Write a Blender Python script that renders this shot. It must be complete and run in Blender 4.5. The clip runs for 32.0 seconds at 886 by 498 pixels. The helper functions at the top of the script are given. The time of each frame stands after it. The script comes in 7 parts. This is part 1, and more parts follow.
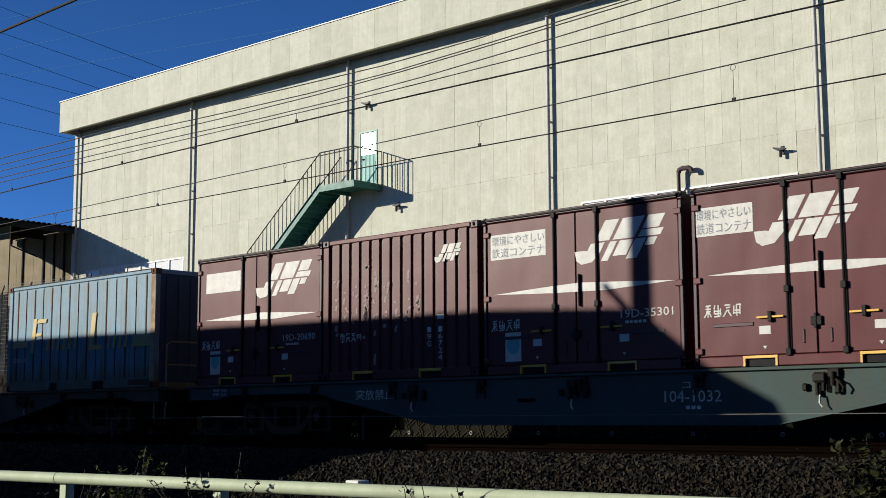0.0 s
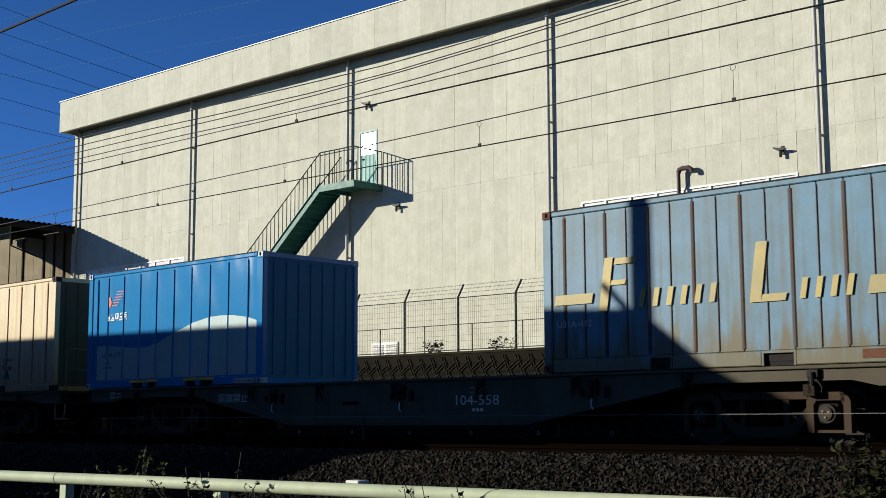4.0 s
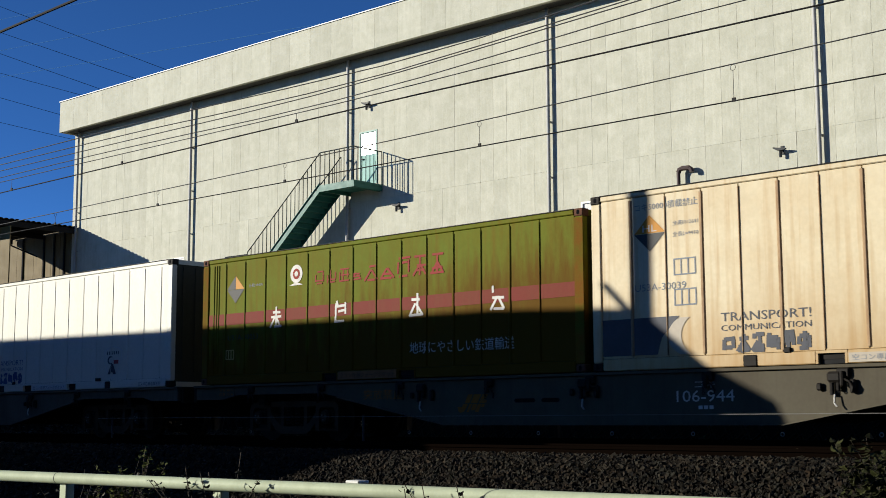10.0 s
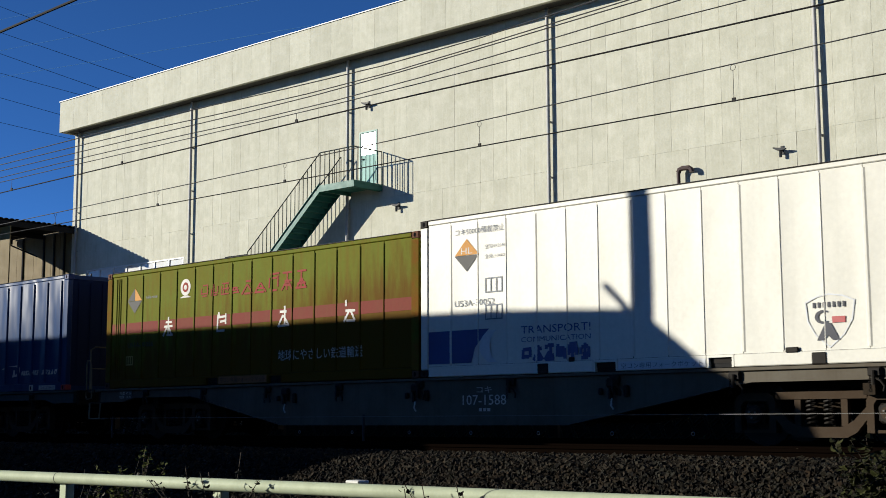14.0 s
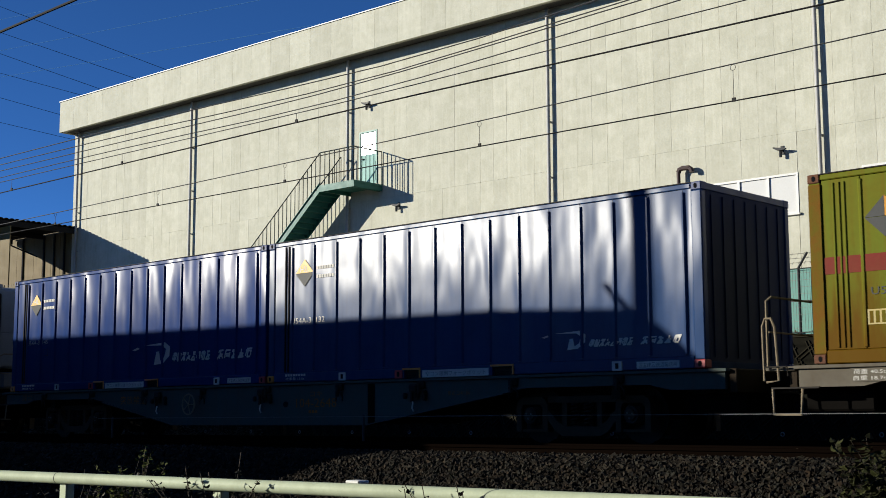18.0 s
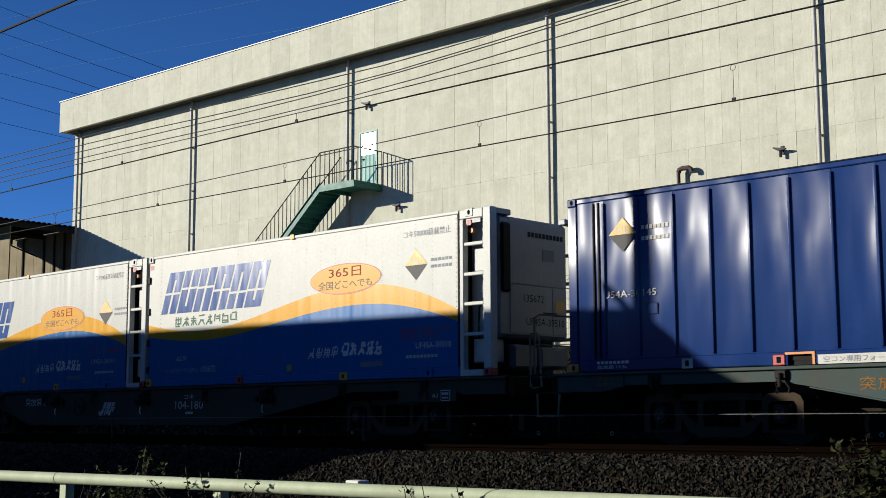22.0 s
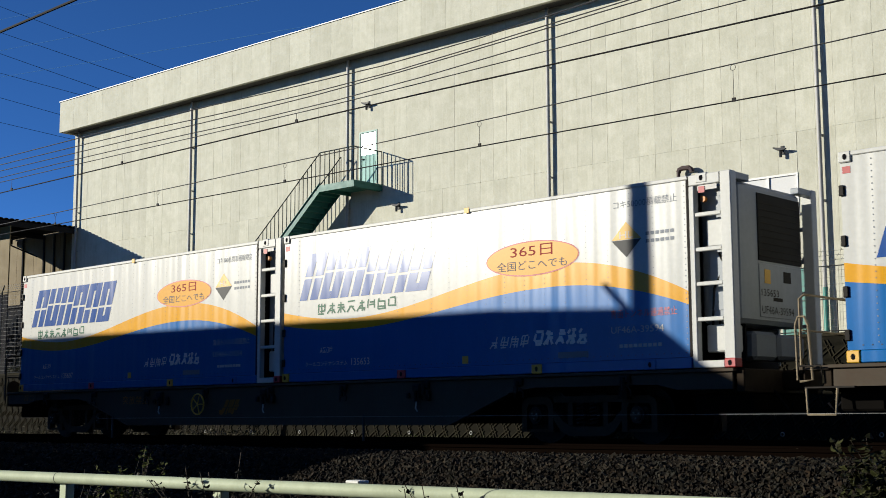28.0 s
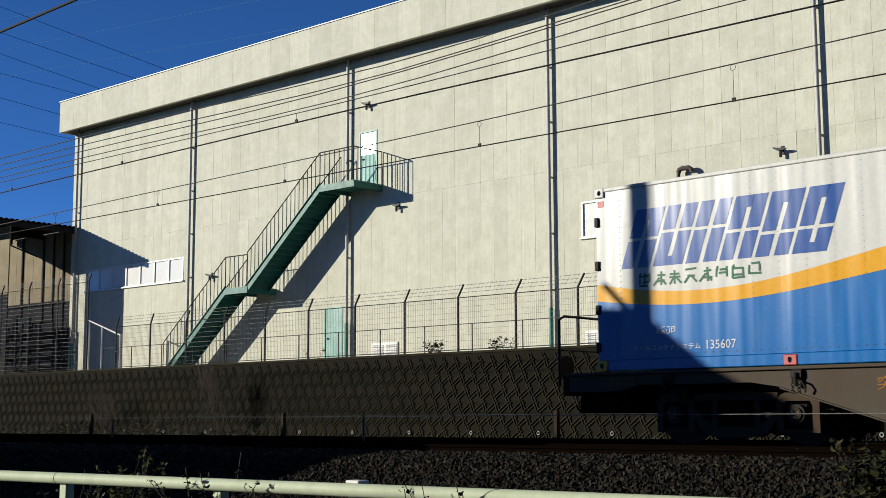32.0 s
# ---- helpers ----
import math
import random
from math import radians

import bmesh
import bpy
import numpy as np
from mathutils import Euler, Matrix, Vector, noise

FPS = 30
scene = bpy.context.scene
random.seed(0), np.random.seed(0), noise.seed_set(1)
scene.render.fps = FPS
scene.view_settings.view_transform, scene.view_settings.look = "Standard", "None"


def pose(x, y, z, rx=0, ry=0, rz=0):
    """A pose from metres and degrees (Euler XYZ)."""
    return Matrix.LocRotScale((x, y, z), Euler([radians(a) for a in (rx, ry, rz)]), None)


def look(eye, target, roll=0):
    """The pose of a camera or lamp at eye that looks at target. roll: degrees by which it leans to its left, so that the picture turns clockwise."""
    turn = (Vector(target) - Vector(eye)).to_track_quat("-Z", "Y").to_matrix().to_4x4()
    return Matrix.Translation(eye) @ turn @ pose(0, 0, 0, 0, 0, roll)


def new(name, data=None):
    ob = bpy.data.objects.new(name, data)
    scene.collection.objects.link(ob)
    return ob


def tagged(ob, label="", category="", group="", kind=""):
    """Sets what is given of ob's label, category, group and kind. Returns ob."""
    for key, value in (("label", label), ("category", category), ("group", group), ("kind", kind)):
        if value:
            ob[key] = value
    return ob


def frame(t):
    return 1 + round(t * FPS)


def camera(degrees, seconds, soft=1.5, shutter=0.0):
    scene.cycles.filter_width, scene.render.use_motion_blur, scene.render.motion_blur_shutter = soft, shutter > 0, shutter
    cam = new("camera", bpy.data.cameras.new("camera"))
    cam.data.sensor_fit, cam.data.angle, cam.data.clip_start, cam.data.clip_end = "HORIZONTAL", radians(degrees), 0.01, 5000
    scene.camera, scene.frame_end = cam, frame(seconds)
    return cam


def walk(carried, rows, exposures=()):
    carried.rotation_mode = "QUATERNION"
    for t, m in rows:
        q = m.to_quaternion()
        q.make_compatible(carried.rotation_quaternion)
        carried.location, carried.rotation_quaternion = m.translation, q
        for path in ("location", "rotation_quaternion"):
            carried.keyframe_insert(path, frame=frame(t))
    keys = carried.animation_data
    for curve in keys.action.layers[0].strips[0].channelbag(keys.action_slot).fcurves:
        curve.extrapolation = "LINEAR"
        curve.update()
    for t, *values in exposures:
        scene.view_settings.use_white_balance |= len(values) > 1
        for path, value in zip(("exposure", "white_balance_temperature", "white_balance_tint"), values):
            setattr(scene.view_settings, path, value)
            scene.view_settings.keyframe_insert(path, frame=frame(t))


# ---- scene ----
# ---- camera ----
cam = camera(37.35, 32.0, soft=0.75, shutter=0.1)
YAW, PITCH = radians(43.424), radians(7.449)
EYE = Vector((0, 0, 0.30))
AIM = EYE + Vector((-math.sin(YAW) * math.cos(PITCH), math.cos(YAW) * math.cos(PITCH), math.sin(PITCH)))
walk(cam, [(0, look(EYE, AIM, -0.194)), (32, look(EYE, AIM, -0.194))], [(0, 0.5), (32, 0.5)])

# ---- daylight: a low sun over the left shoulder, deep blue sky ----
BM = pose(0, 0, 0, 0, 0, 1.5)                 # the works beside the line stand 1.5 degrees off the track
SUN_WAY = (BM.to_3x3() @ Vector((1.57, 1.50, -0.57))).normalized()
world = bpy.data.worlds.new("sky")
scene.world = world
world.use_nodes = True
wn = world.node_tree.nodes
sky = wn.new("ShaderNodeTexSky")
sky.sky_type, sky.sun_disc = "NISHITA", False
sky.sun_elevation = math.asin(-SUN_WAY.z)
sky.sun_rotation = math.atan2(-SUN_WAY.x, -SUN_WAY.y)
sky.air_density, sky.dust_density, sky.ozone_density = 0.35, 0.0, 3.0
wn["Background"].inputs["Strength"].default_value = 0.079
tint = wn.new("ShaderNodeMix")                # the sky's colour multiplied towards a deeper blue
tint.data_type, tint.blend_type = "RGBA", "MULTIPLY"
tint.inputs["Factor"].default_value = 1.0
tint.inputs["B"].default_value = (0.50, 0.97, 1.37, 1)
world.node_tree.links.new(sky.outputs[0], tint.inputs["A"])
world.node_tree.links.new(tint.outputs["Result"], wn["Background"].inputs["Color"])
sun_data = bpy.data.lights.new("sun", "SUN")
sun_data.energy, sun_data.angle, sun_data.color = 5.0, radians(0.35), (1.0, 0.945, 0.82)
sun = new("sun", sun_data)
sun.matrix_world = look(Vector((0, 0, 60)), Vector((0, 0, 60)) + SUN_WAY)


# ---- materials ----
def material(name, color, rough=0.6, metal=0.0, dirt=0.25, dirt_color=None, scale=3.0, bump=0.0, bump_scale=60.0,
             vary=0.0, streak=0.0, spec=0.5, coat=0.0, island=0.0, rvar=0.11):
    """A surface with grain and stains at two scales; streak: rain streaks that run down it."""
    m = bpy.data.materials.new(name)
    m.use_nodes = True
    nt = m.node_tree
    n, l = nt.nodes, nt.links
    b = n["Principled BSDF"]
    b.inputs["Metallic"].default_value = metal
    b.inputs["Specular IOR Level"].default_value = spec
    b.inputs["Coat Weight"].default_value = coat
    tc = n.new("ShaderNodeTexCoord")
    big = n.new("ShaderNodeTexNoise")
    big.inputs["Scale"].default_value, big.inputs["Detail"].default_value, big.inputs["Roughness"].default_value = scale, 6, 0.65
    l.new(tc.outputs["Object"], big.inputs["Vector"])
    fine = n.new("ShaderNodeTexNoise")
    fine.inputs["Scale"].default_value, fine.inputs["Detail"].default_value = scale * 14, 4
    l.new(tc.outputs["Object"], fine.inputs["Vector"])
    ramp = n.new("ShaderNodeValToRGB")
    ramp.color_ramp.elements[0].position, ramp.color_ramp.elements[1].position = 0.38, 0.72
    l.new(big.outputs["Fac"], ramp.inputs["Fac"])
    dc = dirt_color or tuple(c * 0.45 for c in color)
    mix = n.new("ShaderNodeMix")
    mix.data_type = "RGBA"
    mix.inputs["A"].default_value, mix.inputs["B"].default_value = (*color, 1), (*dc, 1)
    mul = n.new("ShaderNodeMath")
    mul.operation = "MULTIPLY"
    mul.inputs[1].default_value = dirt
    l.new(ramp.outputs["Color"], mul.inputs[0])
    l.new(mul.outputs[0], mix.inputs["Factor"])
    col = mix.outputs["Result"]
    if streak:
        mp = n.new("ShaderNodeMapping")
        mp.inputs["Scale"].default_value = (7.0, 7.0, 0.35)
        l.new(tc.outputs["Object"], mp.inputs["Vector"])
        st = n.new("ShaderNodeTexNoise")
        st.inputs["Scale"].default_value, st.inputs["Detail"].default_value = 1.6, 5
        l.new(mp.outputs[0], st.inputs["Vector"])
        sr = n.new("ShaderNodeValToRGB")
        sr.color_ramp.elements[0].position, sr.color_ramp.elements[1].position = 0.5, 0.75
        l.new(st.outputs["Fac"], sr.inputs["Fac"])
        sm = n.new("ShaderNodeMath")
        sm.operation = "MULTIPLY"
        sm.inputs[1].default_value = streak
        l.new(sr.outputs["Color"], sm.inputs[0])
        m2 = n.new("ShaderNodeMix")
        m2.data_type = "RGBA"
        m2.inputs["B"].default_value = (*dc, 1)
        l.new(sm.outputs[0], m2.inputs["Factor"])
        l.new(col, m2.inputs["A"])
        col = m2.outputs["Result"]
    hsv = n.new("ShaderNodeHueSaturation")
    val = n.new("ShaderNodeMapRange")
    val.inputs["To Min"].default_value, val.inputs["To Max"].default_value = 0.9, 1.1
    l.new(fine.outputs["Fac"], val.inputs["Value"])
    out = val.outputs["Result"]
    for amount, kind in ((vary, "object"), (island, "island")):
        if amount:
            src = n.new("ShaderNodeObjectInfo").outputs["Random"] if kind == "object" else n.new("ShaderNodeNewGeometry").outputs["Random Per Island"]
            mr = n.new("ShaderNodeMapRange")
            mr.inputs["To Min"].default_value, mr.inputs["To Max"].default_value = 1 - amount, 1 + amount
            l.new(src, mr.inputs["Value"])
            mm = n.new("ShaderNodeMath")
            mm.operation = "MULTIPLY"
            l.new(out, mm.inputs[0])
            l.new(mr.outputs["Result"], mm.inputs[1])
            out = mm.outputs[0]
    l.new(out, hsv.inputs["Value"])
    l.new(col, hsv.inputs["Color"])
    l.new(hsv.outputs["Color"], b.inputs["Base Color"])
    rr = n.new("ShaderNodeMapRange")
    rr.inputs["To Min"].default_value, rr.inputs["To Max"].default_value = max(0.03, rough - rvar), min(1, rough + rvar)
    l.new(big.outputs["Fac"], rr.inputs["Value"])
    l.new(rr.outputs["Result"], b.inputs["Roughness"])
    if bump:
        bt = n.new("ShaderNodeTexNoise")
        bt.inputs["Scale"].default_value, bt.inputs["Detail"].default_value = bump_scale, 5
        l.new(tc.outputs["Object"], bt.inputs["Vector"])
        bp = n.new("ShaderNodeBump")
        bp.inputs["Strength"].default_value, bp.inputs["Distance"].default_value = bump, 0.02
        l.new(bt.outputs["Fac"], bp.inputs["Height"])
        l.new(bp.outputs["Normal"], b.inputs["Normal"])
    return m


CREAM_WALL = material("painted_wall_panel", (0.405, 0.402, 0.322), 0.85, dirt=0.75, dirt_color=(0.515, 0.512, 0.43), scale=2.6, bump=0.45, bump_scale=14, streak=0.5, vary=0.05, spec=0.2)
JOINT = material("joint_sealant", (0.263, 0.252, 0.204), 0.9)
PIPE_WALL = material("grey_painted_pipe", (0.306, 0.306, 0.292), 0.55, scale=2)
GREEN_STEEL = material("sea_green_painted_steel", (0.024, 0.125, 0.10), 0.5, scale=3, streak=0.2, spec=0.25)
PALE_DOOR = material("pale_turquoise_door", (0.21, 0.40, 0.36), 0.55, spec=0.2, scale=2)
DARK_RED = material("dark_red_enamel", (0.0256, 0.0073, 0.0073), 0.6, scale=3)
# blue of distant haze is put into this cable's colour
SKY_WIRE = material("hazed_dark_cable", (0.0029, 0.0073, 0.0161), 0.9, spec=0.0)
# handrails in a darker green than the stair steel
DARK_GREEN = material("darker_green_rail", (0.0058, 0.0161, 0.0146), 0.6, spec=0.2)
# paler cable, its haze likewise mixed into the base colour
PALE_LINE = material("hazed_pale_cable", (0.035, 0.115, 0.25), 0.9, spec=0.1)
GREEN_DOOR = material("turquoise_painted_door", (0.026, 0.175, 0.142), 0.5, scale=2)
DARK_STEEL = material("dark_steel", (0.0256, 0.0278, 0.0292), 0.55, metal=0.0, scale=5, spec=0.2)
BLACK_WIRE = material("black_cable", (0.0087, 0.0087, 0.0087), 0.7, spec=0.2)
MESH_WIRE = material("galvanised_mesh", (0.109, 0.109, 0.102), 0.6)
# soffit colour lowered to hold the shade under the eave
SOFFIT = material("shaded_soffit_board", (0.045, 0.042, 0.036), 0.9)
GREY_WIRE = material("weathered_wire", (0.0438, 0.0438, 0.0438), 0.6, metal=0.4)
WHITE_FRAME = material("white_window_frame", (0.547, 0.547, 0.525), 0.45, dirt=0.15, scale=3)
PALE_PANE = material("white_pane", (0.569, 0.569, 0.540), 0.15, dirt=0.1, scale=2)
# wall face concrete, darker than the raised bars and coping
CONCRETE_OLD = material("dark_wall_concrete", (0.0068, 0.0063, 0.0040), 0.95, dirt=0.6, dirt_color=(0.0158, 0.0147, 0.0084), scale=1.2, bump=0.5, bump_scale=40, vary=0.15, spec=0.08)
CONCRETE_RIB = material("paler_rib_concrete", (0.0155, 0.0137, 0.0083), 0.95, dirt=0.5, dirt_color=(0.0310, 0.0279, 0.0186), scale=1.6, bump=0.5, bump_scale=40, vary=0.2, spec=0.08)
# soil, ballast, rail and sleeper colours lowered to deepen the trackside shade
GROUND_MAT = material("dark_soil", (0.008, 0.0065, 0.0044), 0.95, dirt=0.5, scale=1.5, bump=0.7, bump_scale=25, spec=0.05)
# colour of the hidden yard, set for the warm bounce it gives the hall
YARD_MAT = material("yard_concrete", (0.27, 0.245, 0.19), 0.9, scale=0.8, bump=0.3)
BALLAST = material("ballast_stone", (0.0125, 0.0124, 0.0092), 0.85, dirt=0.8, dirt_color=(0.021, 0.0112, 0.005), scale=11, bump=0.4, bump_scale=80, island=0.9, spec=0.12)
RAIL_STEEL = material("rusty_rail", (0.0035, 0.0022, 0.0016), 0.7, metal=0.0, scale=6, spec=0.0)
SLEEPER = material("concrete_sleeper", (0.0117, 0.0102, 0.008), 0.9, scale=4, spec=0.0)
GUARD = material("pale_green_guard_pipe", (0.387, 0.438, 0.314), 0.6, spec=0.15, dirt=0.35, dirt_color=(0.182, 0.204, 0.132), scale=5, streak=0.2)
WAGON_BLUE = material("faded_blue_wagon_paint", (0.038, 0.062, 0.060), 0.65, dirt=0.5, dirt_color=(0.0657, 0.0512, 0.0365), scale=1.5, streak=0.4, spec=0.1)
WAGON_GREY = material("dusty_grey_wagon_paint", (0.074, 0.066, 0.046), 0.7, dirt=0.5, dirt_color=(0.0512, 0.0402, 0.0292), scale=1.5, streak=0.4, spec=0.1)
WAGON_RUST = material("brown_wagon_paint", (0.056, 0.046, 0.034), 0.7, dirt=0.5, dirt_color=(0.0512, 0.0328, 0.0219), scale=1.5, streak=0.4, spec=0.1)
BOGIE_MAT = material("bogie_grime_and_shade", (0.0219, 0.0154, 0.0095), 0.75, metal=0.0, scale=5, bump=0.3, spec=0.08)
FRAME_TAN = material("dusty_tan_bogie_frame", (0.048, 0.034, 0.022), 0.8, dirt=0.6, dirt_color=(0.0365, 0.0234, 0.0146), scale=4, bump=0.2, spec=0.1)
WHEEL_MAT = material("wheel_steel", (0.0161, 0.0132, 0.0102), 0.5, metal=0.0, scale=6, spec=0.1)
WAGON_PALE = material("pale_grey_wagon_paint", (0.100, 0.090, 0.070), 0.7, dirt=0.55, dirt_color=(0.06, 0.045, 0.03), scale=1.5, streak=0.4, spec=0.1)
WORN_ORANGE = material("worn_orange_mark", (0.24, 0.095, 0.012), 0.7, dirt=0.5, dirt_color=(0.08, 0.05, 0.03), scale=6, spec=0.1)
# sheenless black, mainly for the boxes added under the wagon ends
UNDER_BLACK = material("black_underframe", (0.006, 0.0055, 0.005), 0.95, spec=0.0)
STEP_PAINT = material("dusty_tan_step_paint", (0.22, 0.18, 0.12), 0.7, dirt=0.5, scale=5, spec=0.1)
YELLOW = material("yellow_paint", (0.547, 0.306, 0.0219), 0.5, dirt=0.3, scale=4)
RED = material("red_paint", (0.328, 0.0219, 0.0219), 0.5, dirt=0.3, scale=4)
ORANGE = material("orange_paint", (0.547, 0.182, 0.0146), 0.5, dirt=0.3, scale=4)
WHITE = material("white_paint", (0.584, 0.584, 0.569), 0.45, dirt=0.12, scale=2)
DIM_WHITE = material("worn_white_paint", (0.453, 0.445, 0.416), 0.6, dirt=0.4, scale=5)
BLACK = material("black_paint", (0.0087, 0.0087, 0.0102), 0.5, spec=0.0)
MARK_GREY = material("grey_blue_marking", (0.117, 0.139, 0.168), 0.6, dirt=0.3, scale=3)


# ---- geometry helpers ----
class Shape:
    """Gathers the faces of one mesh."""

    def __init__(self):
        self.v, self.f, self.mi = [], [], []

    def add(self, verts, faces):
        o = len(self.v)
        self.v += [tuple(p) for p in verts]
        self.f += [tuple(o + i for i in q) for q in faces]
        return self

    def box(self, x0, x1, y0, y1, z0, z1, cut=0.0):
        """A block; cut: width of the chamfer along all its upright and level edges."""
        if not cut:
            v = [(x, y, z) for z in (z0, z1) for y in (y0, y1) for x in (x0, x1)]
            return self.add(v, [(0, 2, 3, 1), (4, 5, 7, 6), (0, 1, 5, 4), (2, 6, 7, 3), (0, 4, 6, 2), (1, 3, 7, 5)])
        bm = bmesh.new()
        bmesh.ops.create_cube(bm, size=1, matrix=Matrix.LocRotScale(((x0 + x1) / 2, (y0 + y1) / 2, (z0 + z1) / 2), None, (x1 - x0, y1 - y0, z1 - z0)))
        bmesh.ops.bevel(bm, geom=bm.edges[:], offset=cut, segments=1, affect="EDGES", profile=0.5)
        bm.verts.index_update()
        self.add([p.co for p in bm.verts], [[p.index for p in q.verts] for q in bm.faces])
        bm.free()
        return self

    def slab(self, pts, axis, a, b):
        """A flat outline pushed from a to b along an axis; pts are the other two coordinates, in the order xyz."""
        def put(p, c):
            return {"x": (c, p[0], p[1]), "y": (p[0], c, p[1]), "z": (p[0], p[1], c)}[axis]
        n = len(pts)
        v = [put(p, a) for p in pts] + [put(p, b) for p in pts]
        return self.add(v, [tuple(range(n)), tuple(range(2 * n - 1, n - 1, -1))] + [(i, (i + 1) % n, n + (i + 1) % n, n + i) for i in range(n)])

    def flat(self, pts, y):
        """A flat outline in a plane of constant y, facing -y."""
        n = len(pts)
        return self.add([(p[0], y, p[1]) for p in pts], [tuple(range(n))])

    def tube(self, p, q, r, n=8, r2=None, caps=True):
        p, q = Vector(p), Vector(q)
        d = (q - p).normalized()
        a = d.orthogonal().normalized()
        b = d.cross(a)
        v = []
        for c, rr in ((p, r), (q, r if r2 is None else r2)):
            v += [c + (a * math.cos(2 * math.pi * i / n) + b * math.sin(2 * math.pi * i / n)) * rr for i in range(n)]
        f = [(i, (i + 1) % n, n + (i + 1) % n, n + i) for i in range(n)]
        if caps:
            f += [tuple(range(n - 1, -1, -1)), tuple(range(n, 2 * n))]
        return self.add(v, f)

    def path(self, pts, r, n=8):
        """One bent tube through all the points."""
        pts = [Vector(p) for p in pts]
        a = None
        v, f = [], []
        for i, p in enumerate(pts):
            d = (pts[min(i + 1, len(pts) - 1)] - pts[max(i - 1, 0)]).normalized()
            a = d.orthogonal().normalized() if a is None else (a - d * a.dot(d)).normalized()
            b = d.cross(a)
            v += [p + (a * math.cos(2 * math.pi * k / n) + b * math.sin(2 * math.pi * k / n)) * r for k in range(n)]
        for i in range(len(pts) - 1):
            f += [(i * n + k, i * n + (k + 1) % n, (i + 1) * n + (k + 1) % n, (i + 1) * n + k) for k in range(n)]
        f += [tuple(range(n - 1, -1, -1)), tuple(range(len(v) - n, len(v)))]
        return self.add(v, f)

    def ring(self, c, axis, radius, r, n=20, m=6):
        c, ax = Vector(c), Vector(axis).normalized()
        a = ax.orthogonal().normalized()
        b = ax.cross(a)
        v, f = [], []
        for i in range(n):
            d = a * math.cos(2 * math.pi * i / n) + b * math.sin(2 * math.pi * i / n)
            for j in range(m):
                t = 2 * math.pi * j / m
                v.append(c + d * (radius + r * math.cos(t)) + ax * r * math.sin(t))
        for i in range(n):
            for j in range(m):
                f.append((i * m + j, ((i + 1) % n) * m + j, ((i + 1) % n) * m + (j + 1) % m, i * m + (j + 1) % m))
        return self.add(v, f)

    def mesh(self, name, *mats, smooth=False):
        me = bpy.data.meshes.new(name)
        me.from_pydata(self.v, [], self.f)
        for m in mats:
            me.materials.append(m)
        bm = bmesh.new()
        bm.from_mesh(me)
        bmesh.ops.recalc_face_normals(bm, faces=bm.faces[:])
        bm.to_mesh(me)
        bm.free()
        if smooth:
            me.polygons.foreach_set("use_smooth", [True] * len(me.polygons))
        return me


def part(name, shape, mat, parent, label="", smooth=False):
    ob = new(name, shape.mesh(name, mat, smooth=smooth) if isinstance(shape, Shape) else shape)
    ob.parent = parent
    return tagged(ob, label)


def thing(name, label, category, m=None, group="", kind=""):
    ob = new(name)
    ob.empty_display_size = 0.1
    ob.matrix_basis = m if m is not None else Matrix()
    return tagged(ob, label, category, group, kind)


def solid(name, shape, mat, label, category="", m=None, group="", kind="", smooth=False):
    ob = new(name, shape.mesh(name, mat, smooth=smooth))
    ob.matrix_basis = m if m is not None else Matrix()
    return tagged(ob, label, category, group, kind)


# ---- ground ----
g = Shape()
prof = [(-400, -1.05), (4.2, -1.05), (6.5, -1.03), (9.7, -1.02), (10.6, -0.72), (12.0, -0.40), (19.6, -0.38), (20.4, -0.42), (25.4, -0.36), (26.4, -0.40), (60, -0.40), (3000, -0.40)]
xs = [-3000, -400, -80, -40, -20, -10, 0, 20, 100, 1000, 3000]
for i in range(len(prof) - 1):
    for a, b in zip(xs, xs[1:]):
        g.add([(a, prof[i][0], prof[i][1]), (b, prof[i][0], prof[i][1]), (b, prof[i + 1][0], prof[i + 1][1]), (a, prof[i + 1][0], prof[i + 1][1])], [(0, 1, 2, 3)])
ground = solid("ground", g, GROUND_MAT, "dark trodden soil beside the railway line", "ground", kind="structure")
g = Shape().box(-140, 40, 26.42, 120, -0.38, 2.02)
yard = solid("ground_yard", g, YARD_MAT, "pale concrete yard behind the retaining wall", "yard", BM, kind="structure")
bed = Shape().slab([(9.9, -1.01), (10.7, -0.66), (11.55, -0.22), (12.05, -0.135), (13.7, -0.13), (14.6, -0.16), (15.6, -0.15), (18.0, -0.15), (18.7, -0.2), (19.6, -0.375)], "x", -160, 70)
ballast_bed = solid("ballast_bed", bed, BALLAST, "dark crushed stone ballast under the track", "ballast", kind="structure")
RAIL = [(-0.06, -0.15), (0.06, -0.15), (0.06, -0.138), (0.01, -0.12), (0.01, -0.045), (0.033, -0.035), (0.033, -0.004), (0.026, 0.0), (-0.026, 0.0), (-0.033, -0.004), (-0.033, -0.035), (-0.01, -0.045), (-0.01, -0.12), (-0.06, -0.138)]
for yc, lab in ((12.9, "empty railway track with rusty rails in ballast"), (16.75, "railway track under the freight train")):
    tr = thing("railway_track", lab, "railway track", group="two tracks side by side")
    for s in (-0.535, 0.535):
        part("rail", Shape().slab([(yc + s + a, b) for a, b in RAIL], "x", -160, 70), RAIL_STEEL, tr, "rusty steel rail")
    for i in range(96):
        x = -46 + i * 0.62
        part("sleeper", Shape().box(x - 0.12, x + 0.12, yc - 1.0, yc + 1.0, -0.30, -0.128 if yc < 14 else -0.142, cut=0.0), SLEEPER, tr)

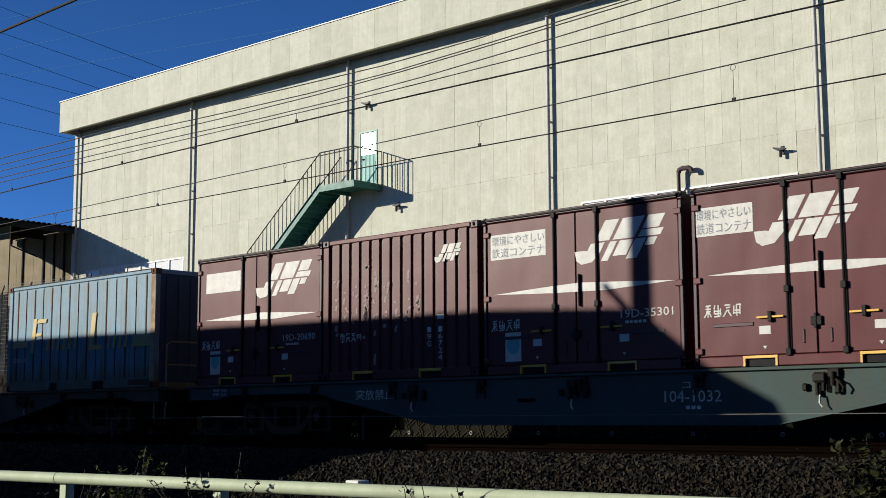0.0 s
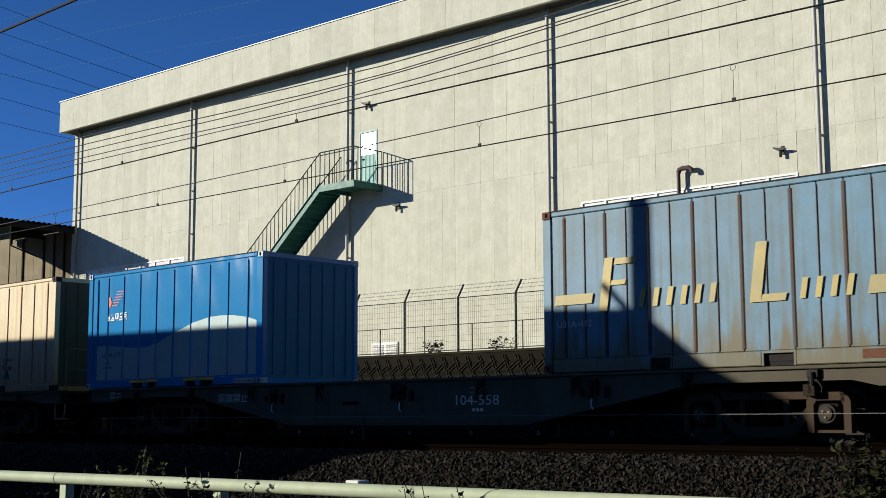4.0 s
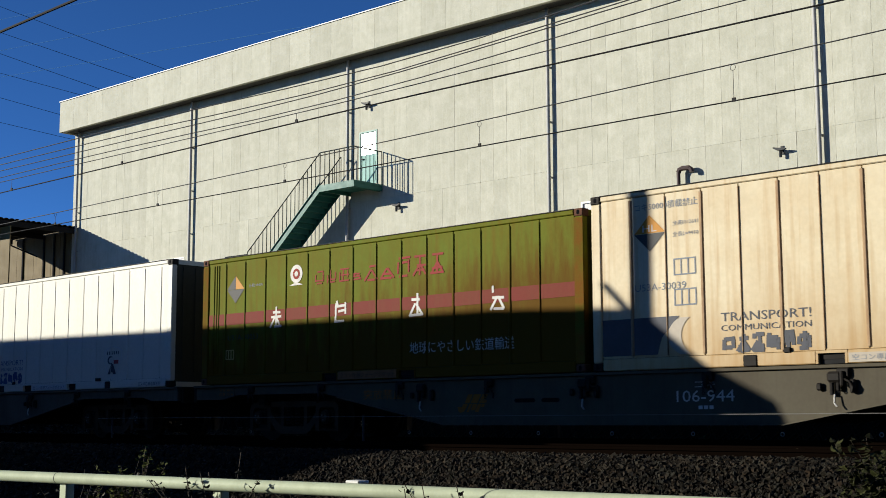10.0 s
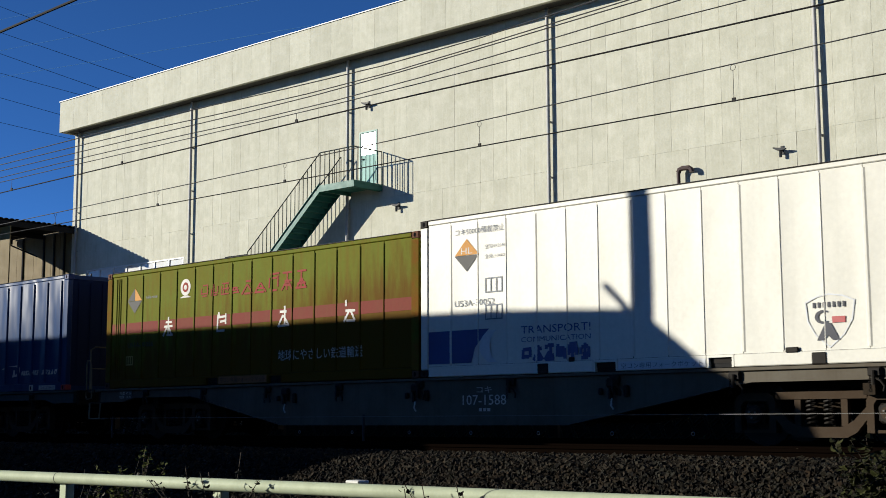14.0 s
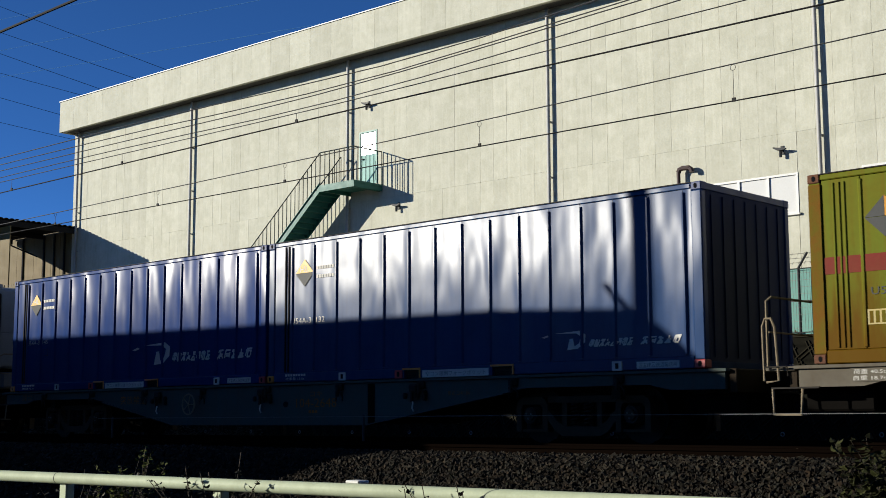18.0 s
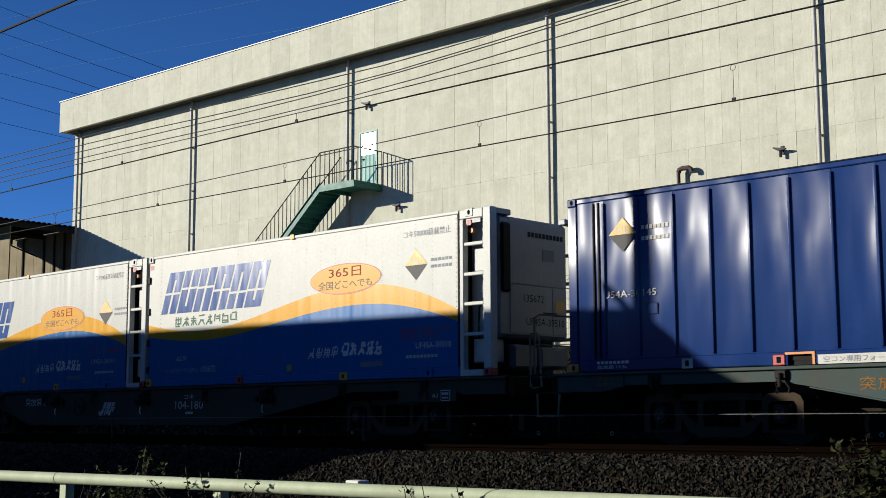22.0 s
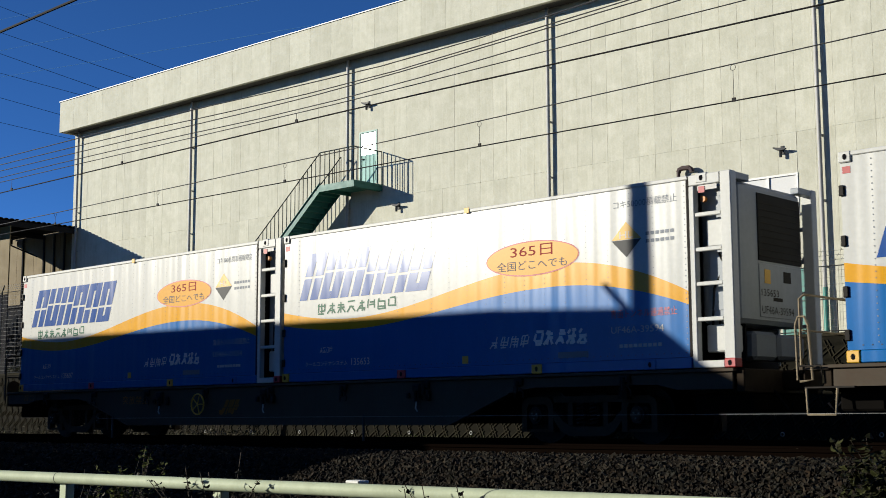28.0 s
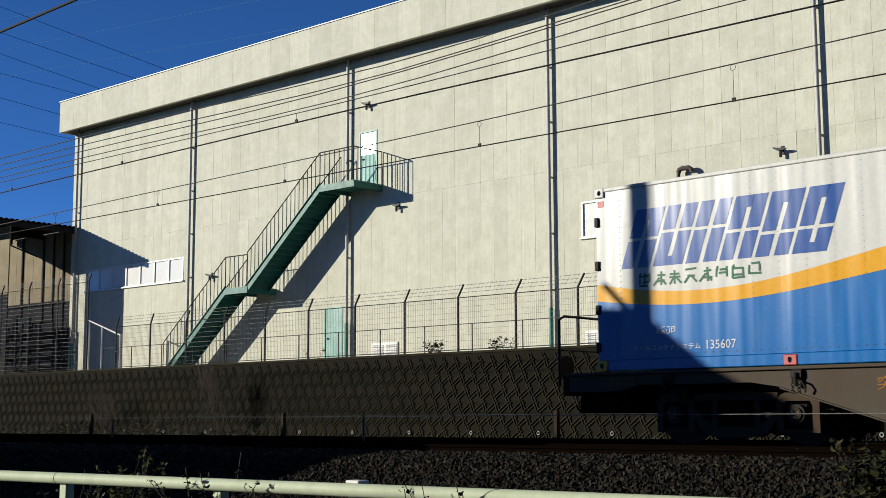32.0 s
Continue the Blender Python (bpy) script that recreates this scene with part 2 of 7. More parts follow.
# ---- works building ----
WALL_V, EAVE, GROUND_V = 34.8, 14.25, 2.02
U0, U1 = -55.43, 12.0
WINDOWS = [(-54.05, -46.50, 6.40, 7.44, 7), (-25.12, -17.37, 6.22, 7.42, 8), (-15.43, -9.6, 6.22, 7.36, 6)]
DOORS = [(-35.55, -34.60, 9.25, 11.33), (-37.45, -36.43, 2.45, 4.66), (-18.03, -17.09, 2.45, 4.60)]
HOLES = [w[:4] for w in WINDOWS] + DOORS
wall_front = thing("wall_north", "cream ribbed concrete panel wall of a large factory hall", "wall", BM, kind="structure")
part("wall_core", Shape().box(U0 + 0.05, U1, WALL_V + 0.13, WALL_V + 30, GROUND_V - 0.3, EAVE + 0.3), JOINT, wall_front)
part("end_wall", Shape().box(U0, U0 + 0.049, WALL_V + 0.13, WALL_V + 30, GROUND_V - 0.3, EAVE + 0.3), CREAM_WALL, wall_front)


def panel_pieces(a, b, z0, z1):
    """What is left of a wall panel beside, above and below the openings."""
    rects = [(a, b, z0, z1)]
    for h0, h1, g0, g1 in HOLES:
        out = []
        for p, q, r, s in rects:
            if h1 <= p or h0 >= q or g1 <= r or g0 >= s:
                out.append((p, q, r, s))
                continue
            lo, hi = max(p, h0), min(q, h1)
            if lo > p:
                out.append((p, lo, r, s))
            if hi < q:
                out.append((hi, q, r, s))
            if g0 > r:
                out.append((lo, hi, r, g0))
            if g1 < s:
                out.append((lo, hi, g1, s))
        rects = out
    return [r for r in rects if r[1] - r[0] > 0.01 and r[3] - r[2] > 0.01]


PANEL = 0.604
rnd = random.Random(2)
for i in range(int((U1 - U0) / PANEL)):
    a = U0 + i * PANEL
    for z0, z1 in ((GROUND_V - 0.2, 8.624), (8.628, EAVE + 0.3)):
        s = Shape()
        d = rnd.uniform(-0.003, 0.003)
        for p, q, r, t in panel_pieces(a + 0.0025, a + PANEL - 0.0025, z0, z1):
            s.box(p, q, WALL_V + d, WALL_V + 0.12, r, t)
        if s.v:
            part("wall_panel", s, CREAM_WALL, wall_front)

fascia = thing("fascia", "deep cream fascia under the flat factory roof", "fascia", BM, kind="structure")
F_V, F_Z0, F_Z1, F_U = 34.0, 14.22, 15.725, -55.57
u = F_U
while u < U1:
    part("fascia_board", Shape().box(u + 0.003, min(u + 1.2, U1) - 0.003, F_V, F_V + 0.12, F_Z0, F_Z1), CREAM_WALL, fascia)
    u += 1.2
part("fascia_return", Shape().box(F_U, F_U + 0.12, F_V + 0.124, WALL_V + 30, F_Z0, F_Z1), CREAM_WALL, fascia)
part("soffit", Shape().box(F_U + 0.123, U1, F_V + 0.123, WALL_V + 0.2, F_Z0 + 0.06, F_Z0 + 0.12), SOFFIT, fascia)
part("soffit_lip", Shape().box(F_U + 0.123, U1, F_V + 0.124, F_V + 0.20, F_Z0 + 0.004, F_Z0 + 0.058), JOINT, fascia)
part("roof_edge", Shape().box(F_U - 0.05, U1, F_V - 0.05, WALL_V + 30, F_Z1 + 0.005, F_Z1 + 0.035), WHITE, fascia)

for u in (-54.9, -45.98, -36.08, -26.32, -16.60, -6.85):
    p = thing("downpipe", "pale rainwater pipe clamped to the factory wall", "pipe", BM, group="downpipes on the wall")
    part("pipe", Shape().tube((u, WALL_V - 0.145, 4.0), (u, WALL_V - 0.145, F_Z0 + 0.05), 0.062, 14, caps=False), PIPE_WALL, p, smooth=True)
    part("pipe_shoe", Shape().tube((u, WALL_V - 0.145, GROUND_V), (u, WALL_V - 0.145, 3.99), 0.075, 14, caps=False), GREEN_DOOR, p, "turquoise lower pipe sleeve", smooth=True)
    for z in [4.6 + 1.9 * j for j in range(5)]:
        part("clamp", Shape().box(u - 0.072, u + 0.075, WALL_V - 0.15, WALL_V - 0.006, z - 0.012, z + 0.012), PIPE_WALL, p)

for n, (a, b, z0, z1, panes) in enumerate(WINDOWS):
    w = thing("window_%d" % (n + 1), "long row of white framed windows with pale panes", "window", BM, kind="structure")
    part("window_frame", Shape().box(a, b, WALL_V - 0.02, WALL_V + 0.10, z1 - 0.06, z1).box(a, b, WALL_V - 0.02, WALL_V + 0.10, z0, z0 + 0.05).box(a, a + 0.07, WALL_V - 0.02, WALL_V + 0.10, z0 + 0.05, z1 - 0.06).box(b - 0.07, b, WALL_V - 0.02, WALL_V + 0.10, z0 + 0.05, z1 - 0.06), WHITE_FRAME, w)
    part("window_sill", Shape().box(a - 0.05, b + 0.05, WALL_V - 0.09, WALL_V - 0.022, z0 - 0.05, z0 + 0.02, cut=0.01), WHITE_FRAME, w)
    st = (b - a) / panes
    for i in range(panes):
        p0 = a + i * st
        if i:
            part("mullion", Shape().box(p0 - 0.04, p0 + 0.04, WALL_V - 0.015, WALL_V + 0.10, z0 + 0.05, z1 - 0.06), WHITE_FRAME, w)
        part("pane", Shape().box(p0 + 0.045, p0 + st - 0.045, WALL_V + 0.03, WALL_V + 0.045, z0 + 0.05, z1 - 0.06), PALE_PANE, w)

for n, (a, b, z0, z1) in enumerate(DOORS):
    d = thing("door_%d" % (n + 1), "pale turquoise steel door at the stair head" if n == 0 else "turquoise steel door in the factory wall", "door", BM, kind="structure")
    part("door_frame", Shape().box(a, a + 0.05, WALL_V - 0.02, WALL_V + 0.1, z0, z1).box(b - 0.05, b, WALL_V - 0.02, WALL_V + 0.1, z0, z1).box(a + 0.05, b - 0.05, WALL_V - 0.02, WALL_V + 0.1, z1 - 0.05, z1), GREEN_DOOR, d)
    leaf = part("door_leaf", Shape().box(a + 0.053, b - 0.053, WALL_V + 0.01, WALL_V + 0.06, z0, z1 - 0.053, cut=0.006), PALE_DOOR if n == 0 else GREEN_DOOR, d)
    if n == 0:
        # white plate holds the glare on the door's upper half
        part("door_glass", Shape().box(a + 0.08, b - 0.08, WALL_V - 0.002, WALL_V + 0.008, z0 + 1.15, z1 - 0.08), PALE_PANE, leaf)
    if n == 0:
        part("door_plate", Shape().box(a + 0.10, b - 0.10, WALL_V - 0.001, WALL_V + 0.008, z0 + 0.12, z0 + 0.85), PALE_DOOR, leaf)
    part("door_handle", Shape().box(a + 0.12, a + 0.22, WALL_V - 0.05, WALL_V + 0.008, z0 + 0.98, z0 + 1.03, cut=0.008), DARK_STEEL, leaf)

# louvred vents low in the wall
for u, w_ in ((-34.82, 1.35), (-25.0, 0.9), (-14.9, 1.3)):
    v = thing("wall_vent", "white louvred vent low on the factory wall", "vent", BM, group="vents on the wall")
    part("vent_frame", Shape().box(u, u + w_, WALL_V - 0.05, WALL_V - 0.012, 2.55, 3.18, cut=0.006), WHITE_FRAME, v)
    for k in range(2):
        for j in range(8):
            z = 2.62 + j * 0.065
            part("louvre", Shape().slab([(WALL_V - 0.052, z), (WALL_V - 0.09, z - 0.02), (WALL_V - 0.088, z - 0.012), (WALL_V - 0.052, z + 0.012)], "x", u + 0.05 + k * w_ / 2, u + w_ / 2 - 0.04 + k * w_ / 2), WHITE_FRAME if j % 2 else PIPE_WALL, v)

# ---- outside stairs ----
stairs = thing("outside_stairs", "green steel outside staircase with railings and a landing", "staircase", BM)
V0, V1 = 33.3, 34.36
FLIGHTS = [((-45.95, 2.02), (-41.70, 5.52)), ((-40.35, 5.52), (-36.15, 9.06))]
for (ua, za), (ub, zb) in FLIGHTS:
    n = 19
    for v in (V0, V1):
        part("stringer", Shape().slab([(ua, za - 0.13), (ub, zb - 0.13), (ub, zb + 0.16), (ua, za + 0.16)], "y", v, v + 0.02), GREEN_STEEL, stairs)
        part("stringer_flange", Shape().slab([(ua, za + 0.161), (ub, zb + 0.161), (ub, zb + 0.19), (ua, za + 0.19)], "y", v - 0.05, v + 0.02), GREEN_STEEL, stairs)
    for i in range(n):
        t = (i + 0.5) / n
        uu, zz = ua + (ub - ua) * t, za + (zb - za) * (i + 1) / n
        part("tread", Shape().box(uu - 0.14, uu + 0.14, V0 + 0.022, V1 - 0.002, zz - 0.035, zz, cut=0.0), GREEN_STEEL, stairs)
        part("riser", Shape().box(uu - 0.115, uu - 0.11, V0 + 0.022, V1 - 0.002, zz - 0.19, zz - 0.036), GREEN_STEEL, stairs)
LANDINGS = [(-41.72, -40.33, 5.52), (-36.17, -34.30, 9.06)]
for a, b, z in LANDINGS:
    part("landing", Shape().box(a, b, V0 + 0.022, WALL_V - 0.02, z - 0.03, z), GREEN_STEEL, stairs)
    part("landing_edge", Shape().box(a, b, V0 - 0.02, V0 + 0.02, z - 0.17, z + 0.08), GREEN_STEEL, stairs)
    part("landing_edge", Shape().box(b - 0.02, b, V0 + 0.022, WALL_V - 0.02, z - 0.17, z + 0.08), GREEN_STEEL, stairs)
    part("landing_beam", Shape().box(a + 0.1, a + 0.18, V0 + 0.03, WALL_V - 0.02, z - 0.17, z - 0.031).box(b - 0.2, b - 0.12, V0 + 0.03, WALL_V - 0.02, z - 0.17, z - 0.031), GREEN_STEEL, stairs)

def railing(pts, bars, height=1.25):
    """A handrail along pts with upright bars standing on the line below it."""
    top = [(p[0], p[1], p[2] + height) for p in pts]
    part("handrail", Shape().path(top, 0.022, 6), DARK_GREEN, stairs)
    for (p, q), n in zip(zip(pts, pts[1:]), bars):
        for i in range(n + 1):
            t = i / n
            c = [p[k] + (q[k] - p[k]) * t for k in range(3)]
            part("baluster", Shape().tube((c[0], c[1], c[2]), (c[0], c[1], c[2] + height), 0.017, 5), DARK_GREEN, stairs)


for v in (V0 - 0.02, V1 + 0.02):
    railing([(-45.75, v, 2.35), (-41.70, v, 5.62)], [17])
    railing([(-40.35, v, 5.70), (-36.15, v, 9.15)], [18])
railing([(-41.70, V0 - 0.01, 5.62), (-40.35, V0 - 0.01, 5.62)], [5])
railing([(-36.15, V0 - 0.01, 9.10), (-34.32, V0 - 0.01, 9.10), (-34.32, WALL_V - 0.04, 9.10)], [7, 7], 1.3)

# floodlights on brackets
for u, z in ((-35.05, 12.36), (-17.83, 8.13), (-33.45, 8.23), (-44.5, 6.46)):
    f = thing("floodlight", "small dark floodlight on a wall bracket", "floodlight", BM, group="floodlights on the wall")
    part("bracket", Shape().box(u - 0.02, u + 0.02, WALL_V - 0.16, WALL_V - 0.006, z - 0.03, z + 0.03).box(u - 0.05, u + 0.05, WALL_V - 0.03, WALL_V - 0.006, z - 0.13, z + 0.13), DARK_STEEL, f)
    part("lamp_head", Shape().slab([(u - 0.20, z + 0.05), (u - 0.19, z + 0.085), (u - 0.04, z + 0.05), (u + 0.05, z + 0.04), (u + 0.21, z + 0.015), (u + 0.20, z - 0.02), (u + 0.04, z - 0.04), (u - 0.06, z - 0.03)], "y", WALL_V - 0.24, WALL_V - 0.162), DARK_STEEL, f)
    part("lamp_foot", Shape().tube((u, WALL_V - 0.14, z - 0.22), (u, WALL_V - 0.14, z - 0.031), 0.045, 8), DARK_STEEL, f)

# vent pipe with a turned-down head, red cabinet at its foot
p = thing("vent_pipe", "dark red vent pipe with a turned-down head", "pipe", BM)
part("riser_pipe", Shape().tube((-21.26, 34.6, 2.9), (-21.26, 34.6, 7.90), 0.06, 12, caps=False), DARK_RED, p, smooth=True)
part("pipe_head", Shape().path([(-21.26, 34.6, 7.88), (-21.22, 34.6, 7.97), (-21.12, 34.6, 8.0), (-20.88, 34.6, 7.99), (-20.80, 34.6, 7.93), (-20.78, 34.6, 7.84)], 0.078, 10), DARK_RED, p)
part("pipe_flange", Shape().tube((-21.26, 34.6, 3.6), (-21.26, 34.6, 3.66), 0.10, 10).tube((-21.26, 34.6, 3.15), (-21.26, 34.6, 3.20), 0.10, 10), DARK_RED, p)
part("pipe_stay", Shape().box(-21.28, -21.24, 34.6, WALL_V - 0.006, 6.0, 6.04).box(-21.28, -21.24, 34.6, WALL_V - 0.006, 7.2, 7.24), DARK_STEEL, p)
c = thing("steel_cabinet", "dark red steel cabinet beside the factory wall", "cabinet", BM)
part("cabinet_body", Shape().box(-20.68, -19.46, 33.5, 34.4, 2.02, 3.47, cut=0.02), DARK_RED, c)
part("cabinet_door", Shape().box(-20.64, -19.50, 33.475, 33.496, 2.12, 3.42, cut=0.006), DARK_RED, c)
part("cabinet_label", Shape().box(-20.30, -20.05, 33.466, 33.473, 3.24, 3.30).box(-19.72, -19.62, 33.466, 33.473, 3.36, 3.40), WHITE, c)

# ---- retaining wall ----
rw = thing("retaining_wall", "dark concrete block retaining wall with a woven relief", "wall", BM, kind="structure")
RW0, RW1, RZ0, RZ1 = 25.80, 26.15, -0.5, 2.05
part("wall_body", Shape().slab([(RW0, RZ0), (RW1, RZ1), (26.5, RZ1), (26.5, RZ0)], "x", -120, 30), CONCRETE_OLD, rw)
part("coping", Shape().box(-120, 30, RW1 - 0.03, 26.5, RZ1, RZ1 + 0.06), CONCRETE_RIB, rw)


def wall_v(z):
    return RW0 + (RW1 - RW0) * (z - RZ0) / (RZ1 - RZ0)


def rib_bar(s, p, q, w=0.020, h=0.032):
    """A raised bar of the relief between two points of the wall face."""
    (ua, za), (ub, zb) = p, q
    l = math.hypot(ub - ua, zb - za)
    nu, nz = -(zb - za) / l * w, (ub - ua) / l * w
    v = []
    for uu, zz in ((ua, za), (ub, zb)):
        for sg, hh in ((-1, -0.005), (-0.55, h), (0.55, h), (1, -0.005)):
            v.append((uu + nu * sg, wall_v(zz + nz * sg) - hh, zz + nz * sg))
    s.add(v, [(0, 1, 5, 4), (1, 2, 6, 5), (2, 3, 7, 6), (0, 3, 2, 1), (4, 5, 6, 7)])


far_ribs = Shape()
near_left = 300
CU, CZ = 0.42, 0.36
for j in range(-1, 7):
    for i in range(int(-62 / CU), int(-4 / CU)):
        u = i * CU + (CU * 0.5 if j % 2 else 0)
        z = -0.2 + j * CZ
        for (p, q) in (((u, z), (u + CU * 0.86, z + CZ * 0.80)), ((u + 0.06, z - 0.06), (u + 0.06 + CU * 0.86, z - 0.06 + CZ * 0.80)),
                       ((u + CU * 0.92, z + 0.02), (u + CU * 0.50, z + CZ * 1.0)), ((u + CU * 0.92 + 0.075, z + 0.04), (u + CU * 0.50 + 0.075, z + CZ * 1.02))):
            if max(p[1], q[1]) > RZ1 - 0.01 or min(p[1], q[1]) < -0.4:
                continue
            if near_left and -15.5 < u < -10:
                s = Shape()
                rib_bar(s, p, q)
                part("relief_bar", s, CONCRETE_RIB, rw)
                near_left -= 1
            else:
                rib_bar(far_ribs, p, q)
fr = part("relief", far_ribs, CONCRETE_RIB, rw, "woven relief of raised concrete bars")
tagged(fr, kind="stuff")
for i in range(14):
    u = -20.04 - 2.19 * (i - 4)
    part("weep_pipe", Shape().ring((u, wall_v(-0.02) - 0.06, -0.02), (0, 1, 0), 0.042, 0.011, 12, 5), PIPE_WALL, rw, "pale drain pipe end")

# ---- mesh fence on the wall ----
fence = thing("yard_fence", "dark wire mesh fence with barbed wire arms", "fence", BM)


def fence_run(us, top, base=2.1, v=26.3, arm=0.32, mesh=True):
    for u in us:
        p = part("fence_post", Shape().tube((u, v, base - 0.08), (u, v, top), 0.032, 8), DARK_STEEL, fence)
        part("post_arm", Shape().tube((u, v, top), (u + 0.24, v - 0.05, top + arm), 0.027, 8), DARK_STEEL, p)
    u0, u1 = us[0], us[-1]
    part("top_rail", Shape().tube((u0, v - 0.03, top - 0.02), (u1, v - 0.03, top - 0.02), 0.012, 6), DARK_STEEL, fence)
    part("bottom_rail", Shape().tube((u0, v - 0.03, base + 0.06), (u1, v - 0.03, base + 0.06), 0.012, 6), DARK_STEEL, fence)
    for k in range(3):
        t = 0.35 + 0.3 * k
        part("barbed_wire", Shape().tube((u0 + 0.24 * t, v - 0.05 * t, top + arm * t), (u1 + 0.24 * t, v - 0.05 * t, top + arm * t), 0.006, 4), GREY_WIRE, fence)
        b = Shape()
        x = u0
        while x < u1:
            b.tube((x + 0.24 * t - 0.02, v - 0.05 * t, top + arm * t - 0.03), (x + 0.24 * t + 0.02, v - 0.05 * t, top + arm * t + 0.03), 0.004, 3, caps=False)
            x += 0.14
        tagged(part("barbs", b, GREY_WIRE, fence), kind="stuff")
    if mesh:
        m = Shape()
        z = base + 0.15
        while z < top - 0.05:
            m.tube((u0, v - 0.035, z), (u1, v - 0.035, z), 0.0042, 4, caps=False)
            z += 0.15
        x = u0
        while x < u1:
            m.tube((x, v - 0.04, base + 0.05), (x, v - 0.04, top), 0.0032, 3, caps=False)
            x += 0.0667
        tagged(part("wire_mesh", m, MESH_WIRE, fence, "thin dark welded wire mesh"), kind="stuff")


fence_run([-38.88 + 1.975 * i for i in range(21)], 3.57)
fence_run([-58.6 + 1.99 * i for i in range(10)], 5.28, arm=0.25)
# a second, lower railing far back in the yard
yr = thing("yard_railing", "thin low railing in the yard by the factory wall", "railing", BM)
for i in range(22):
    u = -46 + i * 1.98
    part("post", Shape().tube((u, 30.5, 2.0), (u, 30.5, 3.25), 0.018, 6), DARK_STEEL, yr)
part("rail", Shape().tube((-46, 30.5, 3.25), (-4.5, 30.5, 3.25), 0.014, 6), GREY_WIRE, yr)
gate = thing("stair_gate_frame", "white slanting pipe barrier beside the fence", "barrier", BM)
part("barrier_frame", Shape().path([(-50.0, 32.4, 2.0), (-50.0, 32.4, 4.7), (-47.6, 32.4, 3.95), (-47.6, 32.4, 2.0)], 0.045, 8), WHITE_FRAME, gate)
part("barrier_bar", Shape().path([(-49.0, 32.4, 2.0), (-49.0, 32.4, 4.4)], 0.025, 6).path([(-47.9, 32.4, 2.0), (-47.9, 32.4, 4.0)], 0.025, 6), WHITE_FRAME, gate)

# ---- shed against the far end of the hall ----
shed = thing("open_shed", "brown sheet-metal shed with a corrugated roof", "shed", BM)
SHED_DARK, SLATE = (material("dark_roof_and_shade", (0.0146, 0.0146, 0.0161), 0.8, scale=2, spec=0.05),
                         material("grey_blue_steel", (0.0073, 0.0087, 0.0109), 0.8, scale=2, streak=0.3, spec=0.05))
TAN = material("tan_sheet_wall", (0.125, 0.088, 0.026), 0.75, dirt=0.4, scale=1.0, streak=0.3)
CP = 0.278
for i in range(20):
    v = 29.2 + i * CP
    rs = Shape().slab([(v, 9.53), (v + 0.07, 9.63), (v + 0.14, 9.64), (v + 0.21, 9.63), (v + CP, 9.53), (v + 0.21, 9.60), (v + 0.14, 9.61), (v + 0.07, 9.60)], "x", -61.0, -54.88)
    part("roof_sheet", rs, SHED_DARK, shed)
for a in (-54.98, -57.9, -60.8):
    part("roof_beam", Shape().box(a - 0.08, a + 0.08, 29.3, 34.7, 9.28, 9.52), SHED_DARK, shed)
for v in (29.3, 31.0, 32.7):
    part("purlin", Shape().box(-60.7, -55.08, v, v + 0.1, 9.36, 9.50), SHED_DARK, shed)
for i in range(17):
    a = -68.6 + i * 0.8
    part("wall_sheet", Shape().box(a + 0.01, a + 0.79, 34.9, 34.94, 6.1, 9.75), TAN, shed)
    # near-black sheet stands for the shade low inside the shed
    part("shade_sheet", Shape().box(a + 0.01, a + 0.79, 34.9, 34.94, 2.0, 6.095), SHED_DARK, shed)
for a in (-64.6, -62.0, -59.96, -58.0, -57.07, -56.16):
    part("shed_post", Shape().box(a - 0.05, a + 0.05, 34.83, 34.89, 2.0, 9.5), SHED_DARK, shed)
for a in (-60.8, -57.9):
    part("front_post", Shape().box(a - 0.07, a + 0.07, 29.2, 29.34, 2.0, 9.28), SHED_DARK, shed)
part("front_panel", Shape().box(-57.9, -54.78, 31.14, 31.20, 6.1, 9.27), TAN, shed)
# dark lower half holds shade, not another cladding
part("shade_panel", Shape().box(-57.9, -54.78, 31.14, 31.20, 2.0, 6.095), SHED_DARK, shed)
part("girt", Shape().box(-67, -56, 34.80, 34.825, 6.02, 6.16), SHED_DARK, shed)
part("brace", Shape().tube((-60.4, 34.0, 9.3), (-57.2, 34.0, 8.3), 0.04, 6), SHED_DARK, shed)
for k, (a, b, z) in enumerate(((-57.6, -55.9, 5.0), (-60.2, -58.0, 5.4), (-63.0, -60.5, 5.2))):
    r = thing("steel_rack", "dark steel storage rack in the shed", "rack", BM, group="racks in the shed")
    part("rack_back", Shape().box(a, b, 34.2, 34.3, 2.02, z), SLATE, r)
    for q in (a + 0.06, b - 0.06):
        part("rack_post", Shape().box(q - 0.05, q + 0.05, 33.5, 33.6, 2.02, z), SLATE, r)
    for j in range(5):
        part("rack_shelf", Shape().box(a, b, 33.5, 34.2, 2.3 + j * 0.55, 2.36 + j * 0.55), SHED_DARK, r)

# ---- overhead wires ----
def wire(name, label, pts, r, mat, n=5, group="overhead wires"):
    """A cable from point to point with a slight sag."""
    return solid(name, Shape().path(pts, r, n), mat, label, "cable", group=group)


FAR_TRACK = [(-45, 15.8), (-28.6, 16.22), (-14.83, 16.6), (-7.63, 16.93), (6, 17.55)]
NEAR_TRACK = [(-45, 13.02), (-25.06, 13.14), (-14.07, 13.22), (-6.57, 13.52), (3, 13.95)]


def along(line, x):
    """The place and height across a line of (x, value) pairs."""
    return float(np.interp(x, [p[0] for p in line], [p[1] for p in line]))


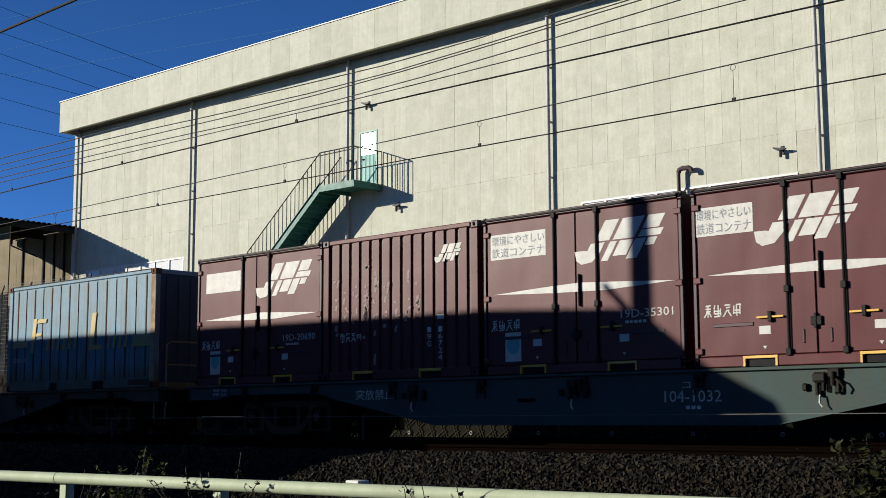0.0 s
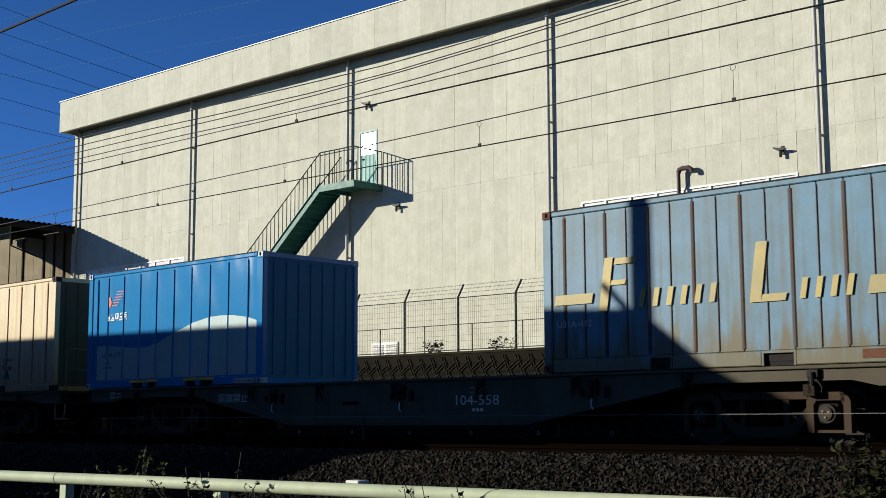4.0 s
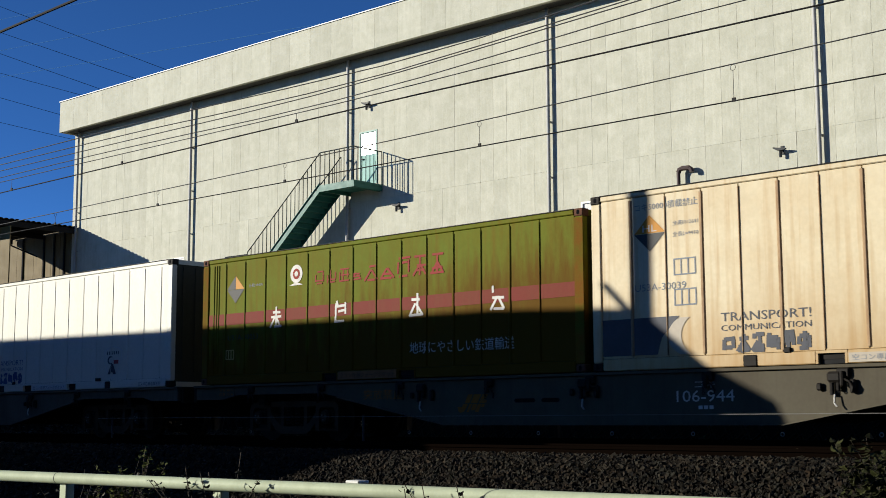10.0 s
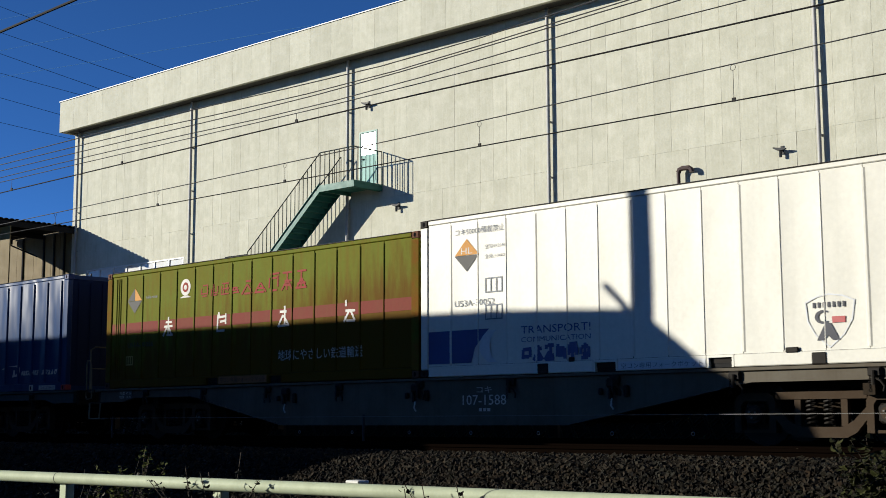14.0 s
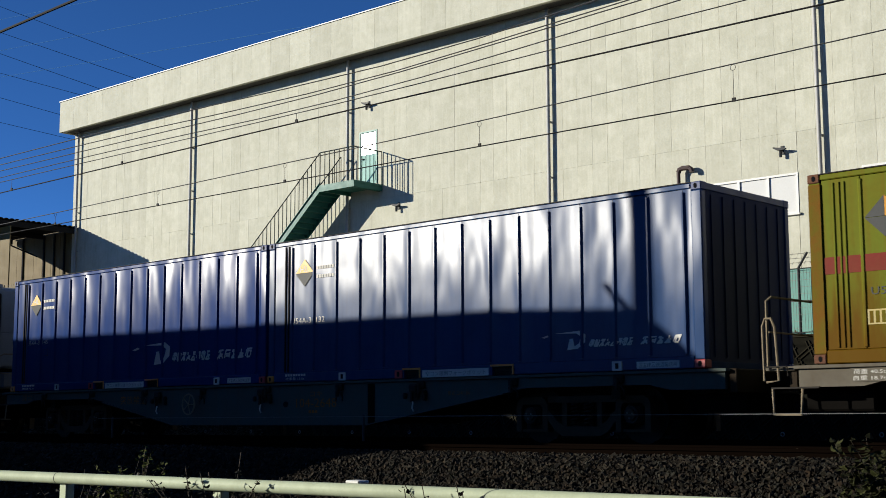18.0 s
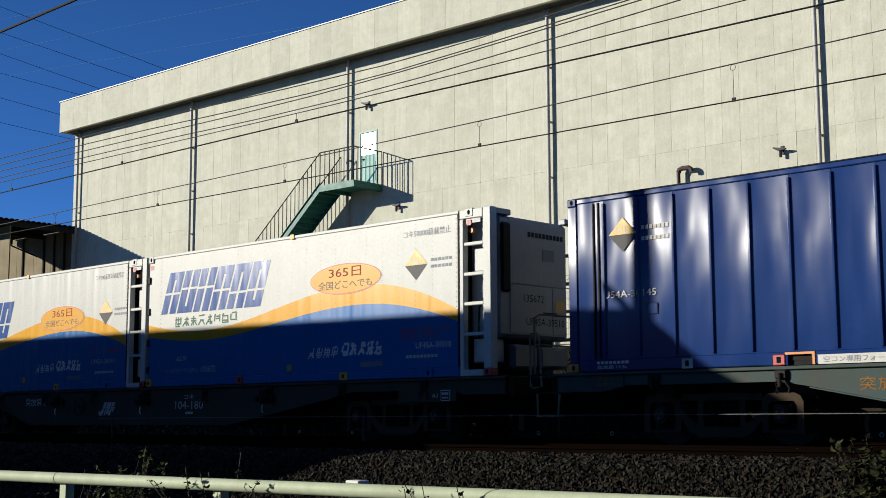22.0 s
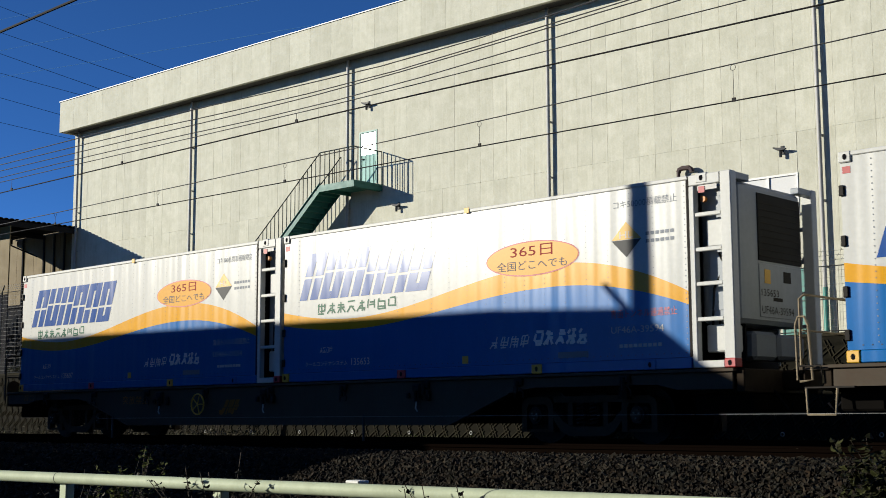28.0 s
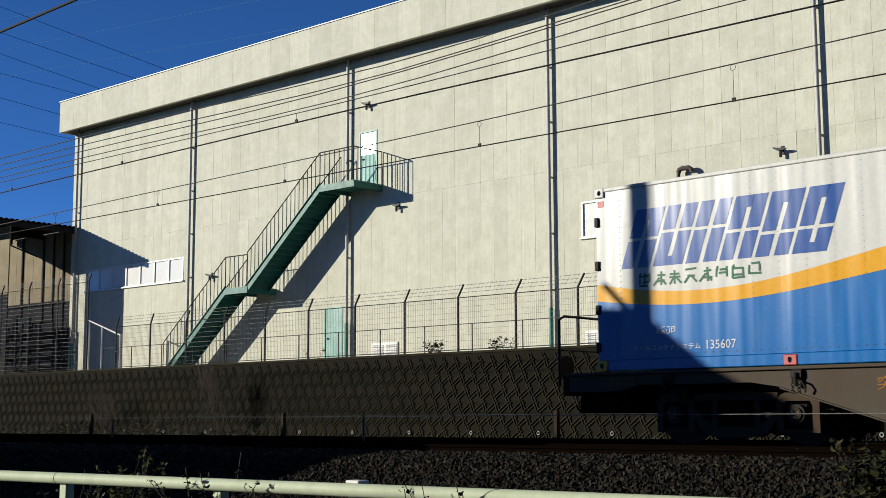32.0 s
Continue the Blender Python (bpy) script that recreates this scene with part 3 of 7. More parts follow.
def curve(line, z, n=28):
    """A smooth run of points through a line of (x, y) pairs at the heights z."""
    xs = np.linspace(line[0][0], line[-1][0], n)
    ys = [np.mean([along(line, x + d) for d in (-2, -1, 0, 1, 2)]) for x in xs]
    zs = [np.mean([along(z, x + d) for d in (-2, -1, 0, 1, 2)]) for x in xs]
    return [(float(a), float(b), float(c)) for a, b, c in zip(xs, ys, zs)]


FLAT = [(-60, 5.0), (20, 5.0)]
FAR_HIGH = [(-45, 5.12), (-28.6, 5.28), (-14.83, 5.44), (-7.63, 5.62), (6, 5.98)]
NEAR_HIGH = [(-45, 5.30), (-25.0, 5.23), (-14.0, 5.13), (-9.0, 5.24), (3, 5.45)]
wire("contact_wire", "dark contact wire over the far track", curve(FAR_TRACK, FLAT), 0.011, BLACK_WIRE)
wire("messenger_wire", "grey messenger wire above the far track", curve(FAR_TRACK, FAR_HIGH), 0.010, GREY_WIRE)
wire("contact_wire", "dark contact wire over the near track", curve(NEAR_TRACK, FLAT), 0.012, BLACK_WIRE)
wire("messenger_wire", "grey messenger wire above the near track", curve(NEAR_TRACK, NEAR_HIGH), 0.008, GREY_WIRE)
for line in ([(-45, 10.6), (-21.72, 11.36), (-16.03, 11.51), (-13.35, 11.83), (-11.53, 11.94), (-9.1, 11.64), (4, 10.2)],
             [(-45, 11.2), (-22.26, 11.64), (-16.52, 11.9), (-13.85, 12.27), (-10.58, 12.02), (-8.42, 11.85), (4, 10.9)],
             [(-45, 11.4), (-22.82, 11.94), (-17.04, 12.17), (-13.92, 12.33), (-10.66, 12.11), (-8.5, 11.97), (4, 11.0)],
             [(-45, 11.9), (-23.47, 12.29), (-19.63, 12.36), (-14.42, 12.77), (-8.77, 12.35), (-7.71, 12.22), (4, 11.2)]):
    wire("feeder_wire", "thin feeder wire beside the track", [(x * 1.3, y * 1.3, 0.3 + (z - 0.3) * 1.3) for x, y, z in curve(line, FLAT)], 0.0105, GREY_WIRE)
for x in (-28.2, -24.1, -19.9, -14.83, -9.95, -5.6):
    y, zt = along(FAR_TRACK, x), along(FAR_HIGH, x)
    d = thing("dropper", "thin hanger between the overhead wires", "hanger", group="hangers of the overhead wire")
    part("hanger_rod", Shape().tube((x, y, 5.0), (x, y, zt - 0.10), 0.004, 5), GREY_WIRE, d)
    part("hanger_loop", Shape().ring((x, y, zt - 0.05), (0, 1, 0), 0.045, 0.004, 12, 4), GREY_WIRE, d)
    part("wire_clip", Shape().box(x - 0.03, x + 0.03, y - 0.012, y + 0.012, 4.99, 5.05), BLACK_WIRE, d)
for x in (-24.6, -20.6, -15.7):
    y, zt = along(NEAR_TRACK, x), along(NEAR_HIGH, x)
    d = thing("dropper", "thin hanger between the overhead wires", "hanger", group="hangers of the overhead wire")
    part("hanger_rod", Shape().tube((x, y, 5.0), (x, y, zt), 0.004, 5), GREY_WIRE, d)
    part("wire_clip", Shape().box(x - 0.025, x + 0.025, y - 0.012, y + 0.012, 4.99, 5.05), BLACK_WIRE, d)
wire("service_cable", "thick black service cable overhead", [(-10.5, 5, 3.41), (-9.65, 5, 3.42), (-8.5, 5, 3.43), (-5, 5, 3.47)], 0.011, BLACK_WIRE, 8)
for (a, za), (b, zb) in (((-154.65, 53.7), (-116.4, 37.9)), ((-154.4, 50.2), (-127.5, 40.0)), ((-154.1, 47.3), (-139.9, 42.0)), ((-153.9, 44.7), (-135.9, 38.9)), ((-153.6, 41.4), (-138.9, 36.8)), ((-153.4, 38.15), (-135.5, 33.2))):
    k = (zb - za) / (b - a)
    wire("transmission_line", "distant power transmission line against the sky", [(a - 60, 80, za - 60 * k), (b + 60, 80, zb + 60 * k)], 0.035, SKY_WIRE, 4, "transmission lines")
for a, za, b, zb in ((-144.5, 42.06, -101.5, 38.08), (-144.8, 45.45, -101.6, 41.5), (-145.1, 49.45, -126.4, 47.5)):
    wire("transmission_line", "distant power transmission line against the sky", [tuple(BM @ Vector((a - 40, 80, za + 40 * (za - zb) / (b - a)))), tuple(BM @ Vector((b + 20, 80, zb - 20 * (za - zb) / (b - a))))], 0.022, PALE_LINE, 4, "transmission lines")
rope = thing("twisted_wire", "pale twisted wire strung beside the track", "wire")
tw = Shape()
for i in range(900):
    x = -24 + i * 0.03
    tw.tube((x, 14.95, 0.366 + 0.004), (x + 0.024, 14.95, 0.366 - 0.004), 0.005, 4)
tagged(part("strand", tw, MESH_WIRE, rope), kind="stuff")
for x in (-23.5, -16.0, 2.5):
    part("stake", Shape().tube((x, 14.98, -0.3), (x, 14.98, 0.40), 0.02, 6), DARK_STEEL, rope)
low = thing("trackside_fence", "low dark post and wire fence before the wall", "fence", BM)
for u in (-42.1, -33.6, -25.1, -16.56, -8.1):
    part("post", Shape().box(u - 0.05, u + 0.05, 21.9, 22.0, -0.45, 0.50, cut=0.01), BOGIE_MAT, low)
part("fence_wire", Shape().tube((-40, 21.95, 0.42), (-4, 21.95, 0.42), 0.004, 4), BLACK_WIRE, low)

# ---- guard pipe by the street ----
guard = thing("guard_rail", "pale green steel pipe guard rail with posts", "guard rail")
GA, GB = Vector((-15.8, 4.19, -0.08)), Vector((2.0, 5.52, -0.08))
GD = (GB - GA).normalized()


def guard_at(x):
    return GA + GD * ((x - GA.x) / GD.x)


joints = [-15.8, -12.1, -8.12, 2.0]
for a, b in zip(joints, joints[1:]):
    part("pipe", Shape().tube(guard_at(a + 0.004), guard_at(b - 0.004), 0.038, 20, caps=False), GUARD, guard, smooth=True)
    part("pipe_joint", Shape().tube(guard_at(b - 0.012), guard_at(b + 0.012), 0.0365, 16), DARK_STEEL, guard)
for x in (-12.05, -10.1, -8.08, -6.52, -5.40, -3.4, -1.5):
    c = guard_at(x)
    p = part("post", Shape().box(c.x - 0.045, c.x + 0.045, c.y + 0.01, c.y + 0.075, -1.2, -0.10 if x != -5.40 else -0.046, cut=0.008), GUARD, guard)
    if x == -5.40:
        part("post_cap", Shape().box(c.x - 0.055, c.x + 0.055, c.y + 0.0, c.y + 0.085, -0.044, -0.026, cut=0.006), WHITE_FRAME, p, "white post cap")

HOUSE_WALL = material("brown_house_render", (0.109, 0.0913, 0.073), 0.9, scale=1, bump=0.2)
# ---- street behind the camera, unseen: house and pole throw shade, added blocks cut skylight ----
def back(x, z, y=1.5, y0=15.53):
    """Where the edge stands that throws its shade on the train's side at x, z."""
    s = (y0 - y) / SUN_WAY.y
    return x - s * SUN_WAY.x, z - s * SUN_WAY.z


def askew(shape, outline, y0, y1, shift):
    """A body sheared back along the sun's way, so its rear adds no shade."""
    n = len(outline)
    v = [(x, y0, z) for x, z in outline] + [(x + shift, y1, z) for x, z in outline]
    return shape.add(v, [tuple(range(n)), tuple(range(2 * n - 1, n - 1, -1))] + [(i, (i + 1) % n, n + (i + 1) % n, n + i) for i in range(n)])


# unseen house, its outline traced back from the shade edge on the train
house = thing("apartment_house", "plain brown house across the street, flat roof with sloping end", "house")
prof = [back(-31, 2.27), back(-13.7, 2.04), back(-10.9, 1.90), back(-9.72, 1.02), back(-8.8, 0.55), back(-8.55, 0.1), back(-8.9, -1.4)]
x9 = prof[-1][0]
outline = [(-90, -1.05), (-90, prof[0][1] + 0.4)] + prof + [(x9, -1.05)]
part("house_body", askew(Shape(), outline, 1.5, -4.5, -6.4), HOUSE_WALL, house)
for i in range(9):
    for z in (0.6, 3.4):
        part("house_window", Shape().box(-50 + i * 2.6, -48.6 + i * 2.6, 1.51, 1.55, z, z + 1.3), DARK_STEEL, house)
# unseen blocks added clear of the sun's way to deepen skylit shade
for k, (a, b, h) in enumerate(((-10.5, 2.0, 20.0), (3.0, 15.0, 21.5), (16.0, 34.0, 20.5))):
    hs = thing("skylight_blocker", "unseen tall block added behind the camera to cut skylight", "house", group="houses across the street")
    part("house_body", Shape().box(a, b, -13, -4.0, -1.05, h), HOUSE_WALL, hs)
    part("house_roof", Shape().slab([(-13.6, h + 0.004), (-3.4, h + 0.004), (-8.5, h + 2.0)], "x", a - 0.3, b + 0.3), DARK_STEEL, hs)
    for i in range(int((b - a) / 2.6)):
        for z in (1.0, 4.0, 7.0, 10.0, 13.0, 16.0):
            part("house_window", Shape().box(a + 0.8 + i * 2.6, a + 2.2 + i * 2.6, -3.99, -3.95, z, z + 1.3), DARK_STEEL, hs)
pole = thing("utility_pole", "grey concrete utility pole with a short stay arm", "pole")
PY = 2.6
px, pz = back(-10.82, 3.6, PY)
part("shaft", Shape().tube((px, PY, -1.05), (px, PY, pz + 2.5), 0.15, 12, 0.13), YARD_MAT, pole)
a0, a1 = back(-11.47, 2.27, PY), back(-11.05, 1.86, PY)
part("stay_arm", Shape().tube((a0[0], PY, a0[1]), (a1[0], PY, a1[1]), 0.05, 8).tube((a1[0], PY, a1[1]), (px, PY, a1[1] - 0.15), 0.05, 8), DARK_STEEL, pole)
# ---- the train ----
ACC = 0.001795
LAG = {8.0: -0.03, 8.5: -0.049, 9.0: -0.051, 9.5: -0.048, 10.0: -0.034, 11.0: 0.01, 11.5: 0.04, 12.0: 0.061, 12.5: -0.06, 13.0: -0.05, 13.5: -0.014, 14.5: 0.031, 19.0: -0.03}
TIMES = sorted(set([float(i) for i in range(33)]) | set(LAG))


def run(t):
    """How far the train has come at t seconds."""
    return 4.138 * (t - 16) + ACC * ((t - 16) ** 2 - 100) + LAG.get(t, 0.0)


MOVING, WHEELSETS = [], []
SIDE, DECK = 15.53, 1.0
DEPTH = 2.45


def paint(name, color, rough=0.35, dent=0.0, dirt=0.2, dirt_color=None, streak=0.15, scale=1.2, coat=0.0, dent_scale=2.4, tall=0.35, spec=0.3, belly=0.0):
    """Container paint; dent: how far the sheet metal is buckled; belly: how far the sides bulge out at mid height."""
    m = material(name, color, rough, dirt=dirt, dirt_color=dirt_color, scale=scale, streak=streak, coat=coat, spec=spec, rvar=0.05)
    if dent:
        n, l = m.node_tree.nodes, m.node_tree.links
        tc = n.new("ShaderNodeTexCoord")
        mp = n.new("ShaderNodeMapping")
        mp.inputs["Scale"].default_value = (1.0, 1.0, tall)
        l.new(tc.outputs["Object"], mp.inputs["Vector"])
        a = n.new("ShaderNodeTexNoise")
        a.inputs["Scale"].default_value, a.inputs["Detail"].default_value = dent_scale, 1
        l.new(mp.outputs[0], a.inputs["Vector"])
        bp = n.new("ShaderNodeBump")
        bp.inputs["Strength"].default_value, bp.inputs["Distance"].default_value = 1.0, dent
        high = a.outputs["Fac"]
        if belly:
            sep = n.new("ShaderNodeSeparateXYZ")
            l.new(tc.outputs["Object"], sep.inputs[0])
            off = n.new("ShaderNodeMath")
            off.inputs[1].default_value = -1.3
            l.new(sep.outputs["Z"], off.inputs[0])
            sq = n.new("ShaderNodeMath")
            sq.operation = "MULTIPLY"
            l.new(off.outputs[0], sq.inputs[0])
            l.new(off.outputs[0], sq.inputs[1])
            bow = n.new("ShaderNodeMath")
            bow.operation = "MULTIPLY_ADD"
            bow.inputs[1].default_value = -belly / dent
            l.new(sq.outputs[0], bow.inputs[0])
            l.new(high, bow.inputs[2])
            high = bow.outputs[0]
        l.new(high, bp.inputs["Height"])
        l.new(bp.outputs["Normal"], n["Principled BSDF"].inputs["Normal"])
    return m


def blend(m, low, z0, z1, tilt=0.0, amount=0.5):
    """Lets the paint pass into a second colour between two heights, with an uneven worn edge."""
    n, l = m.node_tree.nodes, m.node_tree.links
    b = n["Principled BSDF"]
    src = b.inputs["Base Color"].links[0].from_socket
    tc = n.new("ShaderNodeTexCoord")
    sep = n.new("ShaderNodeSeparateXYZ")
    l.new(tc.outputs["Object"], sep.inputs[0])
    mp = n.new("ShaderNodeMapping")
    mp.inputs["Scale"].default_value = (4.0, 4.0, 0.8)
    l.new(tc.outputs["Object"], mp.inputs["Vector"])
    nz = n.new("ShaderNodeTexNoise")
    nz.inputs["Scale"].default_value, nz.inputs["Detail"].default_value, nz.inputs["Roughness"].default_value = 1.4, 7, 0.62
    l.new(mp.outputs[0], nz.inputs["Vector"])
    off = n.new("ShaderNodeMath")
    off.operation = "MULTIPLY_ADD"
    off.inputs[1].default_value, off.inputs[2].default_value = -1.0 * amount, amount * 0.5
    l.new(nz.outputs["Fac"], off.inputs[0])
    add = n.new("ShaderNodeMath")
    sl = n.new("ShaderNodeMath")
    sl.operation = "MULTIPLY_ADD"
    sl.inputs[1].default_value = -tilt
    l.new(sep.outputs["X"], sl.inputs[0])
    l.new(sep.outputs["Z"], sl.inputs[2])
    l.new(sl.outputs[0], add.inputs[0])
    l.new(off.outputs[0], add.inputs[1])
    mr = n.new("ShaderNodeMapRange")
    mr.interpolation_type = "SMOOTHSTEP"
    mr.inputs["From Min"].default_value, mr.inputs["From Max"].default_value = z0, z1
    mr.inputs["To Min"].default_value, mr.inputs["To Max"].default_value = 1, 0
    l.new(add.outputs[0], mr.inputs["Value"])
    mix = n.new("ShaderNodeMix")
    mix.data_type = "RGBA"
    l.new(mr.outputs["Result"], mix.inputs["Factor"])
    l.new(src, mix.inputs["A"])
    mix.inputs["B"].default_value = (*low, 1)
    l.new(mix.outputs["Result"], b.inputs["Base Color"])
    return m


MAROON = paint("maroon_container_paint", (0.0913, 0.0248, 0.0263), 0.42, spec=0.12, dent=0.016, dent_scale=1.5, tall=0.5, dirt=0.35, dirt_color=(0.0512, 0.0161, 0.0182), streak=0.25)
MAROON_DARK = paint("darker_maroon_paint", (0.0365, 0.0102, 0.0132), 0.5)
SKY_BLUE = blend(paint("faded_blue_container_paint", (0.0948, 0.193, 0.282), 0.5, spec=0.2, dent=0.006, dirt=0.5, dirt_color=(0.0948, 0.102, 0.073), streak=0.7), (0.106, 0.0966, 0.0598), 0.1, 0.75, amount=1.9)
BRIGHT_BLUE = paint("bright_blue_container_paint", (0.0204, 0.172, 0.387), 0.15, tall=0.5, dent=0.03, belly=0.018, dent_scale=1.6, dirt=0.1, streak=0.05, spec=0.18)
PALE_HILL = paint("pale_blue_grey_paint", (0.263, 0.365, 0.365), 0.35, dent=0.010, dirt=0.1)
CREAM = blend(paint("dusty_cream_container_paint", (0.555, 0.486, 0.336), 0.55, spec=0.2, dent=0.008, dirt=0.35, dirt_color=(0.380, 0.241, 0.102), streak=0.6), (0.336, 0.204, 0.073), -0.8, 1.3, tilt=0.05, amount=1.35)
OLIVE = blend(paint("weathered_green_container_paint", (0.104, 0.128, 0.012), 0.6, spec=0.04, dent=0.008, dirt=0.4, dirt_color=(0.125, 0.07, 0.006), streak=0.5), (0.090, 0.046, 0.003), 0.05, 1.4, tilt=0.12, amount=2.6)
STRIPE_RED = paint("faded_red_stripe_paint", (0.139, 0.0146, 0.0087), 0.6, spec=0.1, dirt=0.35, dirt_color=(0.117, 0.0584, 0.0219))
PURE_WHITE = paint("white_container_paint", (0.555, 0.55, 0.49), 0.45, dent=0.02, dent_scale=1.4, tall=0.5, dirt=0.12, dirt_color=(0.453, 0.438, 0.387), streak=0.18)
ROYAL = paint("royal_blue_container_paint", (0.0087, 0.0306, 0.128), 0.235, dent=0.034, belly=0.05, dirt=0.2, streak=0.2, dent_scale=2.0, spec=0.16, tall=0.35)
FADED_ROYAL = paint("faded_royal_blue_container_paint", (0.0161, 0.0438, 0.121), 0.32, dent=0.036, belly=0.045, dirt=0.3, streak=0.25, dent_scale=2.2, spec=0.15, tall=0.4)
RF_WHITE = paint("reefer_white_skin", (0.445, 0.452, 0.43), 0.48, dent=0.011, dirt=0.07, streak=0.05, belly=0.012, tall=0.06, dent_scale=3.6, spec=0.2)
RF_GLOSS = paint("glossy_reefer_white_skin", (0.445, 0.452, 0.43), 0.3, dent=0.020, belly=0.012, dirt=0.07, streak=0.05, tall=0.06, dent_scale=3.6, spec=0.17)
RF_BLUE = paint("reefer_blue_film", (0.0029, 0.0984, 0.306), 0.3, spec=0.25, dent=0.024, dirt=0.1, streak=0.05, belly=0.012, tall=0.06, dent_scale=3.6)
RF_YELLOW = paint("reefer_yellow_film", (0.52, 0.255, 0.003), 0.3, spec=0.2, dent=0.022, belly=0.012, tall=0.06, dent_scale=3.6, dirt=0.05, streak=0.0)
RF_NAVY = paint("navy_film", (0.0092, 0.0534, 0.216), 0.24, spec=0.38, dent=0.013, belly=0.012, tall=0.06, dent_scale=3.6, dirt=0.05, streak=0.0)
OVAL_YELLOW = paint("orange_yellow_film", (0.525, 0.263, 0.0219), 0.35, spec=0.15, dirt=0.05, streak=0.0)
RF_GREEN = paint("green_film", (0.0058, 0.0803, 0.0402), 0.4, spec=0.15, dirt=0.05, streak=0.0)
PINK_RED = paint("faded_red_film", (0.219, 0.019, 0.0161), 0.6, spec=0.1, dirt=0.4, dirt_color=(0.146, 0.0584, 0.0292))
GOLD = paint("yellow_letter_film", (0.365, 0.278, 0.073), 0.5, dirt=0.6, dirt_color=(0.146, 0.175, 0.146))
NAVY_MARK = paint("dull_navy_marking", (0.0453, 0.0497, 0.0599), 0.5, spec=0.15, dirt=0.4, dirt_color=(0.109, 0.109, 0.132))
RUST = material("brown_rust", (0.102, 0.0365, 0.0146), 0.9, scale=6, dirt=0.6, dirt_color=(0.0438, 0.0182, 0.0109), bump=0.3)
RUST_ORANGE = material("rust_orange_green", (0.135, 0.058, 0.010), 0.8, scale=2.5, dirt=0.9, dirt_color=(0.075, 0.10, 0.012), bump=0.2, spec=0.05)
CAST_DARK = material("dark_corner_casting", (0.0161, 0.0139, 0.0117), 0.6, metal=0.0, scale=8, spec=0.1)
# dark joint colour; on the cores it stands for shade in the gaps
SEAM = material("dark_seam_and_shade", (0.0219, 0.0197, 0.0182), 0.8, spec=0.1)
GRILLE = material("black_grille_and_recess", (0.0058, 0.0058, 0.0065), 0.6, spec=0.1)
# white of the unit, lowered and cooled for the shaded container end
RF_UNIT = paint("shaded_white_unit", (0.22, 0.245, 0.265), 0.4, dirt=0.2)


def buckled(a, b, y, z0, z1, depth, seed):
    """A sheet of the side wall, pressed in between its ribs and unevenly buckled."""
    rnd = random.Random(seed)
    nx, nz = 8, 12
    ph = [rnd.uniform(0, 6.28) for _ in range(4)]
    h0, f1, f2 = rnd.uniform(0.45, 1.0), rnd.uniform(1.6, 2.6), rnd.uniform(2.6, 4.2)
    s = Shape()
    v = []
    for j in range(nz + 1):
        z = z0 + (z1 - z0) * j / nz
        edge = min(1.0, 5.0 * min(j, nz - j) / nz)
        for i in range(nx + 1):
            q = i / nx
            bow = 4 * q * (1 - q)
            w = h0 * bow + 0.20 * bow * math.sin(f1 * z + ph[0] + q * 2.0) + 0.14 * bow * math.sin(f2 * z + ph[1] - 3.0 * q) + 0.18 * bow * (q - 0.5) * math.sin(1.1 * z + ph[2])
            v.append((a + (b - a) * q, y + depth * max(0.0, w) * (0.35 + 0.65 * edge), z))
    f = []
    for j in range(nz):
        for i in range(nx):
            k = j * (nx + 1) + i
            f.append((k, k + 1, k + nx + 2, k + nx + 1))
    s.add(v, f)
    return s


def decal(name, pts, mat, parent, y, label=""):
    """A flat painted outline on the near side."""
    return part(name, Shape().flat(pts, y), mat, parent, label)


def rect(x0, x1, z0, z1, lean=0.0):
    return [(x0, z0), (x1, z0), (x1 + lean, z1), (x0 + lean, z1)]


def text(body, x0, x1, z0, z1, mat, parent, y, name="lettering", label="", lean=0.0):
    """Lettering that fills the given field of the near side."""
    cu = bpy.data.curves.new(name, "FONT")
    cu.body, cu.resolution_u = body, 2
    tmp = bpy.data.objects.new(name, cu)
    scene.collection.objects.link(tmp)
    bpy.context.view_layer.update()
    me = bpy.data.meshes.new_from_object(tmp.evaluated_get(bpy.context.evaluated_depsgraph_get()))
    bpy.data.objects.remove(tmp)
    bpy.data.curves.remove(cu)
    co = np.empty(len(me.vertices) * 3)
    me.vertices.foreach_get("co", co)
    co = co.reshape(-1, 3)
    lo, hi = co.min(0), co.max(0)
    out = np.empty_like(co)
    fz = (co[:, 1] - lo[1]) / max(hi[1] - lo[1], 1e-6)
    out[:, 0] = x0 + (co[:, 0] - lo[0]) / max(hi[0] - lo[0], 1e-6) * (x1 - x0) + fz * lean
    out[:, 2] = z0 + fz * (z1 - z0)
    out[:, 1] = y
    me.vertices.foreach_set("co", out.ravel())
    me.materials.clear()
    me.materials.append(mat)
    me.name = name
    ob = new(name, me)
    ob.parent = parent
    return tagged(ob, label)


def strokes(n, x0, x1, z0, z1, mat, parent, y, lean=0.0, name="marking", gap=0.25):
    """A row of plain blocks for a mark that is not spelled out."""
    w = (x1 - x0) / n
    s = Shape()
    for i in range(n):
        a = x0 + i * w
        s.flat(rect(a + w * gap * 0.5, a + w * (1 - gap * 0.5), z0, z1, lean), y)
    return part(name, s, mat, parent)


def bar(p, q, w):
    """The outline of a straight pen stroke."""
    d = (Vector(q) - Vector(p)).normalized() * w * 0.5
    return [(p[0] + d.y, p[1] - d.x), (q[0] + d.y, q[1] - d.x), (q[0] - d.y, q[1] + d.x), (p[0] - d.y, p[1] + d.x)]


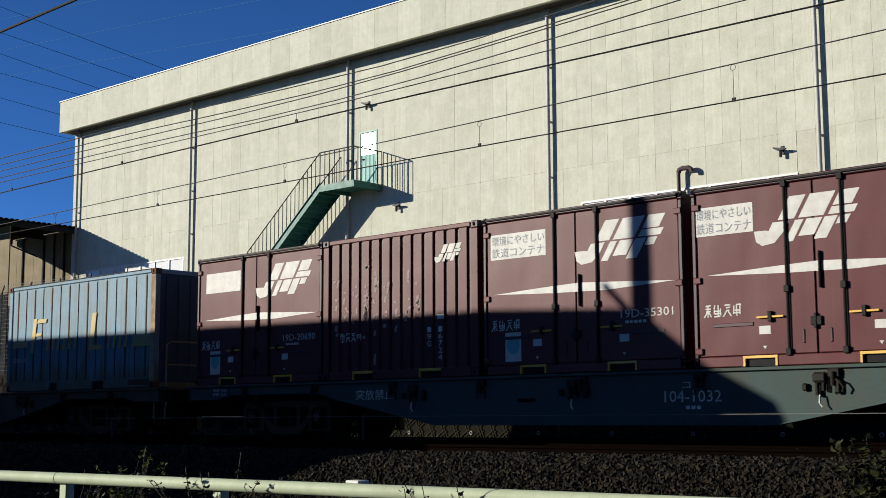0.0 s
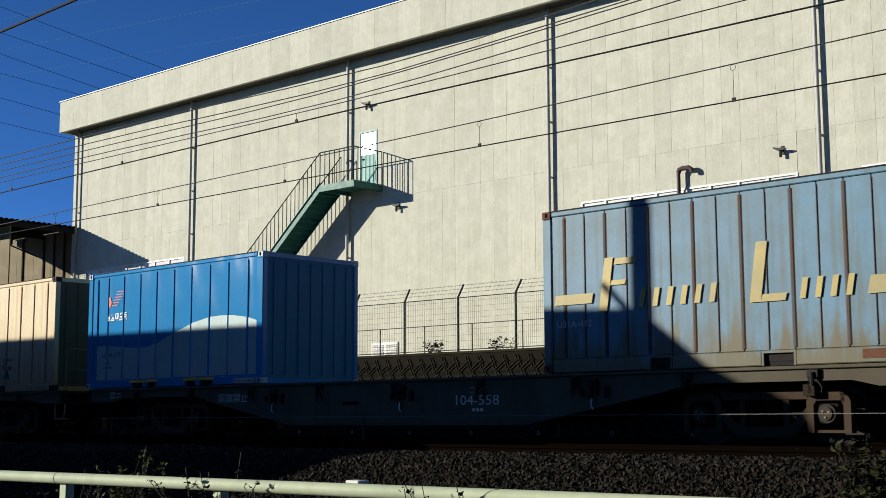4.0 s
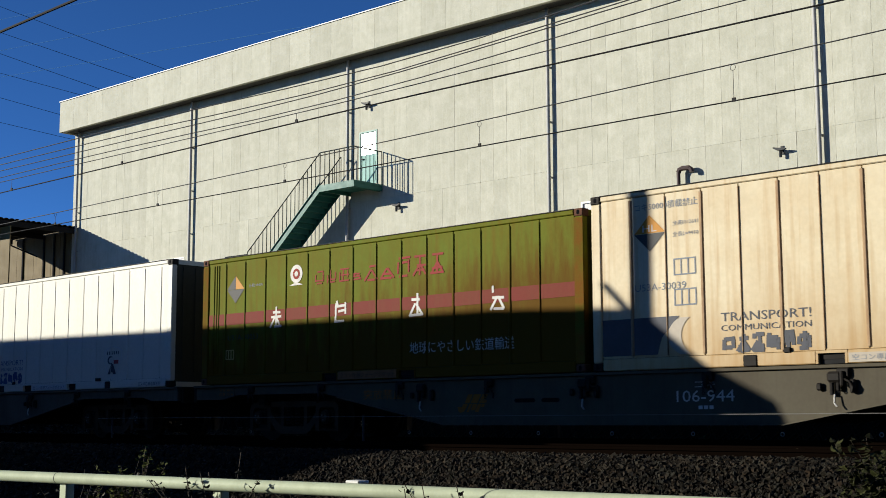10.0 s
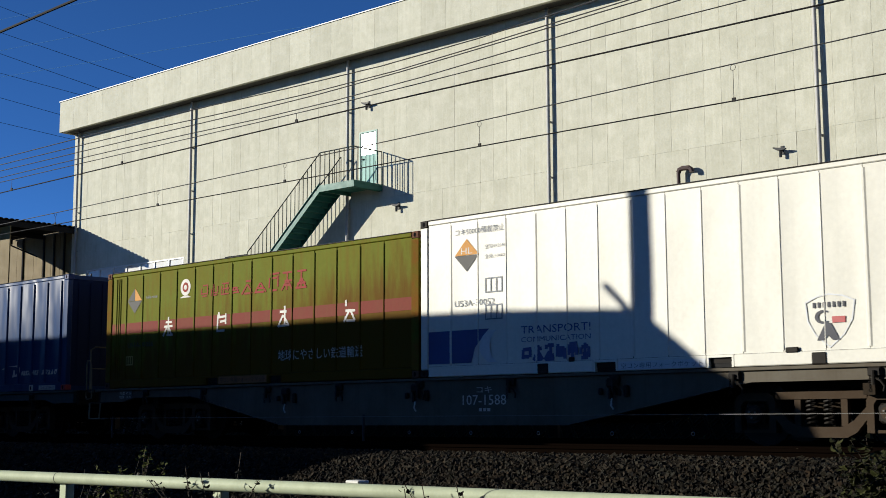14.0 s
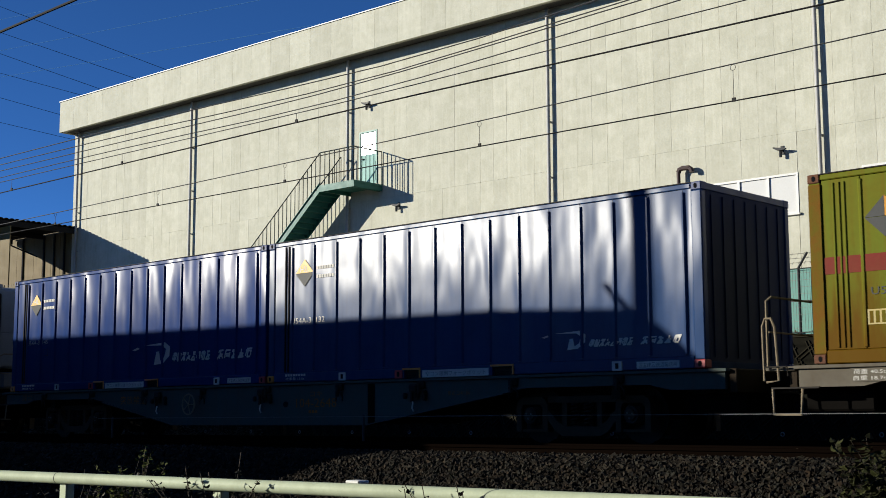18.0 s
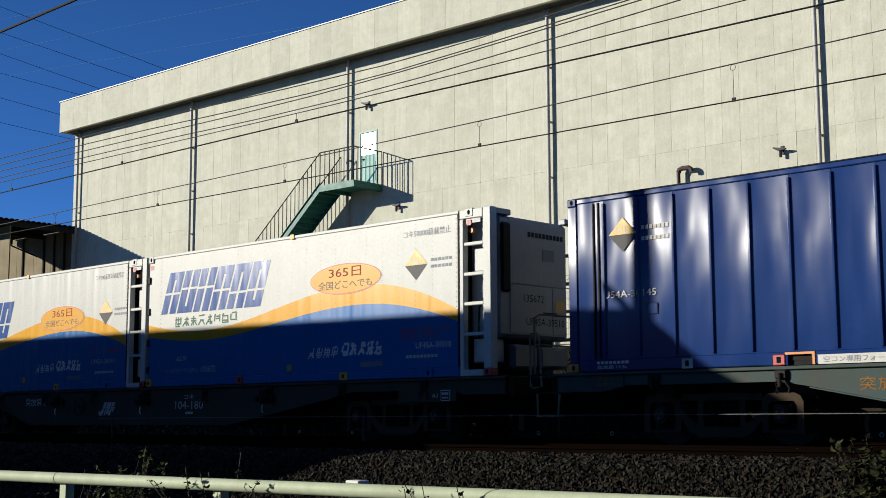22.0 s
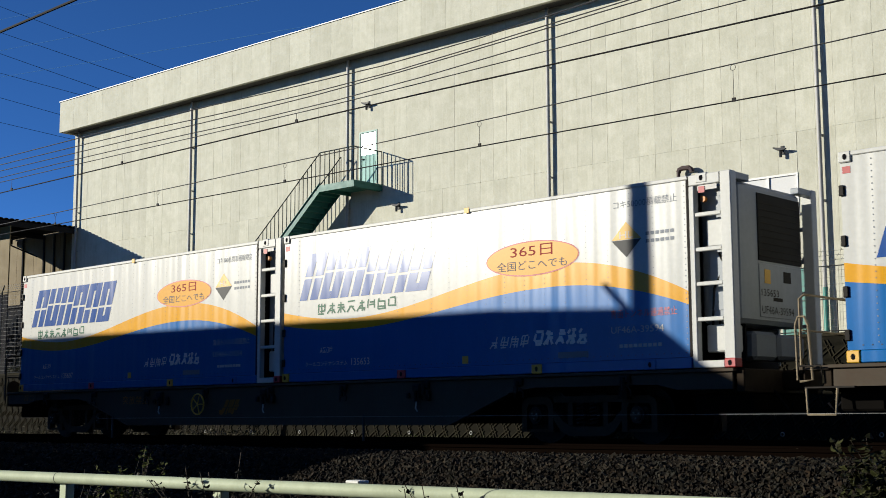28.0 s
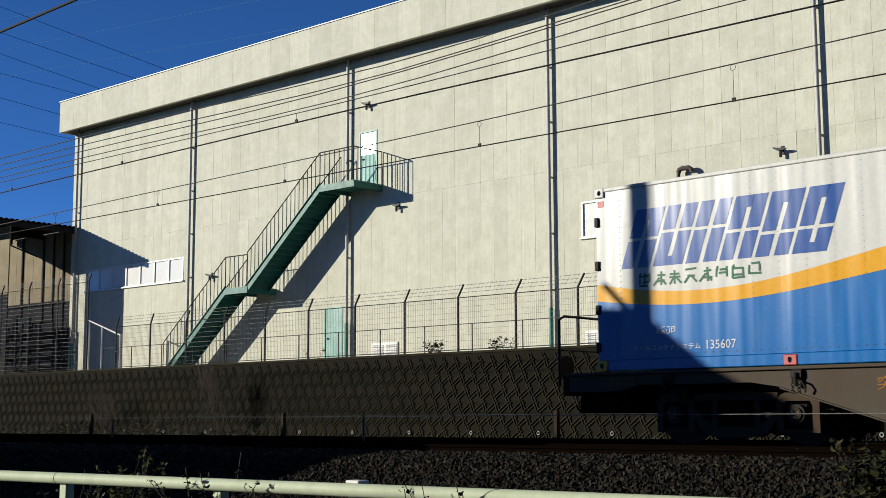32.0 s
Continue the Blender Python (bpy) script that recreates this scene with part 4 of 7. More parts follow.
def glyphs(n, x0, x1, z0, z1, mat, parent, y, name="marking", seed=1, lean=0.0, pen=0.11):
    """A row of unreadable square signs, each a few crossing strokes."""
    rnd = random.Random(seed)
    w = (x1 - x0) / n
    h = z1 - z0
    s = Shape()
    k = 0
    for i in range(n):
        a = x0 + (i + 0.07) * w

        def put(p, q, t=1.0):
            nonlocal k
            k += 1
            e = [(a + c[0] * w * 0.86 + lean * c[1], z0 + c[1] * h) for c in (p, q)]
            s.flat(bar(e[0], e[1], h * pen * t), y - 0.0004 * (k % 7))
        left = rnd.uniform(0.0, 0.12)
        kind = rnd.randrange(4)
        tops = rnd.sample([0.06, 0.28, 0.5, 0.72, 0.94], rnd.choice([2, 3, 3]))
        for z in tops:
            put((left + rnd.uniform(0, 0.3), z), (1 - rnd.uniform(0, 0.25), z + rnd.uniform(-0.03, 0.05)))
        if kind in (0, 1):
            c = rnd.uniform(0.35, 0.65)
            put((c, 0.02), (c + rnd.uniform(-0.04, 0.04), 0.98))
        if kind in (1, 2):
            put((0.48, 0.55), (rnd.uniform(0.0, 0.12), 0.02))
            put((0.52, 0.55), (rnd.uniform(0.88, 1.0), 0.04))
        if kind in (0, 3):
            put((0.10, rnd.uniform(0.0, 0.3)), (0.14, rnd.uniform(0.6, 0.95)))
            put((0.86, rnd.uniform(0.0, 0.4)), (0.86, rnd.uniform(0.7, 0.97)))
        if rnd.random() < 0.5:
            put((0.2, 0.98), (rnd.uniform(0.02, 0.3), 0.7))
    return part(name, s, mat, parent)


SIGN_GREY = paint("dark_grey_film", (0.0402, 0.0423, 0.0423), 0.5, spec=0.15, dirt=0.3)
SIGN_ORANGE = paint("yellow_orange_film", (0.453, 0.197, 0.0146), 0.5, spec=0.15, dirt=0.3)


def diamond(parent, x, z, y, r=0.265, up=SIGN_ORANGE, low=SIGN_GREY, split=False):
    s = Shape().flat([(x - r, z), (x + r, z), (x, z + r)], y)
    d = part("diamond_sign", s, up, parent, "orange and grey diamond sign")
    part("lower_half", Shape().flat([(x - r, z - 0.006), (x, z - r), (x + r, z - 0.006)], y), low, d)
    if split:
        part("grey_quarter", Shape().flat([(x - r, z), (x, z), (x, z + r)], y - 0.002), SIGN_GREY, d)
    else:
        text("HL", x - 0.12, x + 0.12, z + 0.02, z + 0.12, DIM_WHITE, d, y - 0.002)
    return d


def castings(ob, L, H, mat, frame_mat, c=0.17):
    """Corner castings, corner posts and the frame of top and bottom rails."""
    for x in (0.0, L - c):
        for y in (-0.006, DEPTH - 0.15):
            for z in (0.0, H - 0.115):
                k = Shape().box(x - (0.005 if x == 0 else -0.005), x + c + (0.005 if x else -0.005), y, y + 0.156, z, z + 0.118, cut=0.012)
                cc = part("corner_casting", k, mat, ob)
                if y < 0:
                    # flat black oval stands for the shade inside the lock hole
                    hole = [(x + c / 2 + 0.028 * math.cos(a), z + 0.059 + 0.038 * math.sin(a)) for a in [i * math.pi / 5 for i in range(10)]]
                    part("lock_hole_shade", Shape().flat(hole, y - 0.004), BLACK, cc)
        for y in (0.0, DEPTH - 0.12):
            part("corner_post", Shape().box(x, x + c, y, y + 0.12, 0.118, H - 0.115, cut=0.015), frame_mat, ob)


def shell(name, x, L, H, mat, label, category="freight container", side_x0=0.5, side_x1=None, pitch=0.605, first=0.71, ribs=True, sheet_y=0.022,
          frame_mat=None, cast_mat=None, rail=0.17, thick_every=2, rib_mat=None, pockets=(), end_mat=None, bulge=0.0, rib_h=0.020, group="containers on the train"):
    """A steel box container with ribbed sheet sides, lying on the wagon deck."""
    ob = thing(name, label, category, pose(x, SIDE, DECK), group=group)
    frame_mat, cast_mat, rib_mat, end_mat = frame_mat or mat, cast_mat or CAST_DARK, rib_mat or mat, end_mat or mat
    side_x1 = side_x1 or L - 0.17
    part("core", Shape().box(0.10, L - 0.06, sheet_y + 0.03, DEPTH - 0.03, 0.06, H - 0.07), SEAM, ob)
    part("roof_panel", Shape().box(0.05, L - 0.05, 0.05, DEPTH - 0.05, H - 0.068, H - 0.02, cut=0.01), mat, ob)
    part("far_side", Shape().box(0.17, L - 0.17, DEPTH - 0.028, DEPTH - 0.005, 0.1, H - 0.1), mat, ob)
    castings(ob, L, H, cast_mat, frame_mat)
    part("top_rail", Shape().box(0.175, L - 0.175, 0.0, 0.09, H - 0.085, H - 0.01, cut=0.012), frame_mat, ob)
    # thin dark strip along the top edge
    part("roof_dark_strip", Shape().box(0.17, L - 0.17, -0.006, 0.05, H - 0.009, H + 0.004), CAST_DARK, ob)
    # bottom rail, broken by the fork pockets
    cuts = [0.175] + [c for p in sorted(pockets) for c in p] + [L - 0.175]
    for a, b in zip(cuts[::2], cuts[1::2]):
        part("bottom_rail", Shape().box(a, b, 0.0, 0.1, 0.0, rail, cut=0.012), frame_mat, ob)
    for a, b in pockets:
        # black block gives the pocket its inner shade
        p = part("pocket_shade_block", Shape().box(a, b, 0.06, 0.4, 0.0, rail - 0.02), GRILLE, ob)
        part("pocket_rim", Shape().box(a, b, 0.0, 0.06, rail - 0.035, rail).box(a, a + 0.03, 0, 0.06, 0, rail - 0.036).box(b - 0.03, b, 0, 0.06, 0, rail - 0.036), frame_mat, p)
    # side sheets between the seams
    seams = [0.172]
    s = first
    while s < side_x1 - 0.12:
        seams.append(s)
        s += pitch
    seams.append(L - 0.172)
    for k, (a, b) in enumerate(zip(seams, seams[1:])):
        if bulge:
            part("side_sheet", buckled(a + 0.004, b - 0.004, sheet_y, rail + 0.004, H - 0.088, bulge, int(x * 100) + k), mat, ob, smooth=True)
            continue
        part("side_sheet", Shape().box(a + 0.006, b - 0.006, sheet_y, sheet_y + 0.025, rail + 0.004, H - 0.09, cut=0.005), mat, ob)
    if ribs:
        for i, s in enumerate(seams[1:-1]):
            w = 0.034 if i % thick_every == 0 else 0.012
            part("rib", Shape().slab([(s - w, sheet_y), (s - w * 0.4, sheet_y - rib_h), (s + w * 0.4, sheet_y - rib_h), (s + w, sheet_y)], "z", rail + 0.03, H - 0.13), rib_mat, ob)
    # ends: end_mat is a darker copy with the end faces' shade put in
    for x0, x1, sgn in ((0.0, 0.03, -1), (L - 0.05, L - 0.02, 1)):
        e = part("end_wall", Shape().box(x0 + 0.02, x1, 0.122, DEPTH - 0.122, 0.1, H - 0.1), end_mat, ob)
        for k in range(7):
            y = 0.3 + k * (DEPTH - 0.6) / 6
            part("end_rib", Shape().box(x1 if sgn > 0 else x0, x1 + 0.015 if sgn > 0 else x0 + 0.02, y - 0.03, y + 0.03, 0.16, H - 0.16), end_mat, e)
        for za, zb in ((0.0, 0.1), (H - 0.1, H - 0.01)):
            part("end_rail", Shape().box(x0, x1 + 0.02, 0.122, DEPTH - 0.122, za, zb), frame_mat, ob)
    MOVING.append((ob, x, DECK))
    return ob


# -- maroon twelve-foot boxes with doors in the side
DY = 0.016
GREY_TAPE = MARK_GREY


def jr_swoosh(ob, x0, x1, z0, z1, y, mat=DIM_WHITE):
    """The carrier's mark as leaning cream blocks cut by a thin line."""
    w, h = x1 - x0, z1 - z0
    lean = 0.24 * w

    def q(a, b, lo=0.0, hi=1.0):
        return [(x0 + a * w + lean * lo, z0 + h * lo), (x0 + b * w + lean * lo, z0 + h * lo), (x0 + b * w + lean * hi, z0 + h * hi), (x0 + a * w + lean * hi, z0 + h * hi)]
    mk = part("company_mark", Shape().flat(q(0.06, 0.22, 0.22, 0.46), y).flat(q(0.10, 0.26, 0.50, 1.0), y), mat, ob, "cream company mark of leaning blocks")
    part("mark_foot", Shape().flat([(x0 - 0.02 * w, z0 + 0.30 * h), (x0, z0 + 0.06 * h), (x0 + 0.06 * w, z0 - 0.04 * h), (x0 + 0.18 * w, z0), (x0 + 0.27 * w, z0 + 0.218 * h), (x0 + 0.09 * w, z0 + 0.30 * h)], y), mat, mk)
    part("mark_middle", Shape().flat(q(0.28, 0.36, 0.0, 0.46), y).flat(q(0.30, 0.54, 0.50, 1.0), y).flat(q(0.39, 0.54, 0.10, 0.46), y), mat, mk)
    part("mark_arm", Shape().flat(q(0.56, 0.68, 0.0, 0.46), y).flat(q(0.70, 0.80, 0.28, 0.46), y).flat(q(0.58, 0.82, 0.50, 0.66), y).flat(q(0.58, 0.76, 0.69, 1.0), y), mat, mk)


def door_container(x, label, box=0, number="", sticker=False, extra=""):
    L, H = 3.74, 2.5
    ob = thing("freight_container", label, "freight container", pose(x, SIDE, DECK), group="containers on the train")
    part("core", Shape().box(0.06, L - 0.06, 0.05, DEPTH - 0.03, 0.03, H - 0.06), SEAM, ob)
    part("roof_panel", Shape().box(0.04, L - 0.04, 0.03, DEPTH - 0.03, H - 0.058, H - 0.01, cut=0.012), MAROON, ob)
    part("far_side", Shape().box(0.1, L - 0.1, DEPTH - 0.028, DEPTH - 0.005, 0.1, H - 0.1), MAROON, ob)
    castings(ob, L, H, MAROON_DARK, MAROON_DARK, c=0.07)
    part("top_rail", Shape().box(0.075, L - 0.075, -0.01, 0.06, H - 0.09, H - 0.01, cut=0.012), MAROON_DARK, ob)
    part("drip_edge", Shape().box(0.075, L - 0.075, -0.035, -0.012, H - 0.06, H - 0.035), CAST_DARK, ob)
    part("bottom_rail", Shape().box(0.075, 0.76, 0.0, 0.08, 0.0, 0.14, cut=0.01).box(1.27, 2.42, 0.0, 0.08, 0.0, 0.14, cut=0.01).box(2.93, L - 0.075, 0.0, 0.08, 0.0, 0.14, cut=0.01), MAROON, ob)
    for a, b in ((0.76, 1.27), (2.42, 2.93)):
        # pocket hollows filled with black in place of their shade
        p = part("pocket_shade_block", Shape().box(a + 0.02, b - 0.02, 0.03, 0.4, 0.0, 0.10), GRILLE, ob)
        part("pocket_rim", Shape().box(a, b, -0.012, 0.03, 0.105, 0.14).box(a, a + 0.03, -0.012, 0.03, 0.0, 0.104).box(b - 0.03, b, -0.012, 0.03, 0.0, 0.104), YELLOW, p, "yellow rim round the fork pocket")
    # fixed side sheets and two narrow doors
    for a, b, nm in ((0.078, 1.42, "side_sheet"), (1.46, 1.83, "door_leaf"), (1.85, 2.22, "door_leaf"), (2.26, L - 0.078, "side_sheet")):
        d = part(nm, Shape().box(a, b, 0.02, 0.045, 0.15, H - 0.1, cut=0.008), MAROON, ob)
        if nm == "door_leaf":
            part("latch_slot", Shape().box((a + b) / 2 - 0.015, (a + b) / 2 + 0.015, 0.006, 0.02, 0.28, 0.46, cut=0.004), MAROON_DARK, d)
    for s in (1.44, 2.24):
        bar = part("lock_bar", Shape().tube((s, 0.0, 0.12), (s, 0.0, H - 0.02), 0.020, 8), CAST_DARK, ob, "dark door lock bar")
        for z in (0.17, 1.0, H - 0.10):
            part("bar_bracket", Shape().box(s - 0.04, s + 0.04, -0.03, 0.02, z - 0.045, z + 0.045, cut=0.008), CAST_DARK, bar)
    part("door_lever", Shape().box(1.90, 1.935, -0.02, 0.018, 0.98, 1.46, cut=0.008), BLACK, ob)
    part("door_lock", Shape().box(1.76, 1.92, -0.015, 0.018, 0.50, 0.62, cut=0.01).box(1.81, 1.85, -0.025, 0.018, 0.46, 0.66, cut=0.006), CAST_DARK, ob)
    for a, b in ((0.98, 1.38), (2.30, 2.70)):
        h = part("lever_handle", Shape().box(a, b, -0.018, 0.0, 0.63, 0.66, cut=0.006), YELLOW, ob, "yellow pull handle")
        part("handle_catch", Shape().box(a + 0.17, a + 0.23, -0.03, 0.018, 0.58, 0.72, cut=0.008), CAST_DARK, h)
    for a, b, z in ((0.30, 0.92, 0.54), (2.80, 3.40, 0.52)):
        part("vent_slot", Shape().box(a, b, 0.008, 0.02, z, z + 0.05, cut=0.006), MAROON_DARK, ob)
    for z in (0.22, 1.2, 2.22):
        for xx in (0.0, L - 0.15):
            part("side_bracket", Shape().box(xx + 0.01, xx + 0.14, -0.012, 0.018, z - 0.045, z + 0.045, cut=0.012), MAROON, ob)
    # markings
    decal("stripe", [(0.20, 1.26), (1.4, 1.21), (2.4, 1.19), (3.60, 1.245), (2.4, 1.31), (1.9, 1.335), (1.2, 1.31)], DIM_WHITE, ob, DY, "tapering cream stripe")
    jr_swoosh(ob, 1.0 if box == 2 else 1.86, 2.5 if box == 2 else 3.46, 1.62, 2.22, DY)
    if box == 1:
        decal("blank_board", rect(0.27, 1.36, 1.79, 2.18), DIM_WHITE, ob, DY, "blank cream board")
    else:
        a, b = (0.05, 0.96) if box == 2 else (0.15, 1.27)
        bd = decal("notice_board", rect(a, b, 1.81, 2.21), DIM_WHITE, ob, DY, "white notice with dark lettering")
        text("環境にやさしい", a + 0.03, b - 0.03, 2.03, 2.18, GREY_TAPE, bd, DY - 0.003)
        text("鉄道コンテナ", a + 0.03, b - 0.03, 1.84, 1.99, GREY_TAPE, bd, DY - 0.003)
    glyphs(4, 0.15, 0.75, 0.68, 0.85, DIM_WHITE, ob, DY, "company_name", 3)
    if number:
        text(number, 2.65, 3.55, 0.76, 0.88, DIM_WHITE, ob, DY, "container_number")
        strokes(5, 2.72, 3.1, 0.68, 0.72, DIM_WHITE, ob, DY, name="small_print")
        strokes(5, 2.95, 3.45, 0.40, 0.60, MAROON_DARK, ob, DY, name="ticket_frame", gap=0.75)
    if sticker:
        st = decal("poster", rect(0.44, 0.76, 0.20, 0.65), DIM_WHITE, ob, DY, "small pale poster with a blue-green disc")
        part("poster_disc", Shape().flat([(0.60 + 0.13 * math.cos(a), 0.46 + 0.15 * math.sin(a)) for a in [i * math.pi / 10 for i in range(20)]], DY - 0.003), paint("poster_teal", (0.117, 0.306, 0.328), 0.5), st)
    for a in (1.0, 2.62):
        decal("inspection_label", rect(a, a + 0.17, 0.42, 0.53), DIM_WHITE, ob, DY)
        decal("arrow_mark", [(a + 0.08, 0.22), (a + 0.11, 0.265), (a + 0.05, 0.265)], DIM_WHITE, ob, DY)
    for x0, x1 in ((0.0, 0.03), (L - 0.05, L - 0.02)):
        part("end_wall", Shape().box(x0 + 0.02, x1, 0.122, DEPTH - 0.122, 0.05, H - 0.06), MAROON, ob)
    MOVING.append((ob, x, DECK))
    return ob


def corrugated_container(x, label):
    L, H = 3.74, 2.5
    ob = thing("freight_container", label, "freight container", pose(x, SIDE, DECK), group="containers on the train")
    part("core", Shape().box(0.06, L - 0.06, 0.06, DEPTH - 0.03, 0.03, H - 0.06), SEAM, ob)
    part("roof_panel", Shape().box(0.04, L - 0.04, 0.03, DEPTH - 0.03, H - 0.058, H - 0.01, cut=0.012), MAROON, ob)
    castings(ob, L, H, MAROON_DARK, MAROON, c=0.16)
    part("top_rail", Shape().box(0.165, L - 0.165, -0.005, 0.06, H - 0.09, H - 0.01, cut=0.012), MAROON, ob)
    part("bottom_rail", Shape().box(0.165, 0.80, 0.0, 0.08, 0.0, 0.15, cut=0.01).box(1.30, 2.42, 0.0, 0.08, 0.0, 0.15, cut=0.01).box(2.92, L - 0.165, 0.0, 0.08, 0.0, 0.15, cut=0.01), MAROON, ob)
    for a, b in ((0.80, 1.30), (2.42, 2.92)):
        # black filling stands for shade within each pocket
        p = part("pocket_shade_block", Shape().box(a + 0.02, b - 0.02, 0.03, 0.4, 0.0, 0.10), GRILLE, ob)
        part("pocket_rim", Shape().box(a, b, -0.012, 0.03, 0.105, 0.15).box(a, a + 0.03, -0.012, 0.03, 0.0, 0.104), YELLOW, p, "yellow rim round the fork pocket")
    step = 0.2555
    for i in range(13):
        a = 0.22 + i * step
        part("corrugation", Shape().slab([(a, 0.055), (a + 0.03, 0.012), (a + step - 0.06, 0.012), (a + step - 0.03, 0.055)], "z", 0.152, H - 0.095), MAROON, ob)
    # valleys in a darker maroon than the ridges
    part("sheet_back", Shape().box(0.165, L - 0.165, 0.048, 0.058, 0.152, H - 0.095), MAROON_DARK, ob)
    jr_swoosh(ob, 2.78, 3.38, 1.89, 2.17, 0.006)
    glyphs(4, 0.45, 1.02, 0.66, 0.82, DIM_WHITE, ob, 0.006, "company_name", 4)
    for i, ch in enumerate("16724"):
        text(ch, 2.85, 2.94, 0.74 - i * 0.115, 0.83 - i * 0.115, DIM_WHITE, ob, 0.006, "container_number")
    for i, ch in enumerate("19G"):
        text(ch, 2.60, 2.69, 0.74 - i * 0.115, 0.83 - i * 0.115, DIM_WHITE, ob, 0.006, "container_number")
    decal("inspection_label", rect(2.82, 2.98, 0.95, 1.03), DIM_WHITE, ob, 0.006)
    rnd = random.Random(5)
    s = Shape()
    for i in range(70):
        c = rnd.choice([0, 0, 1, 2, 3, 3, 4, 5, 6, 7, 8])
        a = 0.26 + c * step + rnd.uniform(0, 0.10)
        z = rnd.gauss(1.28, 0.28)
        h = rnd.uniform(0.03, 0.2) * rnd.random() + 0.02
        s.flat([(a, z), (a + rnd.uniform(0.03, 0.08), z - 0.02), (a + rnd.uniform(0.04, 0.09), z + h), (a + 0.01, z + h * 0.8)], 0.008)
    tagged(part("scrape_mark", s, paint("scraped_primer", (0.23, 0.17, 0.16), 0.7), ob, "pale scrapes on the ridges"), kind="stuff")
    for x0, x1 in ((0.0, 0.03), (L - 0.05, L - 0.02)):
        part("end_wall", Shape().box(x0 + 0.02, x1, 0.122, DEPTH - 0.122, 0.05, H - 0.06), MAROON, ob)
    MOVING.append((ob, x, DECK))
    return ob


door_container(44.49, "maroon steel box container with side doors and blank cream board", 1, "19D-20690", True)
corrugated_container(48.26, "maroon corrugated steel box container, scraped, on a flat wagon")
door_container(52.11, "maroon steel box container with notice board and small poster", 0, "19D-35301", True)
door_container(56.0, "maroon steel box container with yellow-rimmed fork pockets", 2)

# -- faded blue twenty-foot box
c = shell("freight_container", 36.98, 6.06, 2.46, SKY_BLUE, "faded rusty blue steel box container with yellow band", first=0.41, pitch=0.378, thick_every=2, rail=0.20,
          frame_mat=SKY_BLUE, cast_mat=RUST, rib_mat=material("rust_streaked_rib", (0.092, 0.057, 0.035), 0.8, dirt=0.7, dirt_color=(0.0644, 0.092, 0.120), scale=2.0, spec=0.1), rib_h=0.014, pockets=((1.9, 2.3), (3.7, 4.2)), end_mat=paint("shaded_dull_blue_end", (0.0256, 0.0547, 0.0876), 0.6, spec=0.1))
part("post_face", Shape().box(5.90, 6.062, -0.004, -0.001, 0.13, 2.33), material("rusted_cream_post", (0.331, 0.258, 0.175), 0.8, dirt=0.85, dirt_color=(0.092, 0.0414, 0.0184), scale=3.0, spec=0.1), c, "rust-eaten cream corner post")
part("rust_patch", Shape().flat(rect(5.12, 5.88, 0.05, 0.17), -0.004), RUST, c, "rusty patch on the bottom rail")
decal("yellow_band", rect(0.22, 0.92, 1.01, 1.16, 0.03), GOLD, c, -0.003)
decal("yellow_band", rect(5.22, 5.88, 0.86, 1.09, 0.05), GOLD, c, -0.003)
for a, b, z0, z1, ln in ((1.05, 1.20, 0.88, 1.66, 0.12), (3.55, 3.72, 0.85, 1.66, 0.12)):
    m = decal("tall_yellow_mark", rect(a, b, z0, z1, ln), GOLD, c, -0.003)
    if a < 2:
        decal("mark_bar", rect(1.33, 1.72, 1.55, 1.64, 0.03), GOLD, m, -0.003)
        decal("mark_bar", rect(1.26, 1.52, 1.25, 1.32, 0.03), GOLD, m, -0.003)
    else:
        decal("mark_bar", rect(3.72, 4.08, 0.85, 0.95, 0.03), GOLD, m, -0.003)
strokes(6, 1.68, 3.08, 0.90, 1.16, GOLD, c, -0.003, 0.05, gap=0.62)
strokes(4, 4.22, 5.08, 0.86, 1.13, GOLD, c, -0.003, 0.05, gap=0.62)
text("U31A-412", 0.27, 0.92, 0.67, 0.77, DIM_WHITE, c, -0.003, "container_number")

# -- bright blue twenty-foot box with a pale lower field
BLUE_POCKETS = ((1.72, 2.19), (2.28, 2.66), (3.62, 4.02), (4.10, 4.58))
c = shell("freight_container", 24.13, 6.07, 2.5, BRIGHT_BLUE, "glossy bright blue steel box container with pale wavy field", first=0.76, pitch=0.604, thick_every=2, rail=0.16, rib_mat=BRIGHT_BLUE, bulge=0.013,
          cast_mat=paint("pale_blue_casting", (0.219, 0.328, 0.402), 0.4), pockets=BLUE_POCKETS, end_mat=paint("shaded_bright_blue_end", (0.006, 0.125, 0.23), 0.5, spec=0.12))
for s in (0.35, 5.90):
    part("rib", Shape().slab([(s - 0.03, 0.022), (s - 0.012, 0.002), (s + 0.012, 0.002), (s + 0.03, 0.022)], "z", 0.19, 2.37), BRIGHT_BLUE, c)
for a, b in BLUE_POCKETS:
    part("pocket_lip", Shape().box(a - 0.02, b + 0.02, -0.008, 0.0, 0.10, 0.158), YELLOW, c, "yellow lip over the fork pocket")
field = [(0.36, 0.18), (5.9, 0.18), (5.9, 1.19), (5.58, 1.27), (5.14, 1.33), (4.75, 1.345), (4.39, 1.335), (3.84, 1.25), (3.2, 1.075), (2.6, 0.89), (2.3, 0.835), (1.85, 0.82), (1.4, 0.86), (0.85, 0.905), (0.36, 0.92)]
decal("pale_field", field, PALE_HILL, c, DY + 0.002, "pale blue-grey field below a wavy edge")
